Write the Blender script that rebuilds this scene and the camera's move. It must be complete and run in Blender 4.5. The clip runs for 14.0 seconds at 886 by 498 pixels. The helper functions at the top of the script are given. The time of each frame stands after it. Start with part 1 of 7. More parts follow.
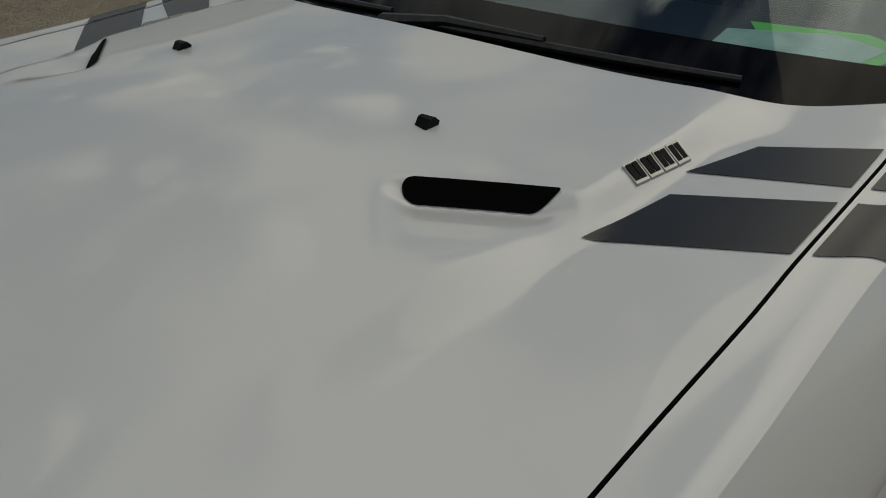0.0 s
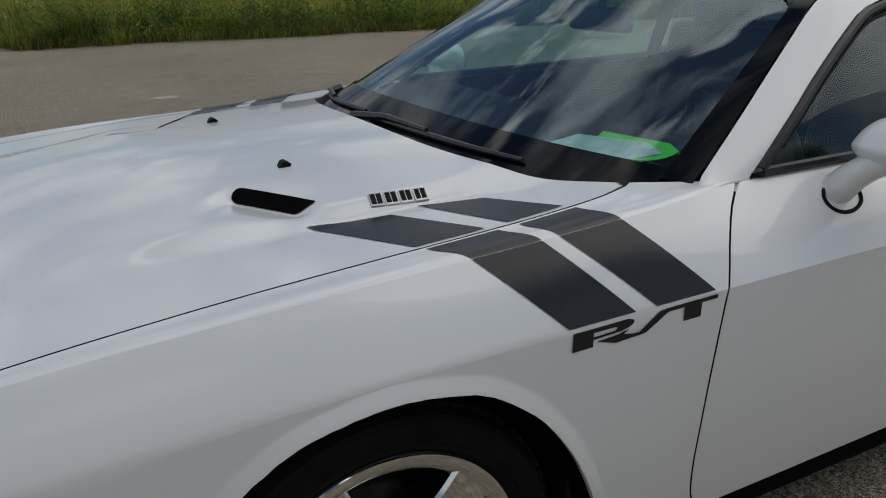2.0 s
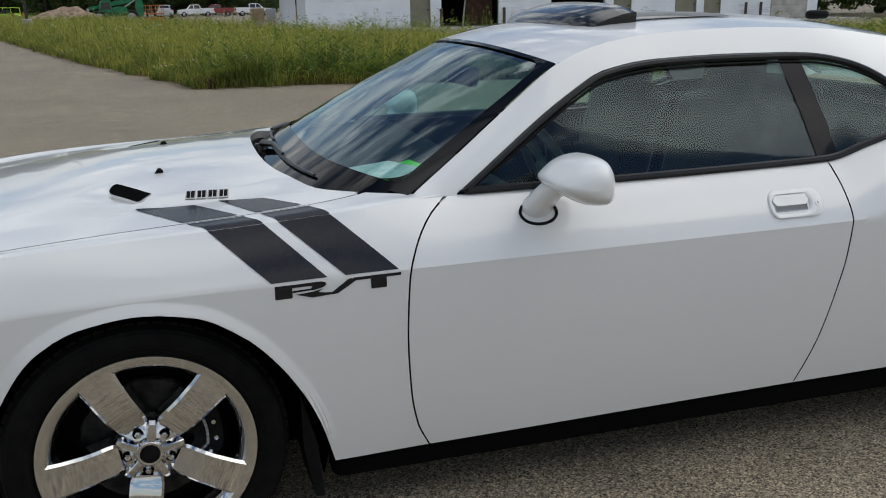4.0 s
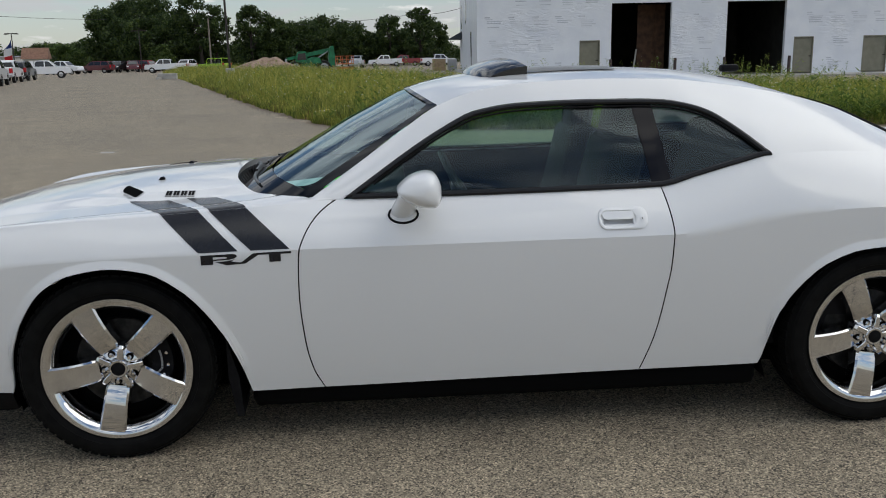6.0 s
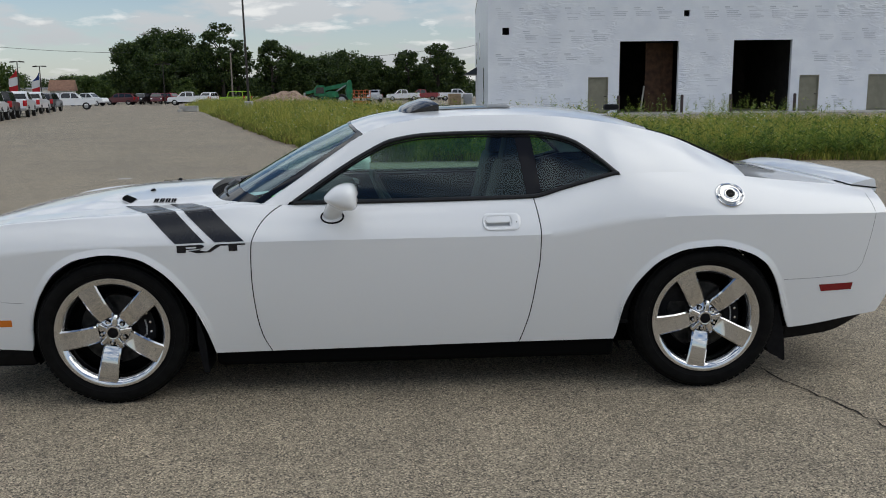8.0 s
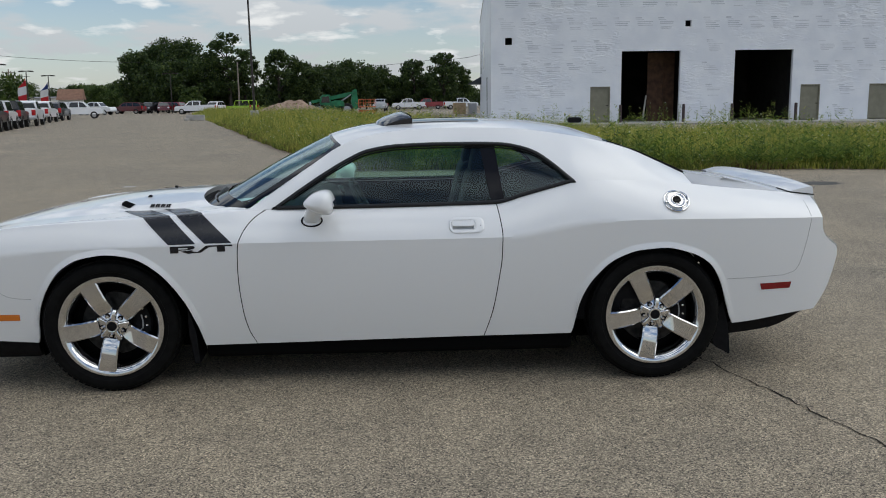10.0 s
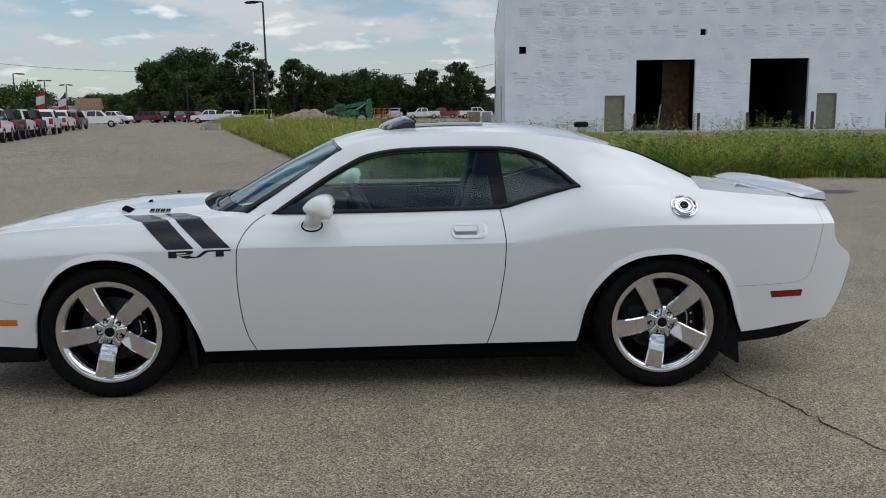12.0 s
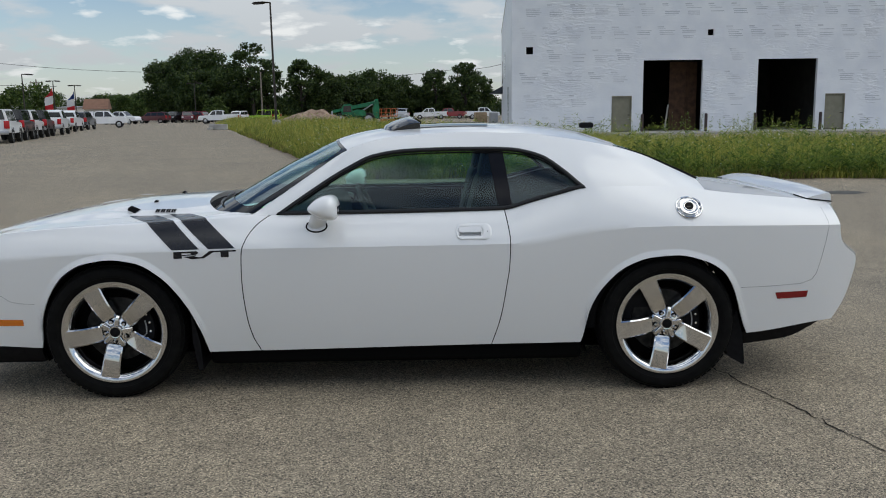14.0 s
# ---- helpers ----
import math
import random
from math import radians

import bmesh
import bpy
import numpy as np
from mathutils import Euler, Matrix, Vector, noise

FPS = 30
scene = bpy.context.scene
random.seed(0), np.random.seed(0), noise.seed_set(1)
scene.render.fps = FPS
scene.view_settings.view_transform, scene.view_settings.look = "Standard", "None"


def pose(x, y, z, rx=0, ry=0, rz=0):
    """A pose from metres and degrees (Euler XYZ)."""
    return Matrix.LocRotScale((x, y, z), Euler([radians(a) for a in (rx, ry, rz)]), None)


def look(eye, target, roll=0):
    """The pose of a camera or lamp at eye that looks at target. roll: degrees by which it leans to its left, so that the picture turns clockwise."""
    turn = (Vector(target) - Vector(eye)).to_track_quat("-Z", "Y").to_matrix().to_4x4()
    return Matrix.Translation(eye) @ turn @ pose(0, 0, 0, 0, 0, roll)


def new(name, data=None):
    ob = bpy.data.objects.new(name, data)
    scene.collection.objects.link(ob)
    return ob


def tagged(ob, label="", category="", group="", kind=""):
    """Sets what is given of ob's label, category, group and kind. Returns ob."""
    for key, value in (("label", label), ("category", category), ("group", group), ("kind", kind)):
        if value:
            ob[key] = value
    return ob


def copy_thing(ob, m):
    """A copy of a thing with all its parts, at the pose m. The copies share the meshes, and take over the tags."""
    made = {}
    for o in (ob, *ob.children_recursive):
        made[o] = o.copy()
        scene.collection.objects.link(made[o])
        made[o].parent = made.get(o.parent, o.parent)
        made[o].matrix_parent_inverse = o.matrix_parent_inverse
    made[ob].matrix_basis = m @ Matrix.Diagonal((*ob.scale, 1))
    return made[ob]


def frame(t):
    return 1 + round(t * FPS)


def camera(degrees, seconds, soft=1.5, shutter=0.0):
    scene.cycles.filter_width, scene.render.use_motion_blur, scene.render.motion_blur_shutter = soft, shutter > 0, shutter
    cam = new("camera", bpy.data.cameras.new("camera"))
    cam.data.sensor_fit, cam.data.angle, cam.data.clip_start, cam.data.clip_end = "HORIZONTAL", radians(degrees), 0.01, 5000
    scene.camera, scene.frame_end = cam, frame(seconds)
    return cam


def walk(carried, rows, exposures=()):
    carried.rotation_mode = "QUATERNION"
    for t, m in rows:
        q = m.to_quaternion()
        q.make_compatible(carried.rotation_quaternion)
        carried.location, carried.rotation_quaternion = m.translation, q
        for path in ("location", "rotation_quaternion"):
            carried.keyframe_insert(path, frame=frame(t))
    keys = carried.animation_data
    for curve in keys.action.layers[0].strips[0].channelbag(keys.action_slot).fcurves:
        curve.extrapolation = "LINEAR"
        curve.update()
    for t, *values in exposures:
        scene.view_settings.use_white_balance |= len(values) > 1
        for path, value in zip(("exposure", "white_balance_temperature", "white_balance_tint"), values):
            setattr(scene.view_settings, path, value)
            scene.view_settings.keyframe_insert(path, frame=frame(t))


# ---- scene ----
cam = camera(54.6, 14.0, soft=1.0)
PATH = [
    (0, (-0.720, -1.052, 1.407), (0.568, 0.134, 0.440), -1.0),
    (0.5, (-0.728, -1.228, 1.405), (0.464, 0.131, 0.551), -1.1),
    (1, (-0.692, -1.465, 1.396), (0.418, -0.009, 0.591), -1.2),
    (1.5, (-0.580, -1.748, 1.402), (0.432, -0.178, 0.690), -1.25),
    (2, (-0.474, -2.012, 1.416), (0.423, -0.349, 0.760), -1.1),
    (2.5, (-0.329, -2.273, 1.442), (0.441, -0.536, 0.817), -1.3),
    (3, (-0.130, -2.526, 1.437), (0.554, -0.742, 0.841), -1.1),
    (3.5, (0.026, -2.805, 1.465), (0.639, -0.992, 0.882), -1.1),
    (4, (0.193, -3.044, 1.480), (0.721, -1.195, 0.928), -1.1),
    (4.2, (0.263, -3.141, 1.465), (0.745, -1.273, 0.933), -1.2),
    (6.3, (1.130, -4.186, 1.492), (1.243, -2.236, 1.064), -1.0),
    (6.5, (1.195, -4.295, 1.496), (1.303, -2.342, 1.075), -0.9),
    (7, (1.281, -4.587, 1.491), (1.384, -2.629, 1.093), -0.8),
    (7.5, (1.339, -4.822, 1.501), (1.438, -2.860, 1.123), -0.8),
    (8, (1.425, -5.037, 1.507), (1.519, -3.072, 1.146), -0.7),
    (8.2, (1.436, -5.085, 1.510), (1.542, -3.119, 1.157), -0.8),
    (10.3, (1.614, -5.452, 1.538), (1.687, -3.482, 1.201), -0.7),
    (10.5, (1.617, -5.424, 1.535), (1.686, -3.453, 1.202), -0.7),
    (11, (1.620, -5.373, 1.521), (1.681, -3.400, 1.195), -0.7),
    (11.5, (1.664, -5.357, 1.504), (1.715, -3.384, 1.182), -0.7),
    (12, (1.668, -5.364, 1.505), (1.714, -3.390, 1.185), -0.7),
    (12.5, (1.661, -5.357, 1.505), (1.702, -3.383, 1.184), -0.7),
    (13, (1.670, -5.354, 1.504), (1.705, -3.380, 1.184), -0.7),
    (13.5, (1.664, -5.370, 1.506), (1.696, -3.396, 1.188), -0.7),
    (14, (1.681, -5.365, 1.507), (1.711, -3.390, 1.188), -0.7),
]
walk(cam, [(t, look(eye, target, roll)) for t, eye, target, roll in PATH], [(0.0, -1.26, 7800, 4), (0.5, -1.25, 7450, 6), (1.0, -1.13, 7200, 7), (1.5, -0.84, 7050, 8), (2.0, -0.64, 6900, 8), (2.5, -0.46, 6850, 8), (3.0, -0.30, 6850, 8), (4.0, -0.16, 6850, 8), (6.5, -0.13, 6750, 8), (14.0, -0.12, 6600, 7)])

# ---- world, sun ----
world = bpy.data.worlds.new("sky")
scene.world = world
world.use_nodes = True
wn, wl = world.node_tree.nodes, world.node_tree.links
wn.clear()
w_out = wn.new("ShaderNodeOutputWorld")
w_bg = wn.new("ShaderNodeBackground")
w_sky = wn.new("ShaderNodeTexSky")
w_sky.sky_type, w_sky.sun_disc = "NISHITA", False
SUN_ELEV, SUN_AZ = 48.0, 106.0   # degrees; azimuth from +y towards +x
w_sky.sun_elevation, w_sky.sun_rotation = radians(SUN_ELEV), radians(SUN_AZ)
w_sky.air_density, w_sky.dust_density, w_sky.ozone_density = 1.0, 0.3, 1.0
w_tc, w_sep, w_com = wn.new("ShaderNodeTexCoord"), wn.new("ShaderNodeSeparateXYZ"), wn.new("ShaderNodeCombineXYZ")
wl.new(w_tc.outputs["Generated"], w_sep.inputs[0])
def w_math(op, a, b):
    q = wn.new("ShaderNodeMath")
    q.operation = op
    for i, v in enumerate((a, b)):
        if isinstance(v, (int, float)):
            q.inputs[i].default_value = v
        else:
            wl.new(v, q.inputs[i])
    return q.outputs[0]
w_h = w_math("ADD", w_math("MAXIMUM", w_sep.outputs[2], 0.0), 0.22)
wl.new(w_math("ADD", w_math("DIVIDE", w_sep.outputs[0], w_h), 7.1), w_com.inputs[0])
wl.new(w_math("ADD", w_math("DIVIDE", w_sep.outputs[1], w_h), -2.4), w_com.inputs[1])
w_n = wn.new("ShaderNodeTexNoise")
w_n.inputs["Scale"].default_value, w_n.inputs["Detail"].default_value, w_n.inputs["Roughness"].default_value = 1.9, 9.0, 0.54
wl.new(w_com.outputs[0], w_n.inputs["Vector"])
def w_ramp(src, p0, p1, top=1.0):
    r = wn.new("ShaderNodeValToRGB")
    r.color_ramp.elements[0].position, r.color_ramp.elements[1].position = p0, p1
    r.color_ramp.elements[1].color = (top, top, top, 1)
    wl.new(src, r.inputs["Fac"])
    return r.outputs["Color"]
def w_over(base, color, fac):
    q = wn.new("ShaderNodeMix")
    q.data_type = "RGBA"
    wl.new(fac, q.inputs[0])
    wl.new(base, q.inputs[6])
    wl.new(color, q.inputs[7])
    return q.outputs[2]
w_n2 = wn.new("ShaderNodeTexNoise")
w_n2.inputs["Scale"].default_value, w_n2.inputs["Detail"].default_value, w_n2.inputs["Roughness"].default_value = 4.6, 9.0, 0.52
wl.new(w_com.outputs[0], w_n2.inputs["Vector"])
w_tint = wn.new("ShaderNodeMix")
w_tint.data_type, w_tint.blend_type = "RGBA", "MULTIPLY"
w_tint.inputs[0].default_value = 1.0
wl.new(w_sky.outputs["Color"], w_tint.inputs[6])
w_tint.inputs[7].default_value = (0.92, 0.98, 1.08, 1)
w_gain = w_math("ADD", w_math("MULTIPLY", w_math("MAXIMUM", w_sep.outputs[2], 0.0), 1.7), 0.70)
def w_scaled(color):
    q = wn.new("ShaderNodeVectorMath")
    q.operation = "SCALE"
    q.inputs[0].default_value = color
    wl.new(w_gain, q.inputs["Scale"])
    return q.outputs[0]
w_c = w_over(w_tint.outputs[2], w_scaled((7.2, 7.6, 8.2)), w_math("MAXIMUM", w_ramp(w_n.outputs["Fac"], 0.45, 0.58, 0.94), w_math("SUBTRACT", 0.62, w_math("MULTIPLY", w_sep.outputs[2], 4.5))))
w_c = w_over(w_c, w_scaled((11.0, 11.2, 11.5)), w_ramp(w_n2.outputs["Fac"], 0.57, 0.68, 0.85))
wl.new(w_c, w_bg.inputs["Color"])
w_bg.inputs["Strength"].default_value = 0.099
wl.new(w_bg.outputs["Background"], w_out.inputs["Surface"])

sun = new("sun", bpy.data.lights.new("sun", "SUN"))
sun.data.energy, sun.data.angle, sun.data.color = 0.9, radians(56), (1.0, 0.95, 0.87)
sd = Vector((math.sin(radians(SUN_AZ)) * math.cos(radians(SUN_ELEV)), math.cos(radians(SUN_AZ)) * math.cos(radians(SUN_ELEV)), math.sin(radians(SUN_ELEV))))
sun.matrix_world = look(sd * 50, (0, 0, 0))


# ---- materials ----
def mat(name, color, rough=0.5, metal=0.0, coat=0.0, spec=0.5):
    m = bpy.data.materials.new(name)
    m.use_nodes = True
    b = m.node_tree.nodes["Principled BSDF"]
    b.inputs["Base Color"].default_value = (*color, 1)
    b.inputs["Roughness"].default_value = rough
    b.inputs["Metallic"].default_value = metal
    b.inputs["Coat Weight"].default_value = coat
    b.inputs["Coat Roughness"].default_value = 0.03
    b.inputs["Specular IOR Level"].default_value = spec
    return m


def vary(m, a, b, scale=5.0, detail=6.0, lo=0.35, hi=0.65, bump=0.0, bump_scale=60.0, dist=0.01, obj=False, scale2=0.0, c=None, rough=None):
    """Colour between a and b by noise at one or two scales, with relief."""
    n, l = m.node_tree.nodes, m.node_tree.links
    p = n["Principled BSDF"]
    tc = n.new("ShaderNodeTexCoord")
    t = n.new("ShaderNodeTexNoise")
    t.inputs["Scale"].default_value, t.inputs["Detail"].default_value = scale, detail
    l.new(tc.outputs["Object"], t.inputs["Vector"])
    r = n.new("ShaderNodeValToRGB")
    r.color_ramp.elements[0].position, r.color_ramp.elements[1].position = lo, hi
    r.color_ramp.elements[0].color, r.color_ramp.elements[1].color = (*a, 1), (*b, 1)
    l.new(t.outputs["Fac"], r.inputs["Fac"])
    col = r.outputs["Color"]
    if scale2:
        t2 = n.new("ShaderNodeTexNoise")
        t2.inputs["Scale"].default_value, t2.inputs["Detail"].default_value = scale2, 4
        l.new(tc.outputs["Object"], t2.inputs["Vector"])
        r2 = n.new("ShaderNodeValToRGB")
        r2.color_ramp.elements[0].position, r2.color_ramp.elements[1].position = 0.42, 0.62
        l.new(t2.outputs["Fac"], r2.inputs["Fac"])
        mx = n.new("ShaderNodeMix")
        mx.data_type = "RGBA"
        l.new(r2.outputs["Color"], mx.inputs[0])
        l.new(col, mx.inputs[6])
        mx.inputs[7].default_value = (*(c or b), 1)
        col = mx.outputs[2]
    l.new(col, p.inputs["Base Color"])
    if bump:
        t3 = n.new("ShaderNodeTexNoise")
        t3.inputs["Scale"].default_value, t3.inputs["Detail"].default_value = bump_scale, 4
        l.new(tc.outputs["Object"], t3.inputs["Vector"])
        bp = n.new("ShaderNodeBump")
        bp.inputs["Strength"].default_value, bp.inputs["Distance"].default_value = bump, dist
        l.new(t3.outputs["Fac"], bp.inputs["Height"])
        l.new(bp.outputs["Normal"], p.inputs["Normal"])
    return m


def glass(name, tint, f0=0.09):
    """Thin tinted pane: see-through, its gloss rising towards grazing view."""
    m = bpy.data.materials.new(name)
    m.use_nodes = True
    n, l = m.node_tree.nodes, m.node_tree.links
    n.clear()
    o, mx, tr, gl, lw = (n.new(k) for k in ("ShaderNodeOutputMaterial", "ShaderNodeMixShader", "ShaderNodeBsdfTransparent", "ShaderNodeBsdfGlossy", "ShaderNodeLayerWeight"))
    tr.inputs["Color"].default_value = (*tint, 1)
    gl.inputs["Roughness"].default_value = 0.0
    # Blue cast put into the gloss to colour the reflected sky.
    gl.inputs["Color"].default_value = (0.80, 0.93, 1.0, 1)
    lw.inputs["Blend"].default_value = 0.5
    pw, ma = n.new("ShaderNodeMath"), n.new("ShaderNodeMath")
    pw.operation, ma.operation = "POWER", "MULTIPLY_ADD"
    pw.inputs[1].default_value = 4.5
    ma.inputs[1].default_value, ma.inputs[2].default_value = 0.95 - f0, f0
    l.new(lw.outputs["Facing"], pw.inputs[0])
    l.new(pw.outputs[0], ma.inputs[0])
    l.new(ma.outputs[0], mx.inputs[0])
    l.new(tr.outputs[0], mx.inputs[1])
    l.new(gl.outputs[0], mx.inputs[2])
    l.new(mx.outputs[0], o.inputs["Surface"])
    return m


M_PAINT = mat("white_paint", (0.765, 0.77, 0.775), 0.32, 0, 1.0)
M_PAINT.node_tree.nodes["Principled BSDF"].inputs["Coat Roughness"].default_value = 0.035
M_DECAL = vary(mat("black_vinyl", (0.009, 0.009, 0.013), 0.24, spec=0.45), (0.007, 0.0075, 0.011), (0.012, 0.0125, 0.017), 40)
M_BLACK = vary(mat("black_plastic", (0.007, 0.007, 0.008), 0.55, spec=0.12), (0.003, 0.003, 0.004), (0.007, 0.007, 0.008), 30)
# Near-black used for shade in gaps, hollows and under the body.
M_SHADE_BLACK = mat("shade_black", (0.003, 0.003, 0.003), 0.9, spec=0.05)
M_RUBBER = vary(mat("tyre_rubber", (0.008, 0.008, 0.008), 0.70, spec=0.10), (0.003, 0.003, 0.003), (0.006, 0.006, 0.0058), 25)
M_CHROME = mat("chrome", (0.66, 0.66, 0.665), 0.055, 1.0)
M_STEEL = vary(mat("brake_steel", (0.05, 0.05, 0.05), 0.5, 0.8), (0.014, 0.014, 0.014), (0.045, 0.043, 0.041), 30)
M_SIDEGLASS = glass("tinted_glass", (0.64, 0.85, 0.76), 0.046)
M_WSGLASS = glass("windshield_glass", (0.58, 0.80, 0.78), 0.125)
M_FRIT = mat("black_frit", (0.002, 0.002, 0.003), 0.03, 0, 0.0, spec=0.22)
M_PILLAR = mat("gloss_black", (0.010, 0.010, 0.012), 0.06, 0, 0.0, spec=0.16)
M_SEAL = vary(mat("seal_black", (0.008, 0.008, 0.009), 0.34, spec=0.35), (0.006, 0.006, 0.007), (0.011, 0.011, 0.012), 60)
M_TRIM_IN = vary(mat("interior_trim", (0.008, 0.008, 0.010), 0.7, spec=0.2), (0.006, 0.006, 0.007), (0.010, 0.010, 0.012), 20)
M_LEATHER = vary(mat("seat_leather", (0.007, 0.007, 0.009), 0.6, spec=0.2), (0.005, 0.005, 0.006), (0.009, 0.009, 0.011), 14)
M_HUB_GREY = mat("grey_mark", (0.30, 0.30, 0.30), 0.5)
M_AMBER = mat("amber_lens", (0.66, 0.17, 0.010), 0.15, 0, 0.8)
M_RED = mat("red_lens", (0.20, 0.004, 0.006), 0.12, 0, 0.3)
M_PAPER = vary(mat("paper", (0.62, 0.72, 0.70), 0.7), (0.5, 0.62, 0.60), (0.68, 0.76, 0.74), 30)
M_GREEN_CARD = mat("green_card", (0.10, 0.85, 0.05), 0.6)


# ---- helpers of this scene ----
def pc(*pts):
    """Smooth monotone curve through (x, y) points."""
    xs, ys = np.array([p[0] for p in pts], float), np.array([p[1] for p in pts], float)
    h, d = np.diff(xs), np.diff(ys) / np.diff(xs)
    m = np.zeros(len(xs))
    m[0], m[-1] = d[0], d[-1]
    for i in range(1, len(xs) - 1):
        if d[i - 1] * d[i] > 0:
            w1, w2 = 2 * h[i] + h[i - 1], h[i] + 2 * h[i - 1]
            m[i] = (w1 + w2) / (w1 / d[i - 1] + w2 / d[i])

    def f(x):
        if x <= xs[0]:
            return float(ys[0] + m[0] * (x - xs[0]))
        if x >= xs[-1]:
            return float(ys[-1] + m[-1] * (x - xs[-1]))
        i = int(np.searchsorted(xs, x) - 1)
        t = (x - xs[i]) / h[i]
        return float((1 + 2 * t) * (1 - t) ** 2 * ys[i] + t * (1 - t) ** 2 * h[i] * m[i] + t * t * (3 - 2 * t) * ys[i + 1] + t * t * (t - 1) * h[i] * m[i + 1])
    return f


def sm(a, b, x):
    t = min(1.0, max(0.0, (x - a) / (b - a)))
    return t * t * (3 - 2 * t)


def lerp(a, b, t):
    return a + (b - a) * t


def steps(a, b, d):
    n = max(1, int(math.ceil(abs(b - a) / d)))
    return [lerp(a, b, i / n) for i in range(n + 1)]


def grid(bm, fn, us, vs, flip=False):
    """A sheet of quads over fn(u, v)."""
    rows = [[bm.verts.new(fn(u, v)) for v in vs] for u in us]
    for i in range(len(us) - 1):
        for j in range(len(vs) - 1):
            q = [rows[i][j], rows[i + 1][j], rows[i + 1][j + 1], rows[i][j + 1]]
            bm.faces.new(q[::-1] if flip else q)
    return rows


def lathe(bm, prof, seg=48, axis_y=True, close=False):
    """Turns a profile of (radius, y) about the y axis."""
    rings = []
    for k in range(seg):
        a = 2 * math.pi * k / seg
        rings.append([bm.verts.new((r * math.cos(a), y, r * math.sin(a))) for r, y in prof])
    n = len(prof)
    for k in range(seg):
        a, b = rings[k], rings[(k + 1) % seg]
        for j in range(n if close else n - 1):
            bm.faces.new((a[j], a[(j + 1) % n], b[(j + 1) % n], b[j]))


def box(bm, c, s, m=None):
    """A box with centre c and sizes s, optionally moved by m."""
    v = [Vector((c[0] + dx * s[0] / 2, c[1] + dy * s[1] / 2, c[2] + dz * s[2] / 2)) for dx in (-1, 1) for dy in (-1, 1) for dz in (-1, 1)]
    v = [bm.verts.new(m @ p if m else p) for p in v]
    for f in ((0, 1, 3, 2), (4, 6, 7, 5), (0, 4, 5, 1), (2, 3, 7, 6), (0, 2, 6, 4), (1, 5, 7, 3)):
        bm.faces.new([v[i] for i in f])
    return v


def rbox(bm, c, s, r=0.01, seg=2):
    """A box with rounded edges."""
    b2 = bmesh.new()
    box(b2, c, s)
    bmesh.ops.bevel(b2, geom=b2.edges[:], offset=r, segments=seg, affect="EDGES", profile=0.5)
    vm = [bm.verts.new(v.co) for v in b2.verts]
    b2.verts.index_update()
    for f in b2.faces:
        bm.faces.new([vm[v.index] for v in f.verts])
    b2.free()
    return vm


def tube(bm, pts, r, seg=8, close=False, squash=1.0):
    """A round bar along points; r may be a list."""
    pts = [Vector(p) for p in pts]
    n = len(pts)
    rings = []
    up0 = Vector((0, 0, 1))
    for i, p in enumerate(pts):
        d = (pts[min(i + 1, n - 1)] - pts[max(i - 1, 0)]).normalized()
        a = d.cross(up0)
        if a.length < 0.05:
            a = d.cross(Vector((1, 0, 0)))
        a.normalize()
        b = a.cross(d)
        rr = r[i] if isinstance(r, (list, tuple)) else r
        rings.append([bm.verts.new(p + a * rr * math.cos(2 * math.pi * k / seg) + b * rr * squash * math.sin(2 * math.pi * k / seg)) for k in range(seg)])
    for i in range(n - 1):
        for k in range(seg):
            bm.faces.new((rings[i][k], rings[i][(k + 1) % seg], rings[i + 1][(k + 1) % seg], rings[i + 1][k]))
    bm.faces.new(rings[0][::-1])
    bm.faces.new(rings[-1])


def prism(bm, poly, fn0, fn1):
    """A solid between two maps of one outline."""
    a, b = [bm.verts.new(fn0(*p)) for p in poly], [bm.verts.new(fn1(*p)) for p in poly]
    n = len(poly)
    bm.faces.new(a[::-1])
    bm.faces.new(b)
    for i in range(n):
        bm.faces.new((a[i], a[(i + 1) % n], b[(i + 1) % n], b[i]))


def part(name, bm, material, parent=None, label="", sharp=35, smooth=True):
    me = bpy.data.meshes.new(name)
    bmesh.ops.recalc_face_normals(bm, faces=bm.faces[:])
    bm.to_mesh(me)
    bm.free()
    if smooth:
        me.shade_smooth()
        me.set_sharp_from_angle(angle=radians(sharp))
    for m in (material if isinstance(material, (list, tuple)) else [material]):
        me.materials.append(m)
    ob = new(name, me)
    if parent:
        ob.parent = parent
    if label:
        ob["label"] = label
    return ob


def mirror_y(ob, name=None, parent=None):
    """The same mesh on the other side of the car."""
    me = ob.data.copy()
    me.transform(Matrix.Diagonal((1, -1, 1, 1)))
    me.flip_normals()
    o = new(name or ob.name.split(".")[0], me)
    o.parent = parent or ob.parent
    if "label" in ob:
        o["label"] = ob["label"]
    return o


# ---- car: surfaces ----
cr_z = pc((-0.95, 0.745), (-0.543, 0.769), (-0.256, 0.785), (0.036, 0.795), (0.328, 0.802), (0.71, 0.810), (1.2, 0.811), (2.1, 0.815), (2.27, 0.834), (2.44, 0.868), (2.62, 0.887), (2.97, 0.896), (3.74, 0.886), (4.1, 0.876))
cr_y = pc((-0.95, 0.845), (-0.8, 0.905), (-0.5, 0.938), (0.0, 0.946), (0.34, 0.948), (0.67, 0.955), (1.2, 0.950), (2.1, 0.945), (2.5, 0.945), (3.0, 0.948), (3.4, 0.938), (3.7, 0.91), (3.9, 0.865), (4.1, 0.79))
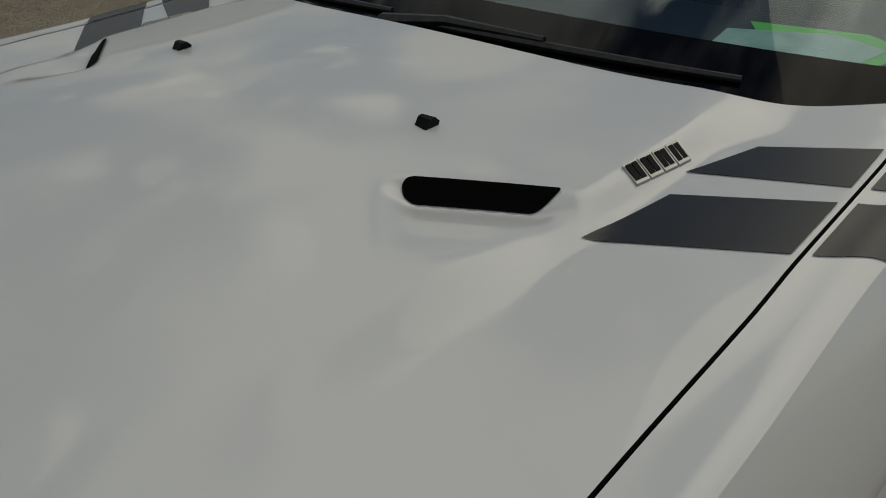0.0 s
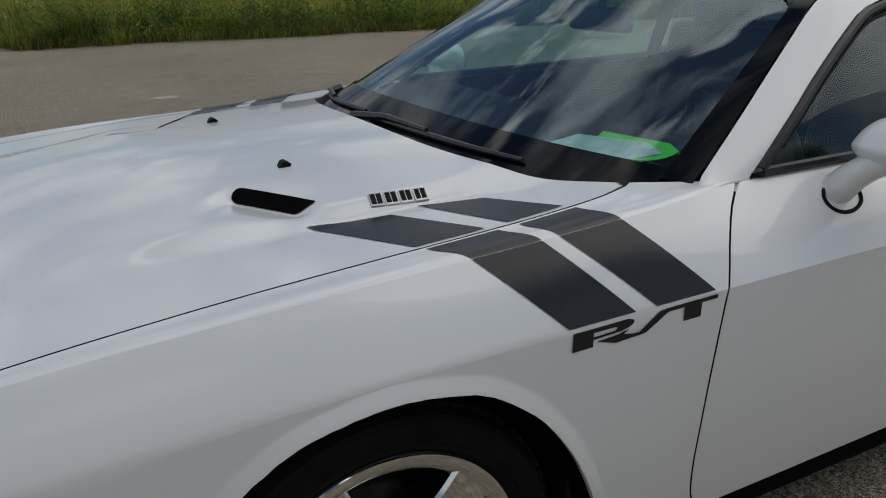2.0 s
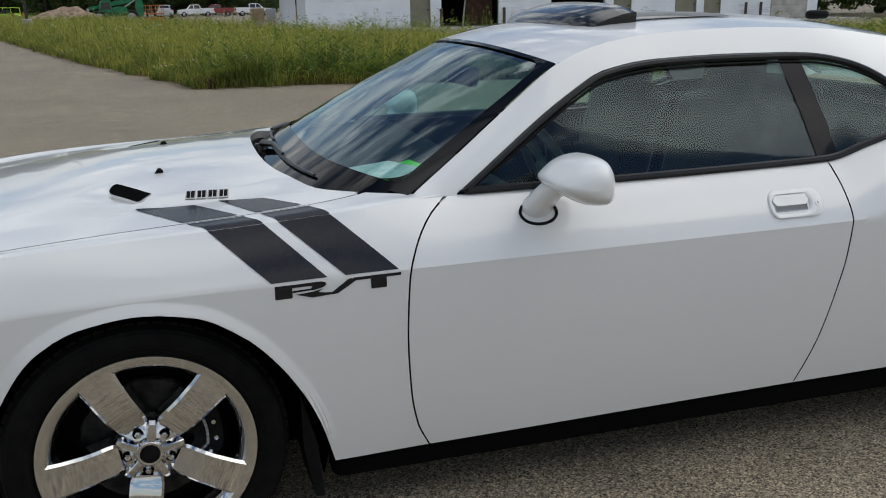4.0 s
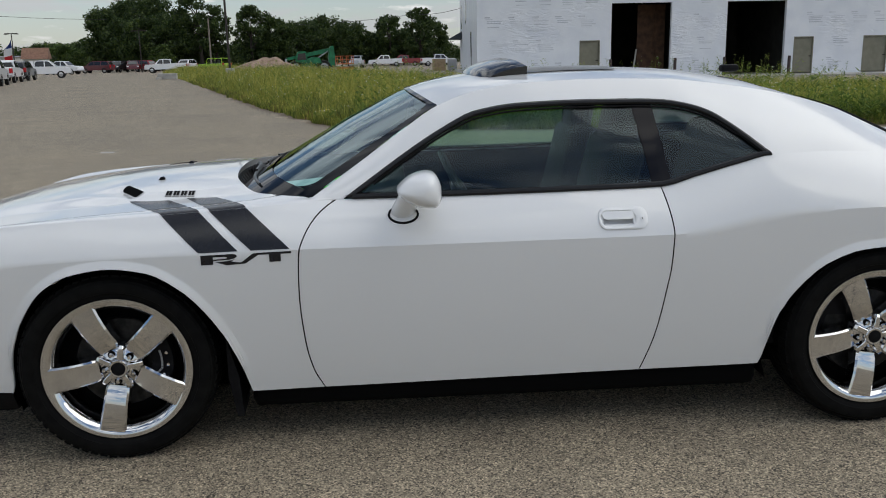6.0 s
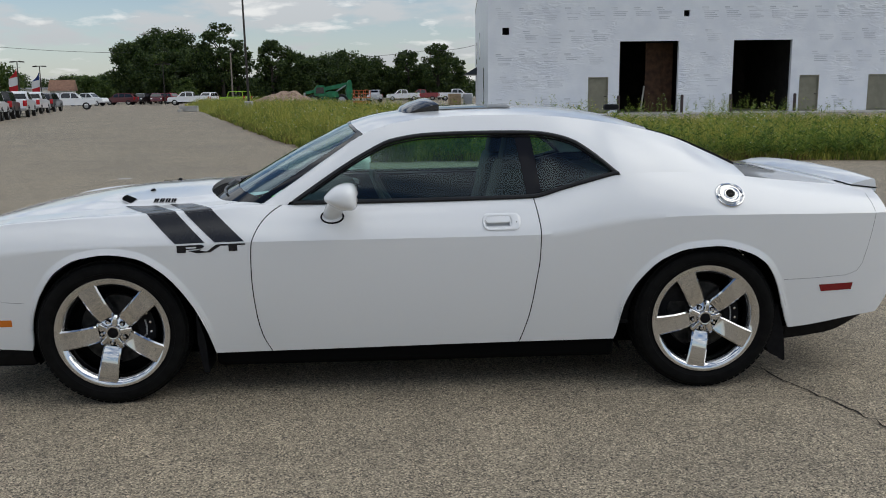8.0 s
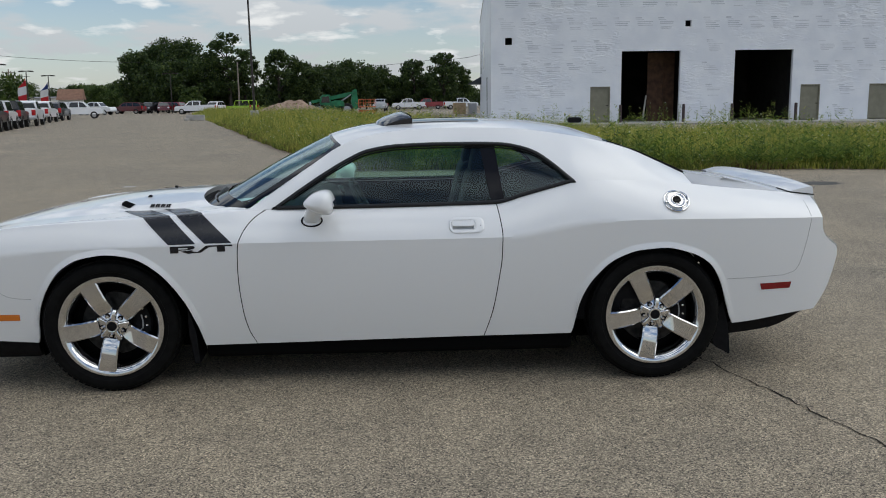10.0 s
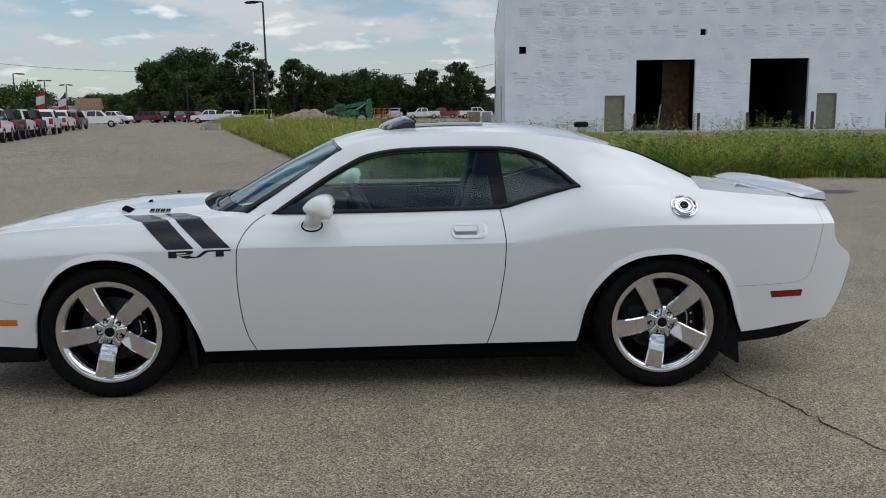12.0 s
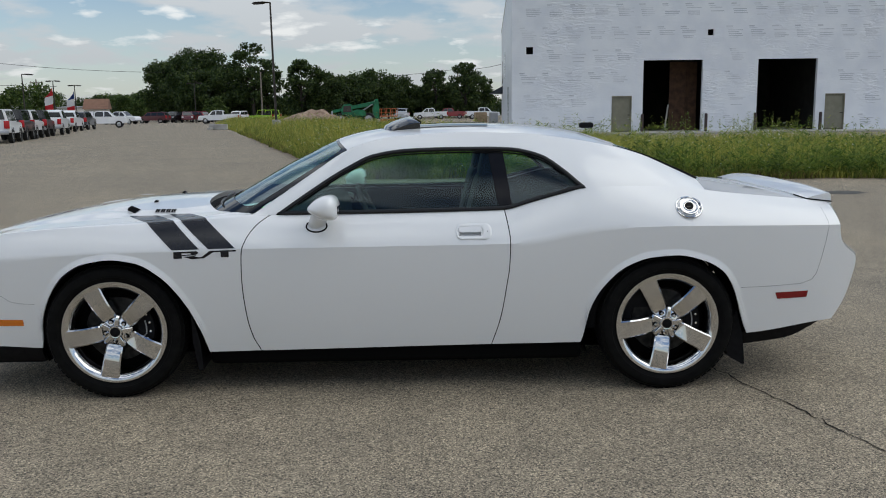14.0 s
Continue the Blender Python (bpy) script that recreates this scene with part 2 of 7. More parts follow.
sh_z = pc((-0.95, 0.800), (-0.6, 0.888), (-0.25, 0.918), (0.2, 0.935), (0.34, 0.943), (0.51, 0.954), (0.842, 0.969), (1.4, 0.971), (1.8, 0.975), (2.08, 0.981), (2.22, 1.018), (2.4, 1.066), (2.51, 1.091), (2.7, 1.098), (3.0, 1.085), (3.3, 1.05), (3.7, 1.01), (4.0, 0.975))
sh_y = pc((-0.95, 0.80), (-0.6, 0.875), (-0.25, 0.878), (0.2, 0.862), (0.51, 0.866), (0.70, 0.850), (0.842, 0.832), (1.4, 0.838), (2.08, 0.833), (2.51, 0.829), (2.8, 0.80), (3.1, 0.765), (3.4, 0.755), (3.8, 0.735), (4.0, 0.70))
bt_y = pc((-0.95, 0.80), (-0.6, 0.86), (0.5, 0.865), (0.75, 0.858), (2.4, 0.862), (3.4, 0.865), (3.8, 0.83), (4.1, 0.72))
ROCK = pc((-0.95, 0.300), (-0.60, 0.288), (-0.405, 0.275), (0.46, 0.238), (2.0, 0.256), (2.5, 0.260), (3.4, 0.30), (3.8, 0.355), (4.0, 0.37))
arch_f = pc((-0.405, 0.275), (-0.396, 0.300), (-0.369, 0.448), (-0.31, 0.583), (-0.225, 0.687), (-0.116, 0.742), (0.015, 0.760), (0.145, 0.741), (0.269, 0.666), (0.343, 0.583), (0.402, 0.488), (0.449, 0.38), (0.487, 0.238))
arch_r = pc((2.488, 0.26), (2.499, 0.293), (2.524, 0.434), (2.614, 0.597), (2.72, 0.688), (2.845, 0.732), (2.98, 0.742), (3.116, 0.713), (3.229, 0.65), (3.286, 0.567), (3.367, 0.341), (3.388, 0.30))


ARCH_PTS = [np.array([(x, f(x)) for x in np.linspace(x0, x1, 80)]) for f, x0, x1 in ((arch_f, -0.403, 0.485), (arch_r, 2.490, 3.386))]


def lip(x, z):
    """Rolled flare along the edge of the wheel openings."""
    if z < 0.26 or not (-0.46 < x < 0.55 or 2.42 < x < 3.45):
        return 0.0
    p = ARCH_PTS[0 if x < 1 else 1]
    d = math.sqrt(float(((p - (x, z)) ** 2).sum(1).min()))
    return 0.012 * (1 - min(1.0, d / 0.032)) * sm(0.26, 0.40, z)


def side(x, z):
    zc, zs, zb = cr_z(x), sh_z(x), 0.24
    yc = cr_y(x)
    if z >= zc:
        f = min(1.3, (z - zc) / max(0.02, zs - zc))
        return yc + (sh_y(x) - yc) * (0.58 * f + 0.42 * f * f)
    g = (zc - z) / (zc - zb)
    return yc - (yc - bt_y(x)) * (0.30 * max(0, g) + 0.70 * max(0, g) ** 2) + lip(x, z)


door_f = pc((0.22, 0.775), (0.255, 0.757), (0.32, 0.728), (0.444, 0.704), (0.628, 0.693), (0.793, 0.700), (0.856, 0.722), (0.92, 0.767), (0.955, 0.812), (0.975, 0.850))
door_r = pc((0.25, 2.003), (0.269, 2.010), (0.414, 2.054), (0.599, 2.085), (0.696, 2.098), (0.826, 2.102), (0.90, 2.094), (0.985, 2.078))
rear_x = pc((0.27, 3.92), (0.36, 3.995), (0.42, 4.035), (0.48, 4.066), (0.60, 4.101), (0.670, 4.114), (0.710, 4.108), (0.735, 4.075), (0.77, 4.032), (0.82, 4.004), (0.95, 3.987), (1.0, 3.972))
nose_x = pc((0.20, -0.89), (0.4, -0.95), (0.6, -0.955), (0.74, -0.935), (0.80, -0.905))
RC, FC = 0.13, 0.12      # depth of the rounded corners

gap_y = pc((-0.95, 0.765), (-0.55, 0.812), (-0.37, 0.806), (-0.24, 0.802), (0.0, 0.797), (0.13, 0.790), (0.3, 0.785), (0.46, 0.781), (0.54, 0.776), (0.60, 0.762), (0.64, 0.745))
in_y = pc((0.62, 0.745), (0.68, 0.775), (0.75, 0.802), (0.80, 0.820), (0.85, 0.829))


def cowl_x(y):
    return 0.38 + 0.12 * y * y + 0.55 * y ** 4


hood_e = pc((-0.95, 0.787), (-0.6, 0.882), (-0.3, 0.914), (0.0, 0.936), (0.15, 0.943), (0.35, 0.955), (0.5, 0.968), (0.6, 0.978), (0.65, 0.981))
hood_c = pc((-0.95, 0.815), (-0.78, 0.873), (-0.4, 0.947), (-0.03, 0.996), (0.23, 1.010), (0.45, 1.016), (0.6, 1.018))
VENT_A, VENT_B = Vector((-0.056, -0.374)), Vector((0.050, -0.534))   # ends of the nostril's mouth


def vent_dip(x, y):
    """The ramp that sinks ahead of each nostril."""
    p = Vector((x, -abs(y)))
    d = (VENT_B - VENT_A)
    L = d.length
    d = d / L
    nrm = Vector((-d.y, d.x))
    if nrm.x > 0:
        nrm = -nrm
    q = p - VENT_A
    s, h = q.dot(d), q.dot(nrm)
    if h < -0.01 or h > 0.16:
        return 0.0
    e = sm(-0.03, 0.025, s) * (1 - sm(L - 0.03, L + 0.04, s))
    return 0.022 * e * (1 - max(0.0, h - 0.024) / 0.136) ** 1.4 * sm(-0.010, 0.024, h)


def hood_z(x, y):
    ye = max(0.3, gap_y(x) if x < 0.62 else 0.735)
    a = abs(y)
    base = hood_e(x) + 0.016 * (1 - (a / ye) ** 2)
    rise = max(0.0, hood_c(x) - hood_e(x) - 0.016)
    yb = 0.575 if x > 0 else 0.575 - 0.09 * min(1, -x)
    wdt = 0.024 if x > 0.1 else 0.024 + 0.06 * min(1, (0.1 - x) / 0.5)
    wdt += 0.06 * sm(0.30, 0.46, x)
    return base + 0.48 * rise * (1 - sm(yb - wdt, yb + wdt, a)) + 0.52 * rise * (1 - min(1, a / 0.60) ** 2) ** 1.2 - vent_dip(x, y)


# roof rails and greenhouse
rail_y = pc((0.74, 0.812), (0.9, 0.760), (1.08, 0.700), (1.246, 0.647), (1.45, 0.606), (1.7, 0.583), (2.0, 0.575), (2.3, 0.580), (2.6, 0.592), (2.9, 0.600), (3.17, 0.600))
rail_z = pc((0.74, 0.972), (0.9, 1.078), (1.08, 1.200), (1.246, 1.303), (1.40, 1.352), (1.6, 1.377), (1.9, 1.386), (2.2, 1.376), (2.45, 1.346), (2.65, 1.310), (2.85, 1.255), (3.0, 1.190), (3.17, 1.110))
bul_x = pc((0.74, 0.235), (1.0, 0.16), (1.246, 0.09), (1.5, 0.035), (1.9, 0.0), (2.3, -0.02), (2.6, -0.06), (2.9, -0.10), (3.17, -0.12))
bul_z = pc((0.74, 0.045), (1.0, 0.06), (1.246, 0.05), (1.5, 0.043), (1.9, 0.042), (2.3, 0.044), (2.5, 0.040), (2.65, 0.018), (2.85, -0.004), (3.0, -0.010), (3.17, -0.01))
dlo_top = pc((0.865, 0.972), (1.021, 1.078), (1.14, 1.155), (1.256, 1.222), (1.379, 1.277), (1.563, 1.303), (1.807, 1.309), (2.006, 1.308), (2.13, 1.303), (2.22, 1.288), (2.297, 1.263), (2.389, 1.202), (2.50, 1.105), (2.515, 1.092))


def top_surf(x, w, dz=0.0):
    k = 1 - abs(w) ** lerp(3.6, 2.4, sm(0.74, 1.20, x))
    return (x - bul_x(x) * k, rail_y(x) * w, rail_z(x) + bul_z(x) * k + dz)


def house(x, z, off=0.0):
    """y of the cabin's side at x and height z."""
    zb, zt = sh_z(x), rail_z(x)
    s = (z - zb) / max(0.01, zt - zb)
    yb, yt = sh_y(x), rail_y(x)
    return yb + (yt - yb) * s + 0.018 * 4 * s * (1 - s) * min(1, (zt - zb) / 0.2) + off


# ---- car ----
car = tagged(new("coupe_car"), "glossy white two-door coupe with black stripes parked on asphalt", "car")


def side_panel(xl, xr, zb, zt, xs, nv, hem=0.012):
    """One outer panel of the near side, its edges folded inwards."""
    bm = bmesh.new()
    x0, x1 = xs[0], xs[-1]
    vs = [0.64 * (i / nv) ** 1.25 for i in range(nv)] + [0.64 + 0.36 * i / 10 for i in range(11)]

    def at(u, v):
        x = lerp(x0, x1, u)
        xn, ga, gb = x, max(0.0, 1 - u / 0.2), max(0.0, 1 - (1 - u) / 0.12)
        for _ in range(4):
            zc = cr_z(x)
            z = lerp(zb(x), zc, v / 0.64) if v < 0.64 else lerp(zc, zt(x), (v - 0.64) / 0.36)
            x = xn + (xl(z) - x0) * ga + (xr(z) - x1) * gb
        return x, z
    us = [(x - x0) / (x1 - x0) for x in xs]

    def f(u, v):
        x, z = at(u, v)
        return (x, -side(x, z), z)
    rows = grid(bm, f, us, vs)
    ring = [r[0] for r in rows] + rows[-1][1:] + [r[-1] for r in rows[::-1]][1:] + rows[0][::-1][1:-1]
    inner = [bm.verts.new((v.co.x, v.co.y + hem, v.co.z)) for v in ring]
    n = len(ring)
    for i in range(n):
        bm.faces.new((ring[i], ring[(i + 1) % n], inner[(i + 1) % n], inner[i]))
    return bm


G = 0.0025
xs_f = steps(-0.80, -0.42, 0.03) + [-0.41, -0.405, -0.40, -0.395, -0.388, -0.38, -0.37] + steps(-0.36, 0.40, 0.018) + [0.41, 0.42, 0.43, 0.44, 0.45, 0.46, 0.468, 0.475, 0.481, 0.487, 0.495] + steps(0.51, 0.70, 0.02)
bm = side_panel(lambda z: nose_x(z) + FC, lambda z: door_f(z) - G, lambda x: arch_f(x) if -0.405 < x < 0.487 else ROCK(x), lambda x: sh_z(x), xs_f, 30)
# top of the fender, inward to the bonnet's edge
def fender_top(x, w):
    yi = gap_y(x) + G if x < 0.62 else in_y(x)
    ys = sh_y(x)
    y = lerp(ys, yi, w)
    zi = hood_z(x, gap_y(x)) if x < 0.62 else lerp(hood_e(0.62), 0.974, sm(0.62, 0.85, x))
    return (x, -y, lerp(sh_z(x), zi, w) + 0.042 * w * (1 - w) ** 3)
grid(bm, fender_top, steps(-0.80, 0.845, 0.02), [0, 0.06, 0.13, 0.2, 0.28, 0.36, 0.5, 0.65, 0.8, 0.94, 1])
bmesh.ops.remove_doubles(bm, verts=[v for v in bm.verts if abs(v.co.z - sh_z(v.co.x)) < 0.0008 and abs(-v.co.y - sh_y(v.co.x)) < 0.0015], dist=0.012)
fender = part("front_fender", bm, M_PAINT, car, sharp=24)
mirror_y(fender)

bm = side_panel(lambda z: door_f(z) + G, lambda z: door_r(z) - G, lambda x: ROCK(x), lambda x: sh_z(x), steps(0.72, 2.08, 0.03), 20)
HX, HZ, HW, HH = 1.892, 0.879, 0.128, 0.052      # handle bowl: centre, width, height
for co, no in (((HX - HW / 2 + 0.007, 0, 0), (1, 0, 0)), ((HX + HW / 2 - 0.007, 0, 0), (1, 0, 0)), ((0, 0, HZ - HH / 2 + 0.005), (0, 0, 1)), ((0, 0, HZ + HH / 2 - 0.005), (0, 0, 1))):
    bmesh.ops.bisect_plane(bm, geom=bm.verts[:] + bm.edges[:] + bm.faces[:], plane_co=co, plane_no=no, dist=0.0001)
bmesh.ops.delete(bm, geom=[f for f in bm.faces if abs(f.calc_center_median().x - HX) < HW / 2 - 0.007 and abs(f.calc_center_median().z - HZ) < HH / 2 - 0.005], context="FACES")
door = part("door", bm, M_PAINT, car, sharp=24)
door2 = mirror_y(door)

xs_r = steps(2.09, 2.47, 0.02) + [2.48, 2.488, 2.494, 2.499, 2.506, 2.514, 2.524] + steps(2.54, 3.26, 0.018) + [3.275, 3.29, 3.305, 3.32, 3.335, 3.35, 3.36, 3.37, 3.38, 3.388, 3.395] + steps(3.41, 3.80, 0.02)
bm = side_panel(lambda z: door_r(z) + G, lambda z: rear_x(z) - RC, lambda x: arch_r(x) if 2.488 < x < 3.388 else ROCK(x), lambda x: sh_z(x), xs_r, 32)
# rear pillar up to the roof
def pillar(x, s):
    zb = dlo_top(x) if x < 2.515 else sh_z(x)
    z = lerp(zb, rail_z(x), s)
    return (x, -house(x, z), z)
px = [0.865, 0.9] + steps(0.94, 2.2, 0.04) + steps(2.22, 2.50, 0.02) + [2.508, 2.515] + steps(2.53, 3.17, 0.03)
grid(bm, pillar, px, [i / 10 for i in range(11)])
bmesh.ops.remove_doubles(bm, verts=bm.verts[:], dist=0.0006)
quarter = part("quarter_panel", bm, M_PAINT, car, sharp=24)
mirror_y(quarter)
# windshield pillar, base to front of the side window
bm = bmesh.new()
grid(bm, lambda x, s: (x, -house(x, lerp(sh_z(x), rail_z(x), s)), lerp(sh_z(x), rail_z(x), s)), steps(0.745, 0.868, 0.02), [i / 6 for i in range(7)])
mirror_y(part("windshield_pillar", bm, M_PAINT, car))

# bonnet
bm = bmesh.new()
def hood_pt(u, w):
    # w runs edge to edge, u nose to cowl
    x = u
    for _ in range(3):
        ye = gap_y(x) - G if x < 0.62 else 0.735
        y = w * ye
        x = lerp(-0.86, cowl_x(y), u)
    return (x, y, hood_z(x, y))
rows = grid(bm, hood_pt, [i / 150 for i in range(151)], [-1 + i / 100 for i in range(201)])
for r in (rows[-1],):
    low = [bm.verts.new((v.co.x - 0.01, v.co.y, v.co.z - 0.03)) for v in r]
    for i in range(len(r) - 1):
        bm.faces.new((r[i], r[i + 1], low[i + 1], low[i]))
for k in (0, -1):
    r = [q[k] for q in rows]
    low = [bm.verts.new((v.co.x, v.co.y, v.co.z - 0.02)) for v in r]
    for i in range(len(r) - 1):
        bm.faces.new((r[i], r[i + 1], low[i + 1], low[i]))
hood = part("bonnet", bm, M_PAINT, car, sharp=50)

# roof, windshield, rear window: one crown between the rails
W = [-1 + i / 16 for i in range(33)]
HEAD, TAIL = 1.235, 2.70
bm = bmesh.new()
grid(bm, top_surf, steps(HEAD, TAIL, 0.03), W)
part("roof", bm, M_PAINT, car)
bm = bmesh.new()
grid(bm, lambda x, w: top_surf(x, w * 0.985, -0.004), steps(0.67, HEAD, 0.025), W)
part("windshield", bm, M_WSGLASS, car, "laminated windshield reflecting the sky").visible_shadow = False
bm = bmesh.new()
grid(bm, lambda x, w: top_surf(x, w * 0.95, -0.005), steps(TAIL, 3.17, 0.03), W)
part("rear_window", bm, M_SIDEGLASS, car).visible_shadow = False
for sgn in (-1, 1):
    bm = bmesh.new()
    grid(bm, lambda x, w: top_surf(x, sgn * w), steps(TAIL, 3.17, 0.03), [0.94, 0.96, 0.98, 1.0])
    part("rear_pillar_edge", bm, M_PAINT, car)
for sgn in (-1, 1):
    bm = bmesh.new()
    tube(bm, [Vector(top_surf(x, sgn * 0.955, 0.0)) + Vector((0, 0, 0.004)) for x in steps(TAIL, 3.165, 0.04)], [0.0015 + 0.0065 * sm(TAIL, 3.165, x) for x in steps(TAIL, 3.165, 0.04)], 6)
    part("rear_window_moulding", bm, M_BLACK, car, "black rubber moulding")
# black borders printed on the windshield
bm = bmesh.new()
for sgn in (-1, 1):
    grid(bm, lambda x, w: top_surf(x, sgn * w, 0.0015), steps(0.74, HEAD + 0.002, 0.025), [0.94, 0.96, 0.98, 0.995])
grid(bm, lambda x, w: top_surf(x, w, 0.0015), [HEAD - 0.012, HEAD - 0.005, HEAD + 0.002], [q * 0.94 for q in W])
grid(bm, lambda x, w: top_surf(x, w, 0.0015), [0.67, 0.69, 0.71, 0.73, 0.75, 0.765], [q * 0.94 for q in W])
# rounded inner corners
for sgn in (-1, 1):
    for cx, dx in ((0.7655, 0.045), (HEAD - 0.0125, -0.050)):
        c0 = bm.verts.new(top_surf(cx, sgn * 0.9395, 0.0016))
        arc = [bm.verts.new(top_surf(cx + dx * (1 - math.sin(a)), sgn * (0.9395 - 0.075 * (1 - math.cos(a))), 0.0016)) for a in [math.pi / 2 * i / 7 for i in range(8)]]
        for a, b in zip(arc, arc[1:]):
            bm.faces.new((c0, a, b))
part("windshield_border", bm, M_FRIT, car, "black border")

# nose, tail
bm = bmesh.new()
def nose_pt(z, w):
    xe = nose_x(z) + FC
    ye = side(xe, min(z, sh_z(xe)))
    return (nose_x(z) + FC * abs(w) ** 3.5, w * ye, z)
grid(bm, nose_pt, steps(0.29, 0.80, 0.03), W)
part("front_bumper", bm, M_PAINT, car)
bm = bmesh.new()
grid(bm, lambda u, w: (lerp(nose_x(0.80) + FC * abs(w) ** 3.5, -0.84, u), w * lerp(side(-0.785, 0.80), gap_y(-0.84), u), lerp(0.80, hood_z(-0.86, w * 0.76), u) ), [0, 0.33, 0.66, 1.0], W)
part("header_panel", bm, M_PAINT, car)
bm = bmesh.new()
def tail_pt(z, w):
    xe = rear_x(z) - RC
    ye = side(xe, min(z, sh_z(xe)))
    return (rear_x(z) - RC * abs(w) ** 3.5, w * ye, z)
grid(bm, tail_pt, steps(0.36, 0.985, 0.025), W)
part("rear_bumper", bm, M_PAINT, car)
bm = bmesh.new()
def valance(z, w):
    xe = 3.80
    return (lerp(3.76, 4.0, (z - 0.2) / 0.16) - 0.16 * abs(w) ** 3.5, w * lerp(0.74, 0.80, (z - 0.2) / 0.16), z)
grid(bm, valance, [0.22, 0.27, 0.32, 0.36], W)
part("rear_valance", bm, M_BLACK, car)
# boot lid and spoiler
def deck_z(x, y):
    a = abs(y) / max(0.2, sh_y(x))
    return lerp(pc((2.9, 1.10), (3.2, 1.065), (3.5, 1.045), (3.8, 1.015), (3.96, 0.99))(x), sh_z(x), a ** 3)
bm = bmesh.new()
def boot(x, w):
    x = min(x, rear_x(0.985) - RC * abs(w) ** 3.5 - 0.006)
    return (x, w * sh_y(x), deck_z(x, w * sh_y(x)))
grid(bm, boot, steps(2.98, 3.98, 0.025), W)
part("boot_lid", bm, M_PAINT, car)
bm = bmesh.new()
SPOIL = [(0.0, -0.012), (0.0, 0.006), (0.035, 0.020), (0.075, 0.034), (0.105, 0.044), (0.122, 0.048), (0.130, 0.043), (0.136, 0.010), (0.138, -0.014)]
def spoiler(u, w):
    a, h = SPOIL[int(u)]
    x = 3.735 + a * (1 + 0.25 * (1 - w * w)) - 0.03 * (1 - w * w)
    y = w * 0.738
    return (x, y, deck_z(x, y) + h + (0.010 * (1 - w * w) if h > 0.01 else 0))
rows = grid(bm, spoiler, list(range(9)), W)
bm.faces.new([r[0] for r in rows])
bm.faces.new([r[-1] for r in rows])
part("spoiler", bm, M_PAINT, car, sharp=50)
# black bars laid along the spoiler's ends as its gap shadow
for sgn in (-1, 1):
    bm = bmesh.new()
    path = [Vector(spoiler(0, sgn * q)) for q in (0.80, 0.88, 0.95, 1.0)] + [Vector(spoiler(u, sgn)) for u in (8,)]
    tube(bm, [Vector((p.x, p.y + sgn * 0.0015, deck_z(p.x, p.y) + 0.003)) for p in path], 0.0035, 5)
    part("spoiler_shadow", bm, M_BLACK, car, "black bar for the shadow under the spoiler")

# side glass, trim and pillar
def glass_grid(x0f, x1f, zlo, zhi, off, nx=16, nz=8):
    b = bmesh.new()
    def f(u, v):
        x = lerp(x0f(1.1), x1f(1.1), u)
        for _ in range(4):
            z = lerp(zlo(x), zhi(x), v)
            x = lerp(x0f(z), x1f(z), u)
        return (x, -house(x, z, off), z)
    grid(b, f, [i / nx for i in range(nx + 1)], [i / nz for i in range(nz + 1)])
    return b
b_f = lambda z: lerp(2.052, 2.002, (z - 0.969) / 0.326)
b_r = lambda z: lerp(2.122, 2.086, (z - 0.999) / 0.279)
lo = lambda x: sh_z(x) + 0.004
hi = lambda x: max(dlo_top(x) - 0.018, sh_z(x) + 0.005)
win = part("side_window", glass_grid(lambda z: 0.872, b_f, lo, hi, -0.010, 40, 8), M_SIDEGLASS, car, "tinted side window")
win.visible_shadow = False
mirror_y(win).visible_shadow = False
qwin = part("quarter_window", glass_grid(b_r, lambda z: 2.512, lo, hi, -0.010, 24, 8), M_SIDEGLASS, car, "dark tinted quarter window")
qwin.visible_shadow = False
mirror_y(qwin).visible_shadow = False
bp = part("centre_pillar", glass_grid(b_f, b_r, lo, hi, -0.006, 4, 8), M_PILLAR, car, "gloss black pillar")
mirror_y(bp)
# black seal round the whole opening
outline = [(x, dlo_top(x) - 0.012) for x in steps(0.900, 2.49, 0.03)] + [(2.505, 1.098)] + [(x, sh_z(x) + 0.010) for x in steps(2.48, 0.900, 0.04)] + [(0.884, 0.981), (0.900, dlo_top(0.900) - 0.012)]
bm = bmesh.new()
tube(bm, [(x, -house(x, z, 0.001), z) for x, z in outline], 0.0115, 8)
mirror_y(part("window_seal", bm, M_SEAL, car, "black rubber seal"))
# slim channel that the glass runs in, under the seal
bm = bmesh.new()
tube(bm, [(x, -house(x, dlo_top(x) - 0.030, -0.004), dlo_top(x) - 0.030) for x in steps(0.98, 2.40, 0.03)], 0.0045, 6)
mirror_y(part("glass_channel", bm, M_BLACK, car, "thin black glass channel"))

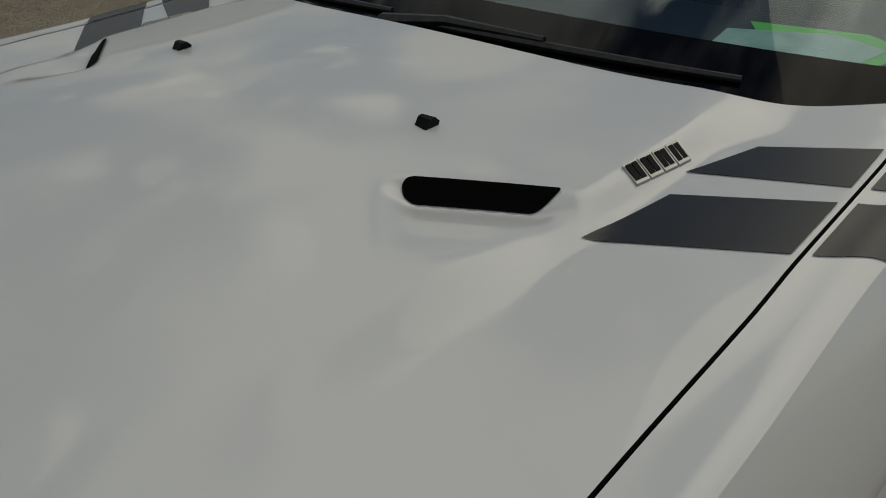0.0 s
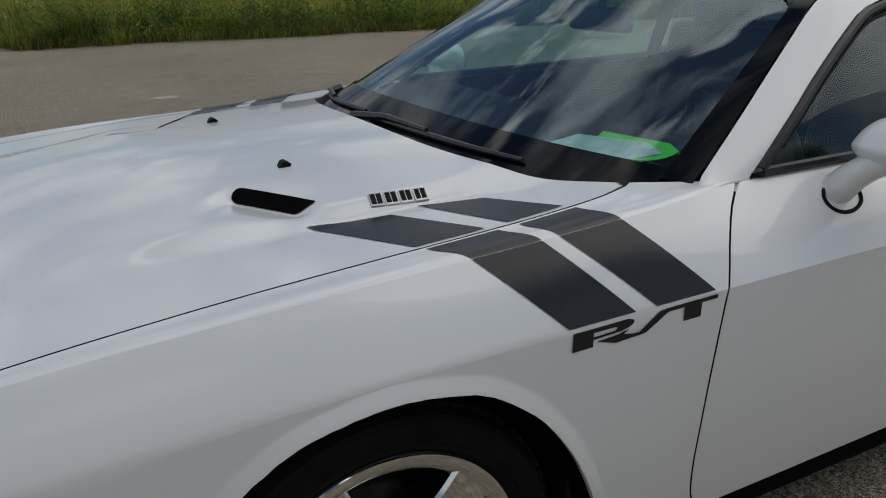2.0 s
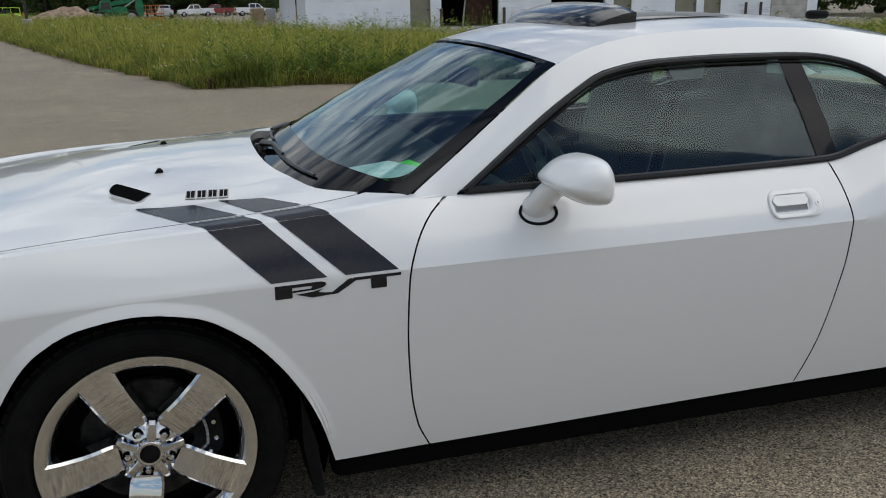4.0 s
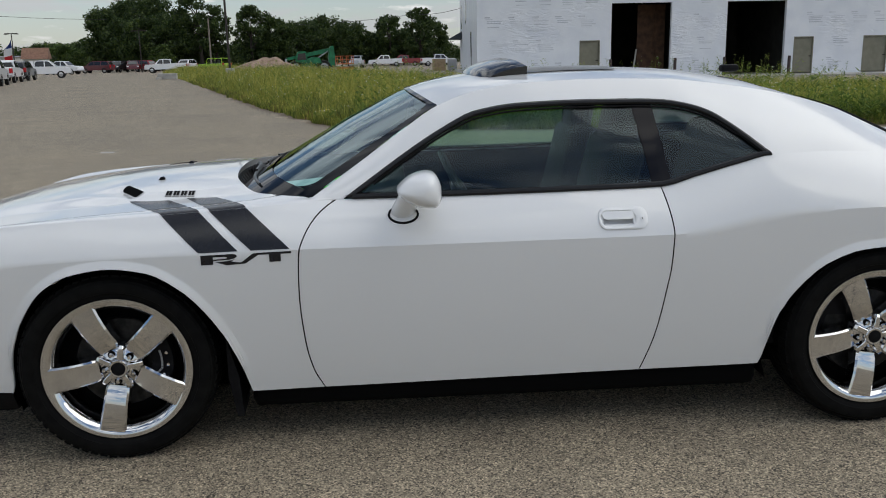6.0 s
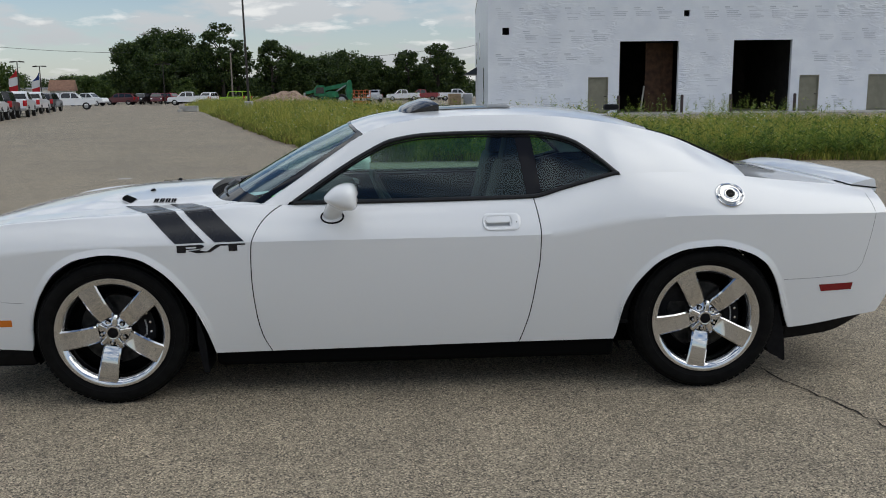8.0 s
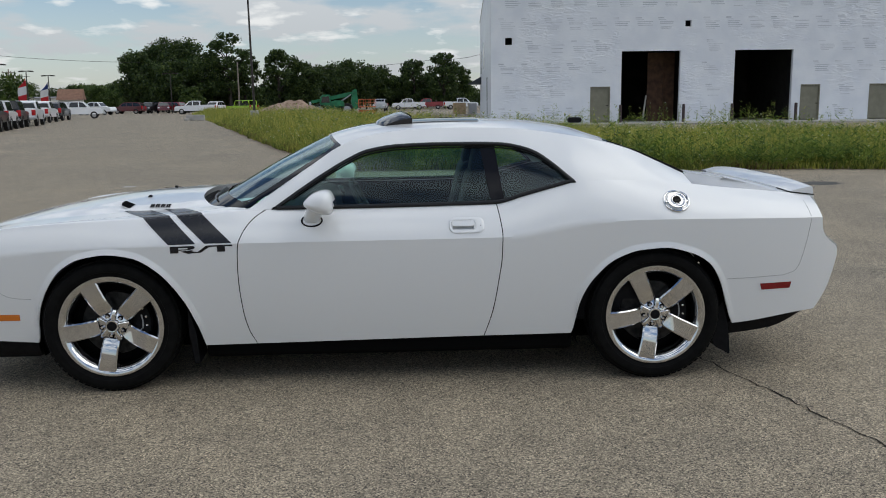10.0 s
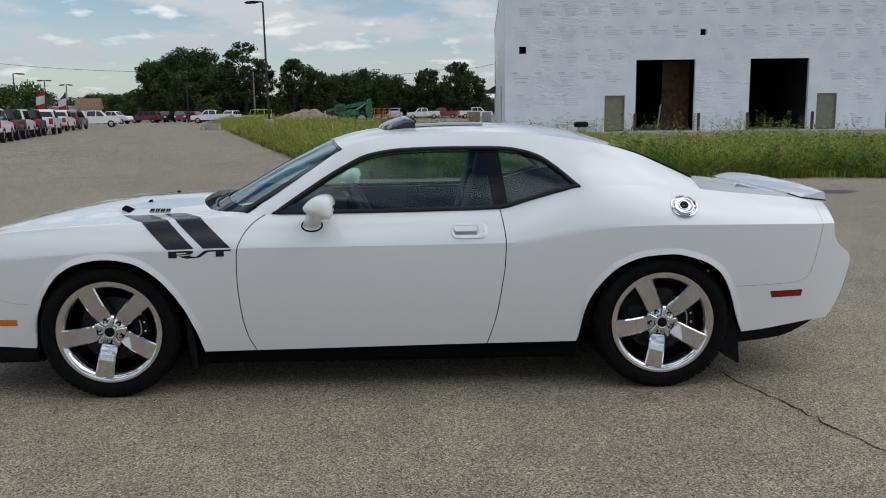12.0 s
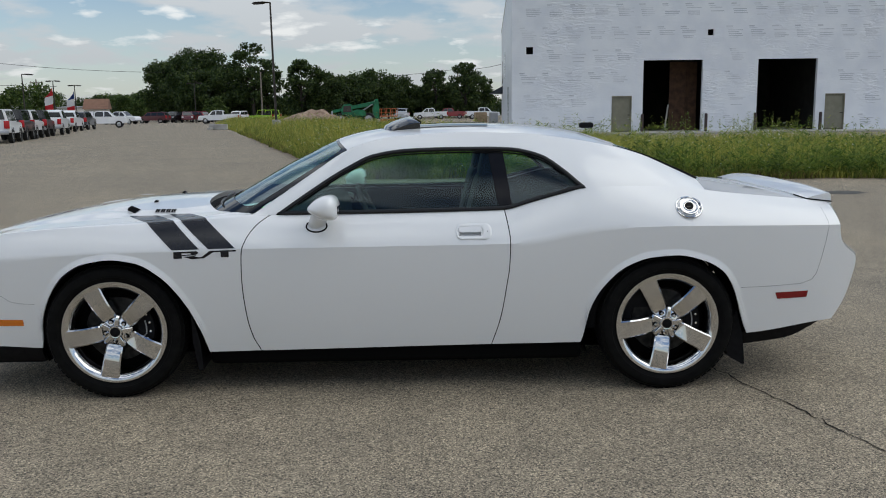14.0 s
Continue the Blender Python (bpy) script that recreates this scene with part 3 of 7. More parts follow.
# inner shell behind the gaps, wheel wells, sills: shade given as near-black colour
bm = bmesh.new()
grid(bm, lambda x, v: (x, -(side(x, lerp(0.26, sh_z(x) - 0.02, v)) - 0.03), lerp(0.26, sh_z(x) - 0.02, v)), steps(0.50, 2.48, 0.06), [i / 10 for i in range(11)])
mirror_y(part("inner_shell", bm, M_SHADE_BLACK, car))
# near-black sheet added under the bonnet so its gaps stay dark
bm = bmesh.new()
grid(bm, lambda x, w: (x, w * 0.82, hood_e(x) - 0.03), steps(-0.8, 0.74, 0.1), [-1, -0.5, 0, 0.5, 1])
part("bonnet_backing", bm, M_SHADE_BLACK, car)
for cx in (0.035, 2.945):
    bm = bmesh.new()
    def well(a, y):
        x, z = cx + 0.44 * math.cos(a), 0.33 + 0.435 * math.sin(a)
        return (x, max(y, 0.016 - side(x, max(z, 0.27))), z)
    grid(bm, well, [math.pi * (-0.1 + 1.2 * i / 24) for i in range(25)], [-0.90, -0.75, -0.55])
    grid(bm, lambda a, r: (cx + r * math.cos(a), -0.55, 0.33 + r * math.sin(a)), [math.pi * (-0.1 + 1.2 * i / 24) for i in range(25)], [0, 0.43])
    mirror_y(part("wheel_well", bm, M_SHADE_BLACK, car))
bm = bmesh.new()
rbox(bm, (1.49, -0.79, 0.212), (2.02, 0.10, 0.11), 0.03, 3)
mirror_y(part("sill", bm, M_SHADE_BLACK, car, "black lower sill, deepened for shade"))
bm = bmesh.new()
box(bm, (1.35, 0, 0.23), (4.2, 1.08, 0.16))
# second plate kept low and wide to darken the ground underneath
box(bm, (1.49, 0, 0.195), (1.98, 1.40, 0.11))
part("underbody", bm, M_SHADE_BLACK, car)
bm = bmesh.new()
rbox(bm, (-0.70, 0, 0.20), (0.56, 1.62, 0.05), 0.02)
part("front_splitter", bm, M_BLACK, car)

# lower black edge of the tail, and the seams of the bumpers
bm = bmesh.new()
val_lo = pc((3.36, 0.225), (3.5, 0.24), (3.64, 0.262), (3.76, 0.315), (3.86, 0.372))
grid(bm, lambda x, v: (x, -(side(x, ROCK(x)) - 0.012 - 0.03 * v), lerp(ROCK(x) + 0.004, min(val_lo(x), ROCK(x)), v)), steps(3.37, 3.87, 0.04), [0, 0.5, 1])
mirror_y(part("valance_side", bm, M_BLACK, car))
bm = bmesh.new()
grid(bm, lambda x, v: (x, -(side(x, ROCK(x)) - 0.010 - 0.035 * v * v), lerp(ROCK(x) + 0.004, 0.195, v)), steps(-0.83, -0.41, 0.04), [0, 0.3, 0.6, 1])
mirror_y(part("chin_side", bm, M_BLACK, car, "black lower chin"))
bm = bmesh.new()
grid(bm, lambda z, w: (nose_pt(0.29, w)[0] + 0.02 + 0.10 * (0.294 - z), nose_pt(0.29, w)[1] * 0.985, z), [0.294, 0.25, 0.195], W)
part("chin_front", bm, M_BLACK, car, "black lower chin")
def seam(pts, r=0.0018):
    bm = bmesh.new()
    dense = []
    fx = [p for p in pts]
    for (xa, za), (xb, zb) in zip(fx, fx[1:]):
        for i in range(6):
            dense.append((lerp(xa, xb, i / 6), lerp(za, zb, i / 6)))
    dense.append(fx[-1])
    tube(bm, [(x, -side(x, z) - 0.0002, z) for x, z in dense], r, 5)
    mirror_y(part("panel_seam", bm, M_BLACK, car))
seam([(3.335, 0.557), (3.50, 0.562), (3.66, 0.570), (3.72, 0.590), (3.745, 0.625), (3.765, 0.70), (3.785, 0.80), (3.797, 0.88), (3.79, 0.97)], 0.0007)
seam([(-0.405, 0.525), (-0.47, 0.528), (-0.53, 0.540), (-0.58, 0.575), (-0.62, 0.63), (-0.66, 0.70)], 0.0006)
# black bars that put shade into the shut lines of door and bonnet
for line in ([(door_f(z), z) for z in steps(0.245, 0.955, 0.02)], [(door_r(z), z) for z in steps(0.262, 0.975, 0.02)]):
    bm = bmesh.new()
    tube(bm, [(x, -side(x, z) + 0.0022, z) for x, z in line], 0.0032, 6)
    mirror_y(part("shut_line", bm, M_SHADE_BLACK, car))
bm = bmesh.new()
tube(bm, [(x, -gap_y(x) + G * 0.5, hood_z(x, gap_y(x) - G) - 0.0028) for x in steps(-0.80, 0.60, 0.03)], 0.0030, 6)
mirror_y(part("shut_line", bm, M_SHADE_BLACK, car))

# wheels
def wheel_parts(px, steer):
    bm = bmesh.new()
    # rim ring and barrel
    lathe(bm, [(0.214, 0.112), (0.221, 0.050), (0.231, 0.012), (0.243, -0.009), (0.252, -0.016), (0.262, -0.020), (0.2745, -0.020), (0.2780, -0.015), (0.2780, -0.004), (0.270, 0.004)], 64)
    w = part("wheel", bm, M_CHROME, car, "polished five-spoke alloy wheel", sharp=30)
    bm = bmesh.new()
    for k in range(5):
        a = radians(188 - 72 * k)
        m = Matrix.Rotation(-a, 4, "Y")
        # spoke: flat face with chamfered flanks, wider at the rim
        prof = [(0.064, 0.026, 0.024), (0.074, 0.034, 0.012), (0.083, 0.0385, 0.010), (0.097, 0.0405, 0.004), (0.125, 0.0410, -0.0055), (0.16, 0.0420, -0.0125), (0.21, 0.0445, -0.0158), (0.257, 0.0485, -0.0165)]
        rings = []
        for r, hw, y in prof:
            rings.append([bm.verts.new(m @ Vector(p)) for p in ((r, y + 0.05, -hw - 0.006), (r, y + 0.006, -hw - 0.003), (r, y, -hw + 0.004), (r, y + 0.002, 0), (r, y, hw - 0.004), (r, y + 0.006, hw + 0.003), (r, y + 0.05, hw + 0.006))])
        for i in range(7):
            for j in range(6):
                bm.faces.new((rings[i][j], rings[i + 1][j], rings[i + 1][j + 1], rings[i][j + 1]))
        bm.faces.new(rings[0])
        # raised blade on the hub, in the gap between two spokes
        m2 = Matrix.Rotation(-a + radians(36), 4, "Y")
        ring2 = [[bm.verts.new(m2 @ Vector((r, y + dy, hw * q))) for q, dy in ((-1.5, 0.030), (-1.0, 0.002), (-0.7, 0.0), (0.7, 0.0), (1.0, 0.002), (1.5, 0.030))] for r, hw, y in ((0.030, 0.011, -0.007), (0.055, 0.0105, -0.007), (0.078, 0.0095, -0.003), (0.088, 0.0075, 0.004), (0.092, 0.005, 0.016))]
        for a2, b2 in zip(ring2, ring2[1:]):
            for i in range(5):
                bm.faces.new((a2[i], b2[i], b2[i + 1], a2[i + 1]))
        bm.faces.new(ring2[-1])
    part("spokes", bm, M_CHROME, w, sharp=20)
    bm = bmesh.new()
    lathe(bm, [(0.0, -0.004), (0.024, -0.004), (0.026, -0.011), (0.032, -0.012), (0.036, -0.007), (0.040, 0.008), (0.060, 0.014), (0.082, 0.026), (0.086, 0.05)], 40)
    part("hub", bm, M_CHROME, w, sharp=25)
    bm = bmesh.new()
    lathe(bm, [(0.0, -0.010), (0.020, -0.0095), (0.0245, -0.008), (0.0255, -0.002)], 32)
    part("centre_cap", bm, M_BLACK, w, "black centre cap")
    for k in range(5):
        a = radians(188 - 72 * k)
        bm = bmesh.new()
        lathe(bm, [(0.0, -0.012), (0.006, -0.012), (0.009, -0.008), (0.0095, 0.02)], 6)
        bmesh.ops.translate(bm, verts=bm.verts[:], vec=(0.0560 * math.cos(a), 0.010, 0.0560 * math.sin(a)))
        part("lug_nut", bm, M_CHROME, w)
        # black disc round each nut carries the shade of its recess
        bm = bmesh.new()
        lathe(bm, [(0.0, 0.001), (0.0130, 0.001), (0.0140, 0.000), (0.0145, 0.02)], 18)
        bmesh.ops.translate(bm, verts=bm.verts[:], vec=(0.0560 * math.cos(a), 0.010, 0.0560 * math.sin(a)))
        part("lug_recess", bm, M_SHADE_BLACK, w)
    bm = bmesh.new()
    lathe(bm, [(0.252, 0.205), (0.29, 0.215), (0.335, 0.205), (0.358, 0.185), (0.3645, 0.15), (0.3660, 0.09), (0.3645, 0.035), (0.358, 0.002), (0.349, -0.013), (0.346, -0.019), (0.340, -0.0215), (0.338, -0.0245), (0.327, -0.0275), (0.312, -0.0285), (0.300, -0.0265), (0.2985, -0.0235), (0.291, -0.0215), (0.282, -0.014), (0.270, -0.006), (0.262, 0.004)], 72)
    part("tyre", bm, M_RUBBER, w, "black tyre", sharp=40)
    # tread blocks at the shoulder
    bm = bmesh.new()
    for k in range(64):
        a = 2 * math.pi * k / 64
        for y0, y1 in ((-0.002, 0.045), (0.055, 0.12), (0.13, 0.185)):
            q = []
            for rr in (0.360, 0.3685):
                for da in (0.004, 0.078):
                    for y in (y0, y1):
                        r2 = rr - (0.006 if y < 0.01 or y > 0.18 else 0)
                        q.append(bm.verts.new((r2 * math.cos(a + da), y, r2 * math.sin(a + da))))
            for f in ((4, 5, 7, 6), (0, 4, 6, 2), (1, 3, 7, 5), (0, 1, 5, 4), (2, 6, 7, 3)):
                bm.faces.new([q[i] for i in f])
    t = part("tread", bm, M_RUBBER, w, smooth=False)
    bm = bmesh.new()
    lathe(bm, [(0.05, 0.075), (0.172, 0.075), (0.176, 0.08), (0.176, 0.10), (0.05, 0.10)], 48)
    part("brake_disc", bm, M_STEEL, w)
    # near-black disc added behind the spokes to keep the openings dark
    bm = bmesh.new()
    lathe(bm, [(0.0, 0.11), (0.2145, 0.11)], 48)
    part("wheel_backing", bm, M_SHADE_BLACK, w)
    bm = bmesh.new()
    rr = [[], []]
    for i in range(9):
        a = radians(-22 + 64 * i / 8)
        for k, y in enumerate((0.045, 0.09)):
            rr[k].append((bm.verts.new((0.115 * math.cos(a), y, 0.115 * math.sin(a))), bm.verts.new((0.192 * math.cos(a), y, 0.192 * math.sin(a)))))
    for i in range(8):
        for k in (0, 1):
            bm.faces.new((rr[k][i][0], rr[k][i + 1][0], rr[k][i + 1][1], rr[k][i][1]))
        bm.faces.new((rr[0][i][1], rr[0][i + 1][1], rr[1][i + 1][1], rr[1][i][1]))
    part("brake_caliper", bm, M_BLACK, w)
    for i in range(3):
        bm = bmesh.new()
        lathe(bm, [(0.0, 0.040), (0.006, 0.041), (0.007, 0.046)], 10)
        a = radians(-4 + 16 * i)
        bmesh.ops.translate(bm, verts=bm.verts[:], vec=(0.172 * math.cos(a), 0, 0.172 * math.sin(a)))
        part("caliper_bolt", bm, M_CHROME, w)
    for i in range(6):
        a = radians(-10 + 5.2 * i)
        bm = bmesh.new()
        box(bm, (0, 0, 0), (0.011, 0.003, 0.007), Matrix.Translation((0.150 * math.cos(a), 0.0435, 0.150 * math.sin(a))) @ Matrix.Rotation(-a + radians(90), 4, "Y"))
        part("caliper_mark", bm, M_HUB_GREY, w, "grey raised bar", smooth=False)
    w.matrix_basis = pose(px, -0.892, 0.3635, 0, 0, steer)
    return w


for px, steer in ((0.0, 3.0), (2.946, 0.0)):
    w = wheel_parts(px, steer)
    copy_thing(w, pose(px, 0.892, 0.3635, 0, 0, 180 + steer)).parent = car

# stripes on bonnet and fender
def strip(fn_a, fn_b, lift, n=14, k=6):
    b = bmesh.new()
    grid(b, lambda u, v: lift(lerp(fn_a(u)[0], fn_b(u)[0], v), lerp(fn_a(u)[1], fn_b(u)[1], v)), [i / n for i in range(n + 1)], [i / k for i in range(k + 1)])
    return b
seg = lambda p, q: (lambda u: (lerp(p[0], q[0], u), lerp(p[1], q[1], u)))
on_hood = lambda x, y: (x, y, hood_z(x, y) + 0.0016)
for (a0, a1), (b0, b1) in ((((0.012, -0.590), (0.136, -0.780)), ((0.171, -0.612), (0.279, -0.776))), (((0.236, -0.598), (0.326, -0.774)), ((0.360, -0.638), (0.450, -0.770)))):
    for sy in (1, -1):
        f = lambda x, y: on_hood(x, y * sy)
        part("stripe", strip(seg(a0, a1), seg(b0, b1), f), M_DECAL, hood, "matt black vinyl stripe")
for (a, b, c), (d, e, f2) in (((0.143, 0.199, 0.340), (0.288, 0.338, 0.482)), ((0.334, 0.375, 0.529), (0.460, 0.510, 0.669))):
    bm = bmesh.new()
    def ft(x, w):
        p = fender_top(x, w)
        return (p[0], p[1], p[2] + 0.0016)
    grid(bm, lambda u, v: ft(lerp(lerp(a, b, u), lerp(d, e, u), v), 1 - u), [0.09, 0.15, 0.25, 0.35, 0.5, 0.65, 0.8, 0.9, 0.95, 1], [i / 10 for i in range(11)])
    def fs(u, v):
        x = lerp(lerp(b, c, u), lerp(e, f2, u), v)
        z = lerp(sh_z(x), cr_z(x) + 0.004, u)
        return (x, -side(x, z) - 0.0016, z + 0.0006)
    grid(bm, fs, [i / 10 for i in range(11)], [i / 10 for i in range(11)])
    st = part("stripe", bm, M_DECAL, fender, "matt black vinyl stripe", sharp=24)
    mirror_y(st)
# lettering under the stripes, as flat shapes on the fender
def on_side(x, z, o=0.0018):
    return (x, -side(x, z) - o, z)
def flat_shape(polys, name, label):
    b = bmesh.new()
    for p in polys:
        top = [b.verts.new(on_side(x, z)) for x, z in p]
        b.faces.new(top)
    o = part(name, b, M_DECAL, fender, label, smooth=False)
    return o
LX, LZ = 0.343, 0.764
def lt(*p):
    return [(LX + x, LZ + z + 0.02 * x) for x, z in p]
flat_shape([lt((0.0045, -0.002), (0.048, -0.002), (0.048, 0.034), (0.0045, 0.034)),
            lt((0.048, 0.0255), (0.096, 0.0255), (0.0995, 0.0225), (0.095, 0.0185), (0.048, 0.017), (0.048, 0.012), (0.108, 0.0145), (0.127, 0.019), (0.135, 0.025), (0.1335, 0.031), (0.122, 0.0350), (0.048, 0.034)),
            lt((0.056, 0.0065), (0.100, 0.0095), (0.126, 0.0150), (0.114, 0.0070), (0.135, 0.0030), (0.160, 0.0015), (0.158, -0.0035), (0.130, -0.0045), (0.098, -0.0065), (0.080, -0.0010))], "letter_r", "black letter R")
flat_shape([lt((0.142, -0.003), (0.164, -0.003), (0.212, 0.027), (0.200, 0.0348), (0.192, 0.0330))], "letter_slash", "black slash")
flat_shape([lt((0.204, 0.0272), (0.251, 0.0272), (0.251, -0.001), (0.2925, -0.001), (0.2925, 0.0272), (0.331, 0.0272), (0.331, 0.0352), (0.204, 0.0352))], "letter_t", "black letter T")

M_BADGE = mat("satin_chrome", (0.42, 0.42, 0.42), 0.30, 1.0)
# badge on the bonnet: four raised chrome blocks with dark inlaid faces
for k in range(4):
    for sy in (-1, 1):
        t0, t1 = (k + 0.05) / 4, (k + 0.95) / 4
        pa, pb = Vector((0.148, -0.566)), Vector((0.268, -0.577))
        nrm = Vector((-0.004, -0.026))
        q = [pa.lerp(pb, t0), pa.lerp(pb, t1)]
        def blk(name, m, u0, u1, v0, v1, h0, h1, label):
            b = bmesh.new()
            c = [q[0].lerp(q[1], u) + nrm * v for u, v in ((u0, v0), (u1, v0), (u1, v1), (u0, v1))]
            prism(b, [(v.x, v.y) for v in c], lambda x, y: (x, y * -sy, hood_z(x, y) + h0), lambda x, y: (x, y * -sy, hood_z(x, y) + h1))
            return part(name, b, m, hood, label, smooth=False)
        blk("badge_block", M_BADGE, 0.0, 1.0, -0.5, 0.5, 0.0, 0.0042, "chrome badge block")
        for u0, u1 in ((0.10, 0.46), (0.54, 0.90)):
            blk("badge_inlay", M_BLACK, u0, u1, -0.37, 0.37, 0.003, 0.0050, "dark inlay")

# nostril mouths: near-black sheets for the shade of an opening; washer jets
vd = (VENT_B - VENT_A)
VL = vd.length
vd = vd / VL
vn = Vector((-vd.y, vd.x))
vn = -vn if vn.x > 0 else vn
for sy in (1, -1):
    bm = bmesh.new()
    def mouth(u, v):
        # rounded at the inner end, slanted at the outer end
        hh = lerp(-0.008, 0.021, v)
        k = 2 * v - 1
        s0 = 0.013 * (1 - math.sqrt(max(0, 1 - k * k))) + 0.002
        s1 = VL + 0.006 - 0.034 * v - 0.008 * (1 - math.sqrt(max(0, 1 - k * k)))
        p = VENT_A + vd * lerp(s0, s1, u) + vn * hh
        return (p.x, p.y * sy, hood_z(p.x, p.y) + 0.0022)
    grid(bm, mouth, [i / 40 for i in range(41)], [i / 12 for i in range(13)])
    part("bonnet_vent", bm, M_SHADE_BLACK, hood, "near-black sheet laid as a nostril's shaded opening")
    bm = bmesh.new()
    poly = [(-0.014, 0), (0.012, 0), (0.014, 0.006), (0.006, 0.013), (-0.004, 0.012)]
    c = Vector((0.073, -0.295 * sy, hood_z(0.073, 0.295) - 0.001))
    prism(bm, poly, lambda p, q: c + Vector((p, -0.012, q)), lambda p, q: c + Vector((p * 0.8, 0.012, q)))
    part("washer_jet", bm, M_BLACK, hood, "black washer nozzle")

# cowl, wipers
M_WIPER = vary(mat("wiper_plastic", (0.02, 0.02, 0.021), 0.35, spec=0.5), (0.012, 0.012, 0.013), (0.03, 0.03, 0.031), 60)
bm = bmesh.new()
def cowl_pt(u, w):
    y0 = w * 0.742
    p = Vector((cowl_x(y0) - 0.012, y0, hood_z(cowl_x(y0) - 0.012, min(0.73, abs(y0))) - 0.028))
    q = Vector(top_surf(0.69, w * 0.985, -0.006))
    r = p.lerp(q, u)
    r.z -= 0.042 * math.sin(math.pi * u)
    return r
grid(bm, cowl_pt, [i / 6 for i in range(7)], W)
part("cowl", bm, M_BLACK, car, "black plastic cowl")
for k in range(25):
    w = -0.93 + 1.86 * k / 24
    bm = bmesh.new()
    tube(bm, [cowl_pt(u, w) + Vector((0, 0, 0.005)) for u in (0.12, 0.3, 0.5, 0.7, 0.85)], 0.0045, 5)
    part("cowl_rib", bm, M_WIPER, car)
for y0, y1 in ((0.12, -0.52), (0.70, 0.16)):
    bm = bmesh.new()
    pts = []
    for i in range(13):
        t = i / 12
        y = lerp(y0, y1, t)
        pts.append(Vector(top_surf(0.700 + 0.010 * t, y / 0.80, 0.010)))
    tube(bm, pts, [0.004 + 0.004 * math.sin(math.pi * (0.1 + 0.8 * i / 12)) for i in range(13)], 6)
    wb = part("wiper", bm, M_WIPER, car, "black wiper")
    bm = bmesh.new()
    p0 = Vector((cowl_x(y0) + 0.035, y0 + 0.05, 0.978 - 0.02 * abs(y0)))
    tube(bm, [p0, p0 + Vector((0.01, -0.02, 0.022)), pts[2] + Vector((0, 0, 0.012)), pts[6] + Vector((0, 0, 0.010))], [0.015, 0.014, 0.010, 0.006], 6)
    part("wiper_arm", bm, M_WIPER, wb)
    bm = bmesh.new()
    lathe(bm, [(0.0, -0.02), (0.018, -0.018), (0.024, -0.01), (0.026, 0.02)], 12)
    bmesh.ops.rotate(bm, verts=bm.verts[:], cent=(0, 0, 0), matrix=Matrix.Rotation(radians(-90), 3, "X"))
    bmesh.ops.translate(bm, verts=bm.verts[:], vec=p0)
    part("wiper_pivot", bm, M_WIPER, wb)

# door mirrors
HEAD_SIDE = [(-0.079, -0.005), (-0.069, 0.014), (-0.031, 0.046), (0.012, 0.061), (0.046, 0.060), (0.066, 0.043), (0.078, 0.006), (0.077, -0.036), (0.060, -0.060), (0.022, -0.062), (-0.016, -0.053), (-0.062, -0.026)]
MC = Vector((1.142, -1.000, 1.028))
def round_loop(p, k=4):
    """Closed smooth loop through the corners."""
    out, n = [], len(p)
    for i in range(n):
        a, b, c, d = (Vector(p[(i + o) % n]) for o in (-1, 0, 1, 2))
        for j in range(k):
            t = j / k
            out.append(0.5 * (2 * b + (c - a) * t + (2 * a - 5 * b + 4 * c - d) * t * t + (3 * b - a - 3 * c + d) * t ** 3))
    return out
HEAD_LOOP = round_loop(HEAD_SIDE)
def mirror_end(t):
    return max(0.05, (1 - abs(t) ** 4.0) ** (1 / 2.3))
def mirror_geo():
    """Housing: the side outline swept outwards, rounded off at both ends; open at the back round the glass."""
    bm = bmesh.new()
    ts = [-1, -0.985, -0.95, -0.88, -0.76, -0.6, -0.4, -0.2, 0, 0.2, 0.4, 0.6, 0.76, 0.88, 0.95, 0.985, 1]
    rows = []
    for t in ts:
        s = mirror_end(t)
        up = 1 - 0.10 * max(0.0, t)
        rows.append([bm.verts.new(MC + Vector((p.x * s + 0.012 * (1 - s), 0.130 * t, (p.y * up if p.y > 0 else p.y) * s - 0.010 * (1 - s)))) for p in HEAD_LOOP])
    n = len(HEAD_LOOP)
    for a, b in zip(rows, rows[1:]):
        for i in range(n):
            bm.faces.new((a[i], a[(i + 1) % n], b[(i + 1) % n], b[i]))
    bm.faces.new(rows[0][::-1])
    bm.faces.new(rows[-1])
    return bm
mh = part("wing_mirror", mirror_geo(), M_PAINT, door, "white door mirror", sharp=40)
bm = bmesh.new()
tube(bm, [(1.086, -0.850, 0.905), (1.090, -0.872, 0.930), (1.100, -0.900, 0.962), (1.110, -0.930, 0.988), (1.122, -0.965, 1.006)], [0.053, 0.048, 0.043, 0.041, 0.038], 14, squash=0.75)
ms = part("mirror_stalk", bm, M_PAINT, door)
bm = bmesh.new()
ring = []
for k in range(25):
    a = 2 * math.pi * k / 24
    x, z = 1.087 + 0.054 * math.cos(a), 0.915 + 0.028 * math.sin(a)
    ring.append((x, -side(x, z) - 0.001, z))
tube(bm, ring, 0.0045, 6)
mg = part("mirror_gasket", bm, M_BLACK, door)
bm = bmesh.new()
grid(bm, lambda t, v: MC + Vector((0.078 * mirror_end(t) + 0.012 * (1 - mirror_end(t)) + 0.0015, 0.130 * t, lerp(-0.042, 0.010, v) * mirror_end(t) - 0.010 * (1 - mirror_end(t)))), [-0.60, -0.3, 0, 0.3, 0.6, 0.80], [0, 0.5, 1])
mgl = part("mirror_glass", bm, M_CHROME, door, "silvered mirror")
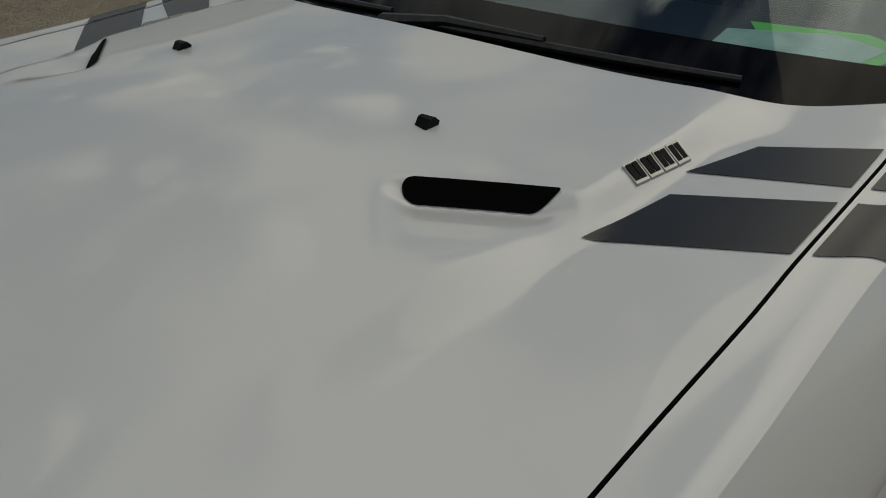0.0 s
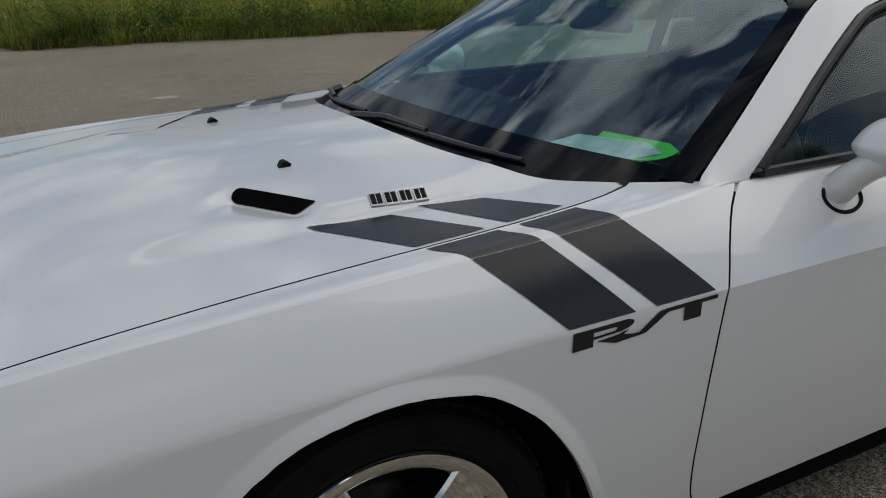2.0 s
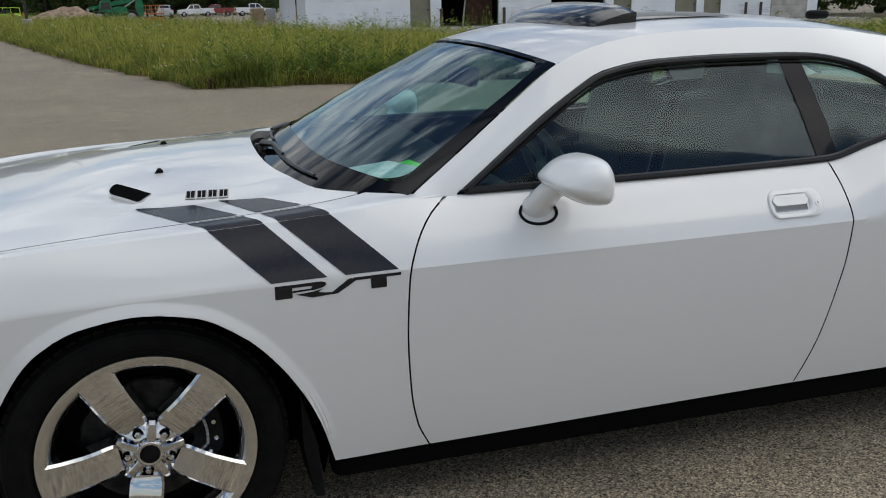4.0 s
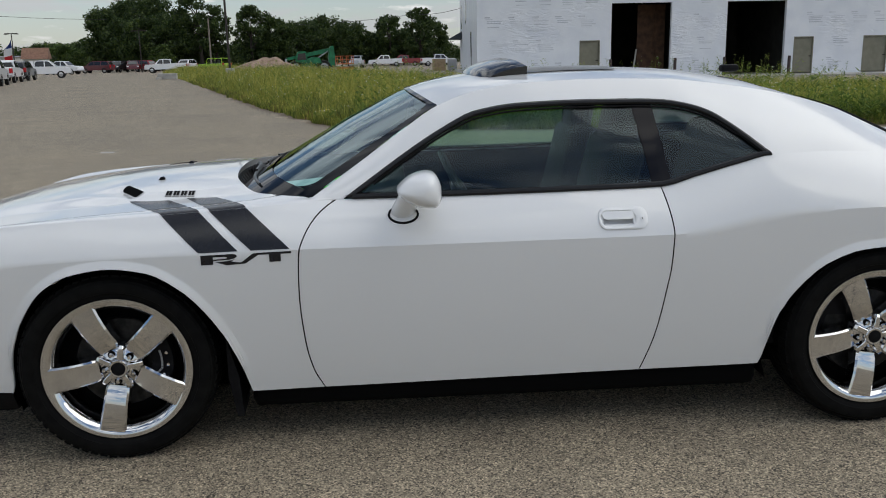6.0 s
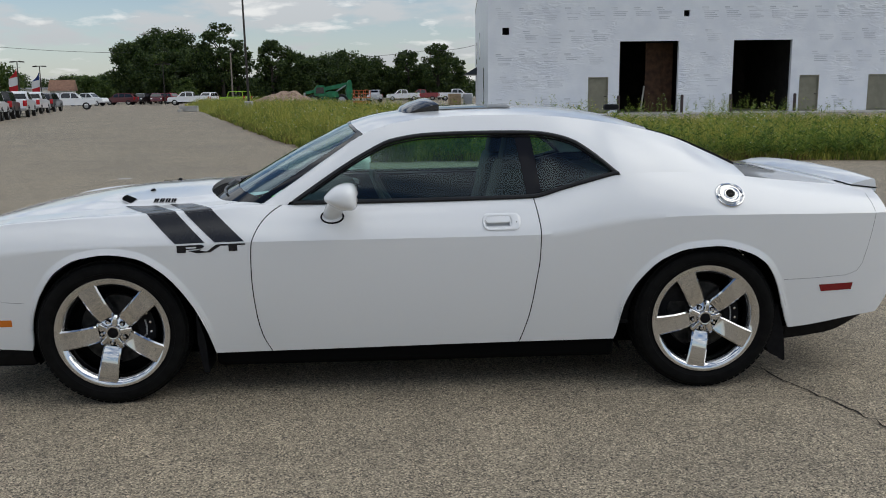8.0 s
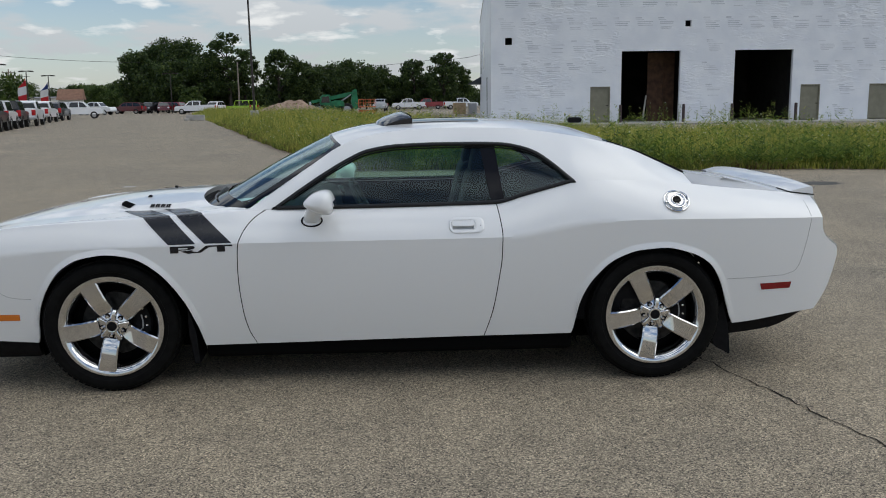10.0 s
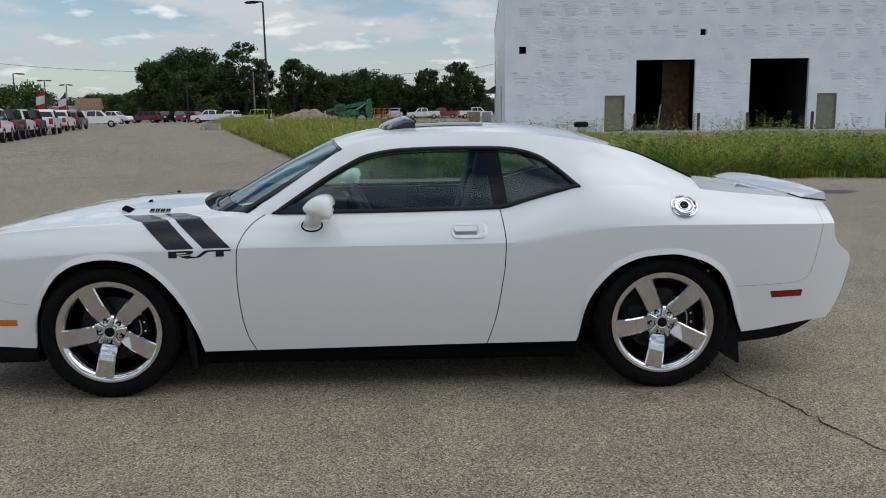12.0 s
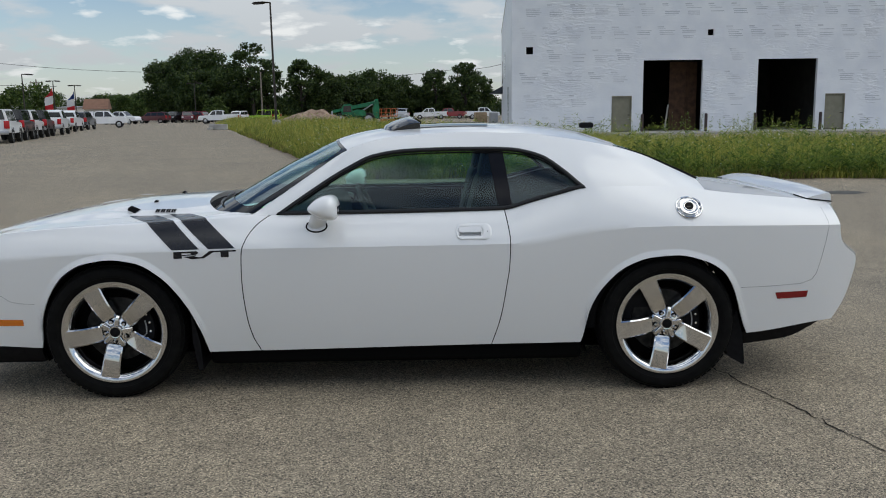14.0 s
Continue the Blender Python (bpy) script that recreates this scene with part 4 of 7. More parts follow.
for o in (mh, ms, mg, mgl):
    mirror_y(o, parent=door2)

# door handle: bowl, grip and lock
def plate(poly, o, d, name, m, parent, label="", bev=0.0):
    b = bmesh.new()
    prism(b, poly, lambda x, z: on_side(x, z, o), lambda x, z: on_side(x, z, o + d))
    if bev:
        bmesh.ops.bevel(b, geom=[e for e in b.edges], offset=bev, segments=2, affect="EDGES")
    return part(name, b, m, parent, label, sharp=50)
def rrect(cx, cz, w, h, r, n=6):
    out = []
    for k, (sx, sz) in enumerate(((1, 1), (-1, 1), (-1, -1), (1, -1))):
        for i in range(n):
            a = math.pi / 2 * (k + i / (n - 1))
            out.append((cx + sx * (w / 2 - r) + r * math.cos(a), cz + sz * (h / 2 - r) + r * math.sin(a)))
    return out
def frame_plate(outer, inner, o, d, name, m, parent, label=""):
    """A flat ring between two outlines with equal counts, slightly domed."""
    b = bmesh.new()
    loops = []
    for k, h in ((0.0, o), (0.06, o + d * 0.7), (0.25, o + d), (0.8, o + d), (0.95, o + d * 0.7), (1.0, o)):
        loops.append([b.verts.new(on_side(lerp(p[0], q[0], k), lerp(p[1], q[1], k), h)) for p, q in zip(outer, inner)])
    n = len(outer)
    for a, c in zip(loops, loops[1:]):
        for i in range(n):
            b.faces.new((a[i], a[(i + 1) % n], c[(i + 1) % n], c[i]))
    return part(name, b, m, parent, label, sharp=50)
bowl_rim = rrect(HX, HZ, HW, HH, 0.022, 8)
hs = frame_plate(rrect(HX + 0.019, HZ, 0.190, 0.078, 0.032, 8), bowl_rim, -0.002, 0.0085, "handle_surround", M_PAINT, door, "white handle surround")
bm = bmesh.new()
loops = []
for k, dp in ((1.0, -0.0005), (0.97, 0.010), (0.90, 0.019), (0.7, 0.024), (0.35, 0.026), (0.05, 0.026)):
    loops.append([bm.verts.new(on_side(lerp(HX, p[0], k), lerp(HZ, p[1], k), -dp)) for p in bowl_rim])
for a, c in zip(loops, loops[1:]):
    for i in range(len(bowl_rim)):
        bm.faces.new((a[i], a[(i + 1) % len(bowl_rim)], c[(i + 1) % len(bowl_rim)], c[i]))
hb = part("handle_bowl", bm, M_PAINT, door)
hg = plate(rrect(HX, HZ + 0.0115, HW - 0.006, 0.028, 0.012, 8), -0.004, 0.0115, "door_handle", M_PAINT, door, "white grip handle", 0.0025)
hl = plate(rrect(HX + 0.091, HZ - 0.001, 0.017, 0.019, 0.008), 0.005, 0.0035, "door_lock", M_PAINT, door, "white lock cover")
hk = plate(rrect(HX + 0.091, HZ - 0.001, 0.0022, 0.0075, 0.001), 0.0085, 0.0006, "key_slot", M_SHADE_BLACK, door)
for o in (hs, hb, hg, hl, hk):
    mirror_y(o, parent=door2)

# fuel filler, side markers, flaps
def disc(cx, cz, r, h0, h1, name, m, parent, label="", shape=None):
    b = bmesh.new()
    nrm = Vector((0, -1, (side(cx, 0.983 - 0.03) - side(cx, 0.983 + 0.03)) / 0.06)).normalized()
    c = Vector(on_side(cx, cz, 0))
    ex = Vector((1, 0, 0))
    ez = nrm.cross(ex).normalized()
    if ez.z < 0:
        ez = -ez
    rows = []
    prof = shape or [(r, h0), (r, h1 * 0.7), (r * 0.93, h1), (0, h1)]
    for rr, h in prof:
        rows.append([b.verts.new(c + nrm * h + (ex * math.cos(2 * math.pi * k / 36) + ez * math.sin(2 * math.pi * k / 36)) * max(rr, 0.0005)) for k in range(36)])
    for i in range(len(prof) - 1):
        for k in range(36):
            b.faces.new((rows[i][k], rows[i][(k + 1) % 36], rows[i + 1][(k + 1) % 36], rows[i + 1][k]))
    return part(name, b, m, parent, label)
FX, FZ = 3.048, 0.985
disc(FX, FZ, 0.074, 0, 0, "fuel_filler_door", M_CHROME, quarter, "round chrome fuel filler door", [(0.074, -0.012), (0.0735, 0.004), (0.071, 0.0085), (0.067, 0.0100), (0.063, 0.0080), (0.0605, 0.002), (0.056, 0.0005), (0.050, 0.0005)])
disc(FX, FZ, 0.052, 0, 0, "filler_ring", M_CHROME, quarter, "polished dished cap", [(0.0525, -0.004), (0.0520, 0.010), (0.0500, 0.0135), (0.046, 0.0140), (0.040, 0.0118), (0.034, 0.0110), (0.0285, 0.0120), (0.0255, 0.0150), (0.0, 0.0150)])
disc(FX, FZ, 0.0235, 0.012, 0.0185, "filler_centre", M_BLACK, quarter, "black centre")
for k in (-0.010, 0.0, 0.010):
    b = bmesh.new()
    c0 = Vector(on_side(FX + k, FZ, 0.0))
    box(b, c0 + Vector((0, -0.0170, 0.0062)), (0.007, 0.004, 0.006))
    part("filler_mark", b, M_CHROME, quarter, "chrome bar", smooth=False)
for a in (-1, 1):
    disc(FX + 0.056 * a, FZ - 0.004, 0.006, -0.002, 0.009, "filler_hinge", M_CHROME, quarter)
mk = plate([(3.522, 0.525), (3.706, 0.529), (3.700, 0.493), (3.536, 0.489)], -0.004, 0.008, "rear_side_marker", M_RED, quarter, "red side marker lamp", 0.0015)
mk2 = plate([(-0.63, 0.441), (-0.478, 0.439), (-0.479, 0.405), (-0.63, 0.405)], -0.004, 0.008, "front_side_marker", M_AMBER, fender, "amber side marker lamp", 0.0015)
for o in (mk, mk2):
    mirror_y(o)
bm = bmesh.new()
prism(bm, [(3.302, 0.36), (3.335, 0.42), (3.366, 0.30), (3.378, 0.22), (3.386, 0.125), (3.380, 0.117), (3.362, 0.127), (3.338, 0.143), (3.312, 0.155), (3.296, 0.168), (3.286, 0.195), (3.281, 0.225), (3.290, 0.30)], lambda x, z: (x, -0.865, z), lambda x, z: (x - 0.005, -0.64, z))
mirror_y(part("mud_flap", bm, M_BLACK, car, "black rubber mud flap"))
bm = bmesh.new()
prism(bm, [(0, 0.46), (0.04, 0.30), (0.05, 0.14), (0.025, 0.14), (0.0, 0.30)], lambda x, z: (0.40 + x, -0.875, z), lambda x, z: (0.39 + x, -0.66, z))
mirror_y(part("mud_flap", bm, M_BLACK, car, "black rubber mud flap"))

# sunroof glass, wind deflector, aerial
bm = bmesh.new()
grid(bm, lambda x, w: top_surf(x, w, 0.004), steps(1.58, 2.02, 0.05), [-0.62 + 1.24 * i / 12 for i in range(13)])
part("sunroof", bm, M_FRIT, car, "dark glass sunroof")
bm = bmesh.new()
DEFL = [(0.0, 0.0), (0.012, 0.018), (0.05, 0.034), (0.10, 0.047), (0.143, 0.054), (0.150, 0.049), (0.148, 0.0)]
def defl(u, w):
    a, h = DEFL[int(u)]
    p = Vector(top_surf(1.45 + a, w * 0.66, 0.001))
    p.x += 0.05 * w ** 4
    p.z += h * (1 - 0.35 * abs(w) ** 9)
    return p
rows = grid(bm, defl, list(range(7)), W)
bm.faces.new([r[0] for r in rows])
bm.faces.new([r[-1] for r in rows])
part("wind_deflector", bm, mat("smoked_acrylic", (0.012, 0.013, 0.016), 0.10, 0, 0.55, spec=0.3), car, "smoked sunroof wind deflector", sharp=50)
bm = bmesh.new()
rbox(bm, (2.66, 0.0, rail_z(2.60) + 0.085), (0.09, 0.05, 0.035), 0.015)
part("roof_aerial", bm, M_BLACK, car)

# cabin
bm = bmesh.new()
def dash(x, w):
    z = pc((0.52, 0.962), (0.70, 0.967), (0.95, 0.983), (1.08, 0.955), (1.13, 0.88), (1.14, 0.6))(x)
    y = w * (0.70 if x < 0.8 else 0.74)
    return (max(x, top_surf(0.75, min(1.0, abs(y) / 0.79))[0] + 0.02), y, z)
grid(bm, dash, [0.53, 0.6, 0.7, 0.8, 0.9, 1.0, 1.06, 1.09, 1.11, 1.125, 1.135, 1.14], W)
part("dashboard", bm, M_TRIM_IN, car)
bm = bmesh.new()
grid(bm, lambda x, w: top_surf(x, w * 0.97, -0.02 - 0.015), steps(HEAD + 0.01, TAIL - 0.02, 0.05), W)
part("headliner", bm, M_TRIM_IN, car)
bm = bmesh.new()
for sgn in (-1, 1):
    grid(bm, lambda x, v: (x, sgn * (side(x, lerp(0.32, sh_z(x) - 0.003, v)) - lerp(0.09, 0.035, v)), lerp(0.32, sh_z(x) - 0.003, v)), steps(0.8, 2.9, 0.1), [0, 0.3, 0.6, 0.9, 1])
box(bm, (1.9, 0, 0.33), (2.3, 1.6, 0.02))
grid(bm, lambda x, w: (x, w * 0.76, 1.055 - 0.02 * (x < 2.7)), [2.55, 2.8, 3.1], [-1, 0, 1])
part("cabin_lining", bm, M_TRIM_IN, car)
def seat(cx, cy, wide):
    b = bmesh.new()
    rbox(b, (cx - 0.25, cy, 0.52), (0.52, wide, 0.16), 0.06, 3)
    vs = rbox(b, (0, 0, 0.32), (0.15, wide, 0.64), 0.06, 3)
    m = pose(cx + 0.02, cy, 0.52, 0, 14, 0)
    for v in vs:
        v.co = m @ v.co
    return b
for cy in (-0.37, 0.37):
    s = part("front_seat", seat(1.86, cy, 0.50), M_LEATHER, car, "dark leather seat", sharp=60)
    bm = bmesh.new()
    vs = rbox(bm, (0, 0, 0), (0.11, 0.27, 0.20), 0.045, 3)
    for v in vs:
        v.co = pose(2.03, cy, 1.20, 0, 12, 0) @ v.co
    part("headrest", bm, M_LEATHER, s, sharp=60)
part("rear_seat", seat(2.58, 0, 1.2), M_LEATHER, car, "dark rear bench", sharp=60)
bm = bmesh.new()
sw = pose(1.345, -0.37, 0.915, 0, -115, 0)
ringp = [sw @ Vector((0.185 * math.cos(2 * math.pi * k / 32), 0.185 * math.sin(2 * math.pi * k / 32), 0)) for k in range(33)]
tube(bm, ringp, 0.015, 8)
for a in (0, 140, 220):
    tube(bm, [sw @ Vector((0, 0, 0)), sw @ Vector((0.18 * math.cos(radians(a + 180)), 0.18 * math.sin(radians(a + 180)), 0))], 0.016, 6)
vs = rbox(bm, (0, 0, 0.0), (0.11, 0.13, 0.06), 0.03, 3)
for v in vs:
    v.co = sw @ v.co
part("steering_wheel", bm, mat("wheel_leather", (0.02, 0.02, 0.021), 0.5), car, "dark steering wheel")
bm = bmesh.new()
vs = rbox(bm, (0, 0, 0), (0.03, 0.25, 0.07), 0.014, 3)
for v in vs:
    v.co = pose(1.157, 0.02, 1.222, 0, 10, 4) @ v.co
tube(bm, [(1.155, 0.02, 1.25), (1.165, 0.02, 1.30)], 0.012, 8)
part("rear_view_mirror", bm, M_BLACK, car)
# papers on the dashboard
def sheet(cs, z, name, m, label):
    b = bmesh.new()
    prism(b, cs, lambda x, y: (x, y, z + 0.08 * (x - 0.55)), lambda x, y: (x, y, z + 0.0015 + 0.08 * (x - 0.55)))
    return tagged(part(name, b, m, None, "", smooth=False), label, "paper")
sheet([(0.700, -0.655), (0.790, -0.680), (0.830, -0.672), (0.868, -0.60), (0.840, -0.40), (0.70, -0.50)], 0.975, "green_card", M_GREEN_CARD, "bright green card lying on the dashboard")
sheet([(0.556, -0.412), (0.690, -0.630), (0.795, -0.655), (0.835, -0.56), (0.776, -0.385)], 0.978, "paper_sheet", M_PAPER, "pale printed paper sheet lying on the dashboard")

# ---- ground ----
def ground_mat():
    m = mat("asphalt", (0.2, 0.18, 0.16), 0.85)
    n, l = m.node_tree.nodes, m.node_tree.links
    p = n["Principled BSDF"]
    tc = n.new("ShaderNodeTexCoord")
    def noise_tex(s, d, r=0.5):
        t = n.new("ShaderNodeTexNoise")
        t.inputs["Scale"].default_value, t.inputs["Detail"].default_value, t.inputs["Roughness"].default_value = s, d, r
        l.new(tc.outputs["Object"], t.inputs["Vector"])
        return t
    def ramp(src, stops):
        r = n.new("ShaderNodeValToRGB")
        for e, (q, c) in zip(r.color_ramp.elements, stops[:2]):
            e.position, e.color = q, (*c, 1)
        for q, c in stops[2:]:
            e = r.color_ramp.elements.new(q)
            e.color = (*c, 1)
        l.new(src, r.inputs["Fac"])
        return r.outputs["Color"]
    def mix(a, b, f, kind="MIX"):
        x = n.new("ShaderNodeMix")
        x.data_type, x.blend_type = "RGBA", kind
        if isinstance(f, float):
            x.inputs[0].default_value = f
        else:
            l.new(f, x.inputs[0])
        l.new(a, x.inputs[6])
        l.new(b, x.inputs[7])
        return x.outputs[2]
    v = n.new("ShaderNodeTexVoronoi")
    v.inputs["Scale"].default_value = 185.0
    l.new(tc.outputs["Object"], v.inputs["Vector"])
    sep = n.new("ShaderNodeSeparateColor")
    l.new(v.outputs["Color"], sep.inputs[0])
    stones = ramp(sep.outputs[0], [(0.0, (0.026, 0.022, 0.016)), (1.0, (0.60, 0.515, 0.39)), (0.16, (0.080, 0.069, 0.053)), (0.30, (0.195, 0.168, 0.128)), (0.78, (0.320, 0.276, 0.209))])
    big = ramp(noise_tex(0.35, 5, 0.6).outputs["Fac"], [(0.3, (0.84, 0.83, 0.82)), (0.7, (1.20, 1.15, 1.07))])
    mid = ramp(noise_tex(3.0, 6, 0.65).outputs["Fac"], [(0.3, (0.82, 0.82, 0.82)), (0.7, (1.12, 1.12, 1.12))])
    c = mix(stones, big, 1.0, "MULTIPLY")
    c = mix(c, mid, 1.0, "MULTIPLY")
    v2 = n.new("ShaderNodeTexVoronoi")
    v2.inputs["Scale"].default_value = 105.0
    l.new(tc.outputs["Object"], v2.inputs["Vector"])
    s2 = n.new("ShaderNodeSeparateColor")
    l.new(v2.outputs["Color"], s2.inputs[0])
    c = mix(c, ramp(s2.outputs[1], [(0.0, (0.58, 0.58, 0.58)), (1.0, (1.22, 1.20, 1.18)), (0.18, (0.94, 0.94, 0.94)), (0.85, (1.03, 1.03, 1.03))]), 1.0, "MULTIPLY")
    l.new(c, p.inputs["Base Color"])
    bp = n.new("ShaderNodeBump")
    bp.inputs["Strength"].default_value, bp.inputs["Distance"].default_value = 0.35, 0.003
    l.new(v.outputs["Distance"], bp.inputs["Height"])
    l.new(bp.outputs["Normal"], p.inputs["Normal"])
    return m


M_ASPHALT = ground_mat()
bm = bmesh.new()
ring0 = [bm.verts.new((40 * math.cos(2 * math.pi * k / 64), 40 * math.sin(2 * math.pi * k / 64), 0)) for k in range(64)]
bm.faces.new(ring0)
prev = ring0
for r in (90, 180, 400, 1000, 2500):
    cur = [bm.verts.new((r * math.cos(2 * math.pi * k / 64), r * math.sin(2 * math.pi * k / 64), 0)) for k in range(64)]
    for k in range(64):
        bm.faces.new((prev[k], prev[(k + 1) % 64], cur[(k + 1) % 64], cur[k]))
    prev = cur
tagged(part("ground", bm, M_ASPHALT, None, smooth=False), "worn grey-brown asphalt lot with coarse stone", "ground", kind="structure")

# crack across the asphalt
M_CRACK = mat("crack_dirt", (0.018, 0.016, 0.014), 0.95, spec=0.1)
def ribbon(name, pts, wid, m, z=0.004, jit=0.02, seed=3, label="", category="crack"):
    rnd = random.Random(seed)
    bm = bmesh.new()
    dense = []
    for a, b in zip(pts, pts[1:]):
        nn = max(2, int((Vector(b) - Vector(a)).length / 0.06))
        for i in range(nn):
            t = i / nn
            dense.append((lerp(a[0], b[0], t) + rnd.uniform(-jit, jit), lerp(a[1], b[1], t) + rnd.uniform(-jit, jit)))
    prevp = None
    for i, (x, y) in enumerate(dense):
        x2, y2 = dense[min(i + 1, len(dense) - 1)] if i < len(dense) - 1 else (2 * x - dense[i - 1][0], 2 * y - dense[i - 1][1])
        d = Vector((x2 - x, y2 - y))
        d = d.normalized() if d.length > 1e-6 else Vector((1, 0))
        nv = Vector((-d.y, d.x)) * wid * rnd.uniform(0.3, 0.8)
        cur = (bm.verts.new((x + nv.x, y + nv.y, z)), bm.verts.new((x - nv.x, y - nv.y, z)))
        if prevp:
            bm.faces.new((prevp[0], cur[0], cur[1], prevp[1]))
        prevp = cur
    return tagged(part(name, bm, m, None, smooth=False), label, category, kind="structure")
ribbon("pavement_crack", [(3.05, 0.6), (3.28, -0.45), (3.34, -0.60), (3.42, -0.96), (3.55, -1.36), (3.66, -1.80), (3.86, -2.5), (4.1, -3.6), (4.2, -5.5)], 0.008, M_CRACK, label="thin dark crack in the asphalt")
M_PATCH = vary(mat("worn_paint", (0.4, 0.37, 0.33), 0.9), (0.30, 0.28, 0.25), (0.48, 0.45, 0.41), 14)
M_STAIN = vary(mat("oil_stain", (0.05, 0.045, 0.04), 0.7), (0.035, 0.032, 0.028), (0.08, 0.072, 0.06), 9)
def blot(name, x, y, rx, ry, m, seed, label, category):
    """A flat uneven mark on the ground."""
    r = random.Random(seed)
    b = bmesh.new()
    b.faces.new([b.verts.new((x + rx * r.uniform(0.7, 1.1) * math.cos(2 * math.pi * k / 22), y + ry * r.uniform(0.7, 1.1) * math.sin(2 * math.pi * k / 22), 0.004)) for k in range(22)])
    tagged(part(name, b, m, None, smooth=False), label, category, kind="structure")
blot("paint_mark", 1.30, 7.40, 0.16, 0.11, M_PATCH, 1, "small pale scrap of worn paint on asphalt", "mark")
blot("paint_mark", -3.65, 10.95, 0.15, 0.16, M_PATCH, 2, "small pale scrap of worn paint on asphalt", "mark")
blot("oil_stain", 8.95, 9.55, 0.42, 0.34, M_STAIN, 3, "dark oil stain on asphalt near the meadow", "stain")

# ---- meadow ----
M_SOIL = vary(mat("meadow_soil", (0.1, 0.1, 0.04), 0.95), (0.05, 0.06, 0.02), (0.13, 0.12, 0.05), 3, bump=0.6, bump_scale=20, dist=0.03)
EDGE = [(0.4, 14.1), (-2.7, 23.8), (-9.5, 49.0), (-19.3, 84.0), (-28.5, 118.0)]
def soil(poly, name, z=0.006, m=None, label=""):
    bm = bmesh.new()
    a = [bm.verts.new((x, y, z)) for x, y in poly]
    b = [bm.verts.new((x, y, -0.05)) for x, y in poly]
    bm.faces.new(a)
    for i in range(len(a)):
        bm.faces.new((a[i], a[(i + 1) % len(a)], b[(i + 1) % len(a)], b[i]))
    return tagged(part(name, bm, m or M_SOIL, None, smooth=False), label, "ground", kind="structure")
def near_y(x):
    return 14.05 - 0.16 * max(0.0, x - 0.4) - 0.10 * math.sin(x * 1.7) * min(1, abs(x))
MEADOW = EDGE + [(-19.0, 118.0), (-7.0, 80.0), (1.0, 50.0), (4.5, 30.0), (8.0, 25.0), (60, 18.0), (60, 9.0), (25, 10.5)] + [(x, near_y(x)) for x in (12, 6, 3)]
soil(MEADOW, "meadow_ground", label="weedy soil strip beside the lot")


def leaf_mat(name, a, b, c):
    m = bpy.data.materials.new(name)
    m.use_nodes = True
    n, l = m.node_tree.nodes, m.node_tree.links
    p = n["Principled BSDF"]
    p.inputs["Roughness"].default_value = 0.6
    g = n.new("ShaderNodeNewGeometry")
    r = n.new("ShaderNodeValToRGB")
    r.color_ramp.elements[0].color, r.color_ramp.elements[1].color = (*a, 1), (*c, 1)
    e = r.color_ramp.elements.new(0.5)
    e.color = (*b, 1)
    l.new(g.outputs["Random Per Island"], r.inputs["Fac"])
    # patches of lusher and drier growth
    tc, t, r2, mm = n.new("ShaderNodeTexCoord"), n.new("ShaderNodeTexNoise"), n.new("ShaderNodeValToRGB"), n.new("ShaderNodeMix")
    t.inputs["Scale"].default_value, t.inputs["Detail"].default_value = 0.9, 4
    l.new(tc.outputs["Object"], t.inputs["Vector"])
    r2.color_ramp.elements[0].position, r2.color_ramp.elements[1].position = 0.34, 0.66
    r2.color_ramp.elements[0].color, r2.color_ramp.elements[1].color = (0.74, 0.78, 0.68, 1), (1.38, 1.28, 1.08, 1)
    l.new(t.outputs["Fac"], r2.inputs["Fac"])
    mm.data_type, mm.blend_type = "RGBA", "MULTIPLY"
    mm.inputs[0].default_value = 1.0
    l.new(r.outputs["Color"], mm.inputs[6])
    l.new(r2.outputs["Color"], mm.inputs[7])
    l.new(mm.outputs[2], p.inputs["Base Color"])
    tr = n.new("ShaderNodeBsdfTranslucent")
    l.new(mm.outputs[2], tr.inputs["Color"])
    mx = n.new("ShaderNodeMixShader")
    mx.inputs[0].default_value = 0.46
    l.new(p.outputs[0], mx.inputs[1])
    l.new(tr.outputs[0], mx.inputs[2])
    l.new(mx.outputs[0], n["Material Output"].inputs["Surface"])
    return m


M_GRASS = leaf_mat("meadow_grass", (0.13, 0.155, 0.025), (0.33, 0.345, 0.065), (0.52, 0.48, 0.15))
M_WEED = leaf_mat("weed_leaves", (0.07, 0.14, 0.025), (0.18, 0.255, 0.05), (0.32, 0.36, 0.09))
M_FLOWER = mat("flower_heads", (0.75, 0.74, 0.66), 0.7)
M_FLOWER_Y = mat("yellow_flowers", (0.65, 0.5, 0.05), 0.7)


def inside(poly, x, y):
    c, j = False, len(poly) - 1
    for i in range(len(poly)):
        xi, yi = poly[i]
        xj, yj = poly[j]
        if (yi > y) != (yj > y) and x < (xj - xi) * (y - yi) / (yj - yi) + xi:
            c = not c
        j = i
    return c


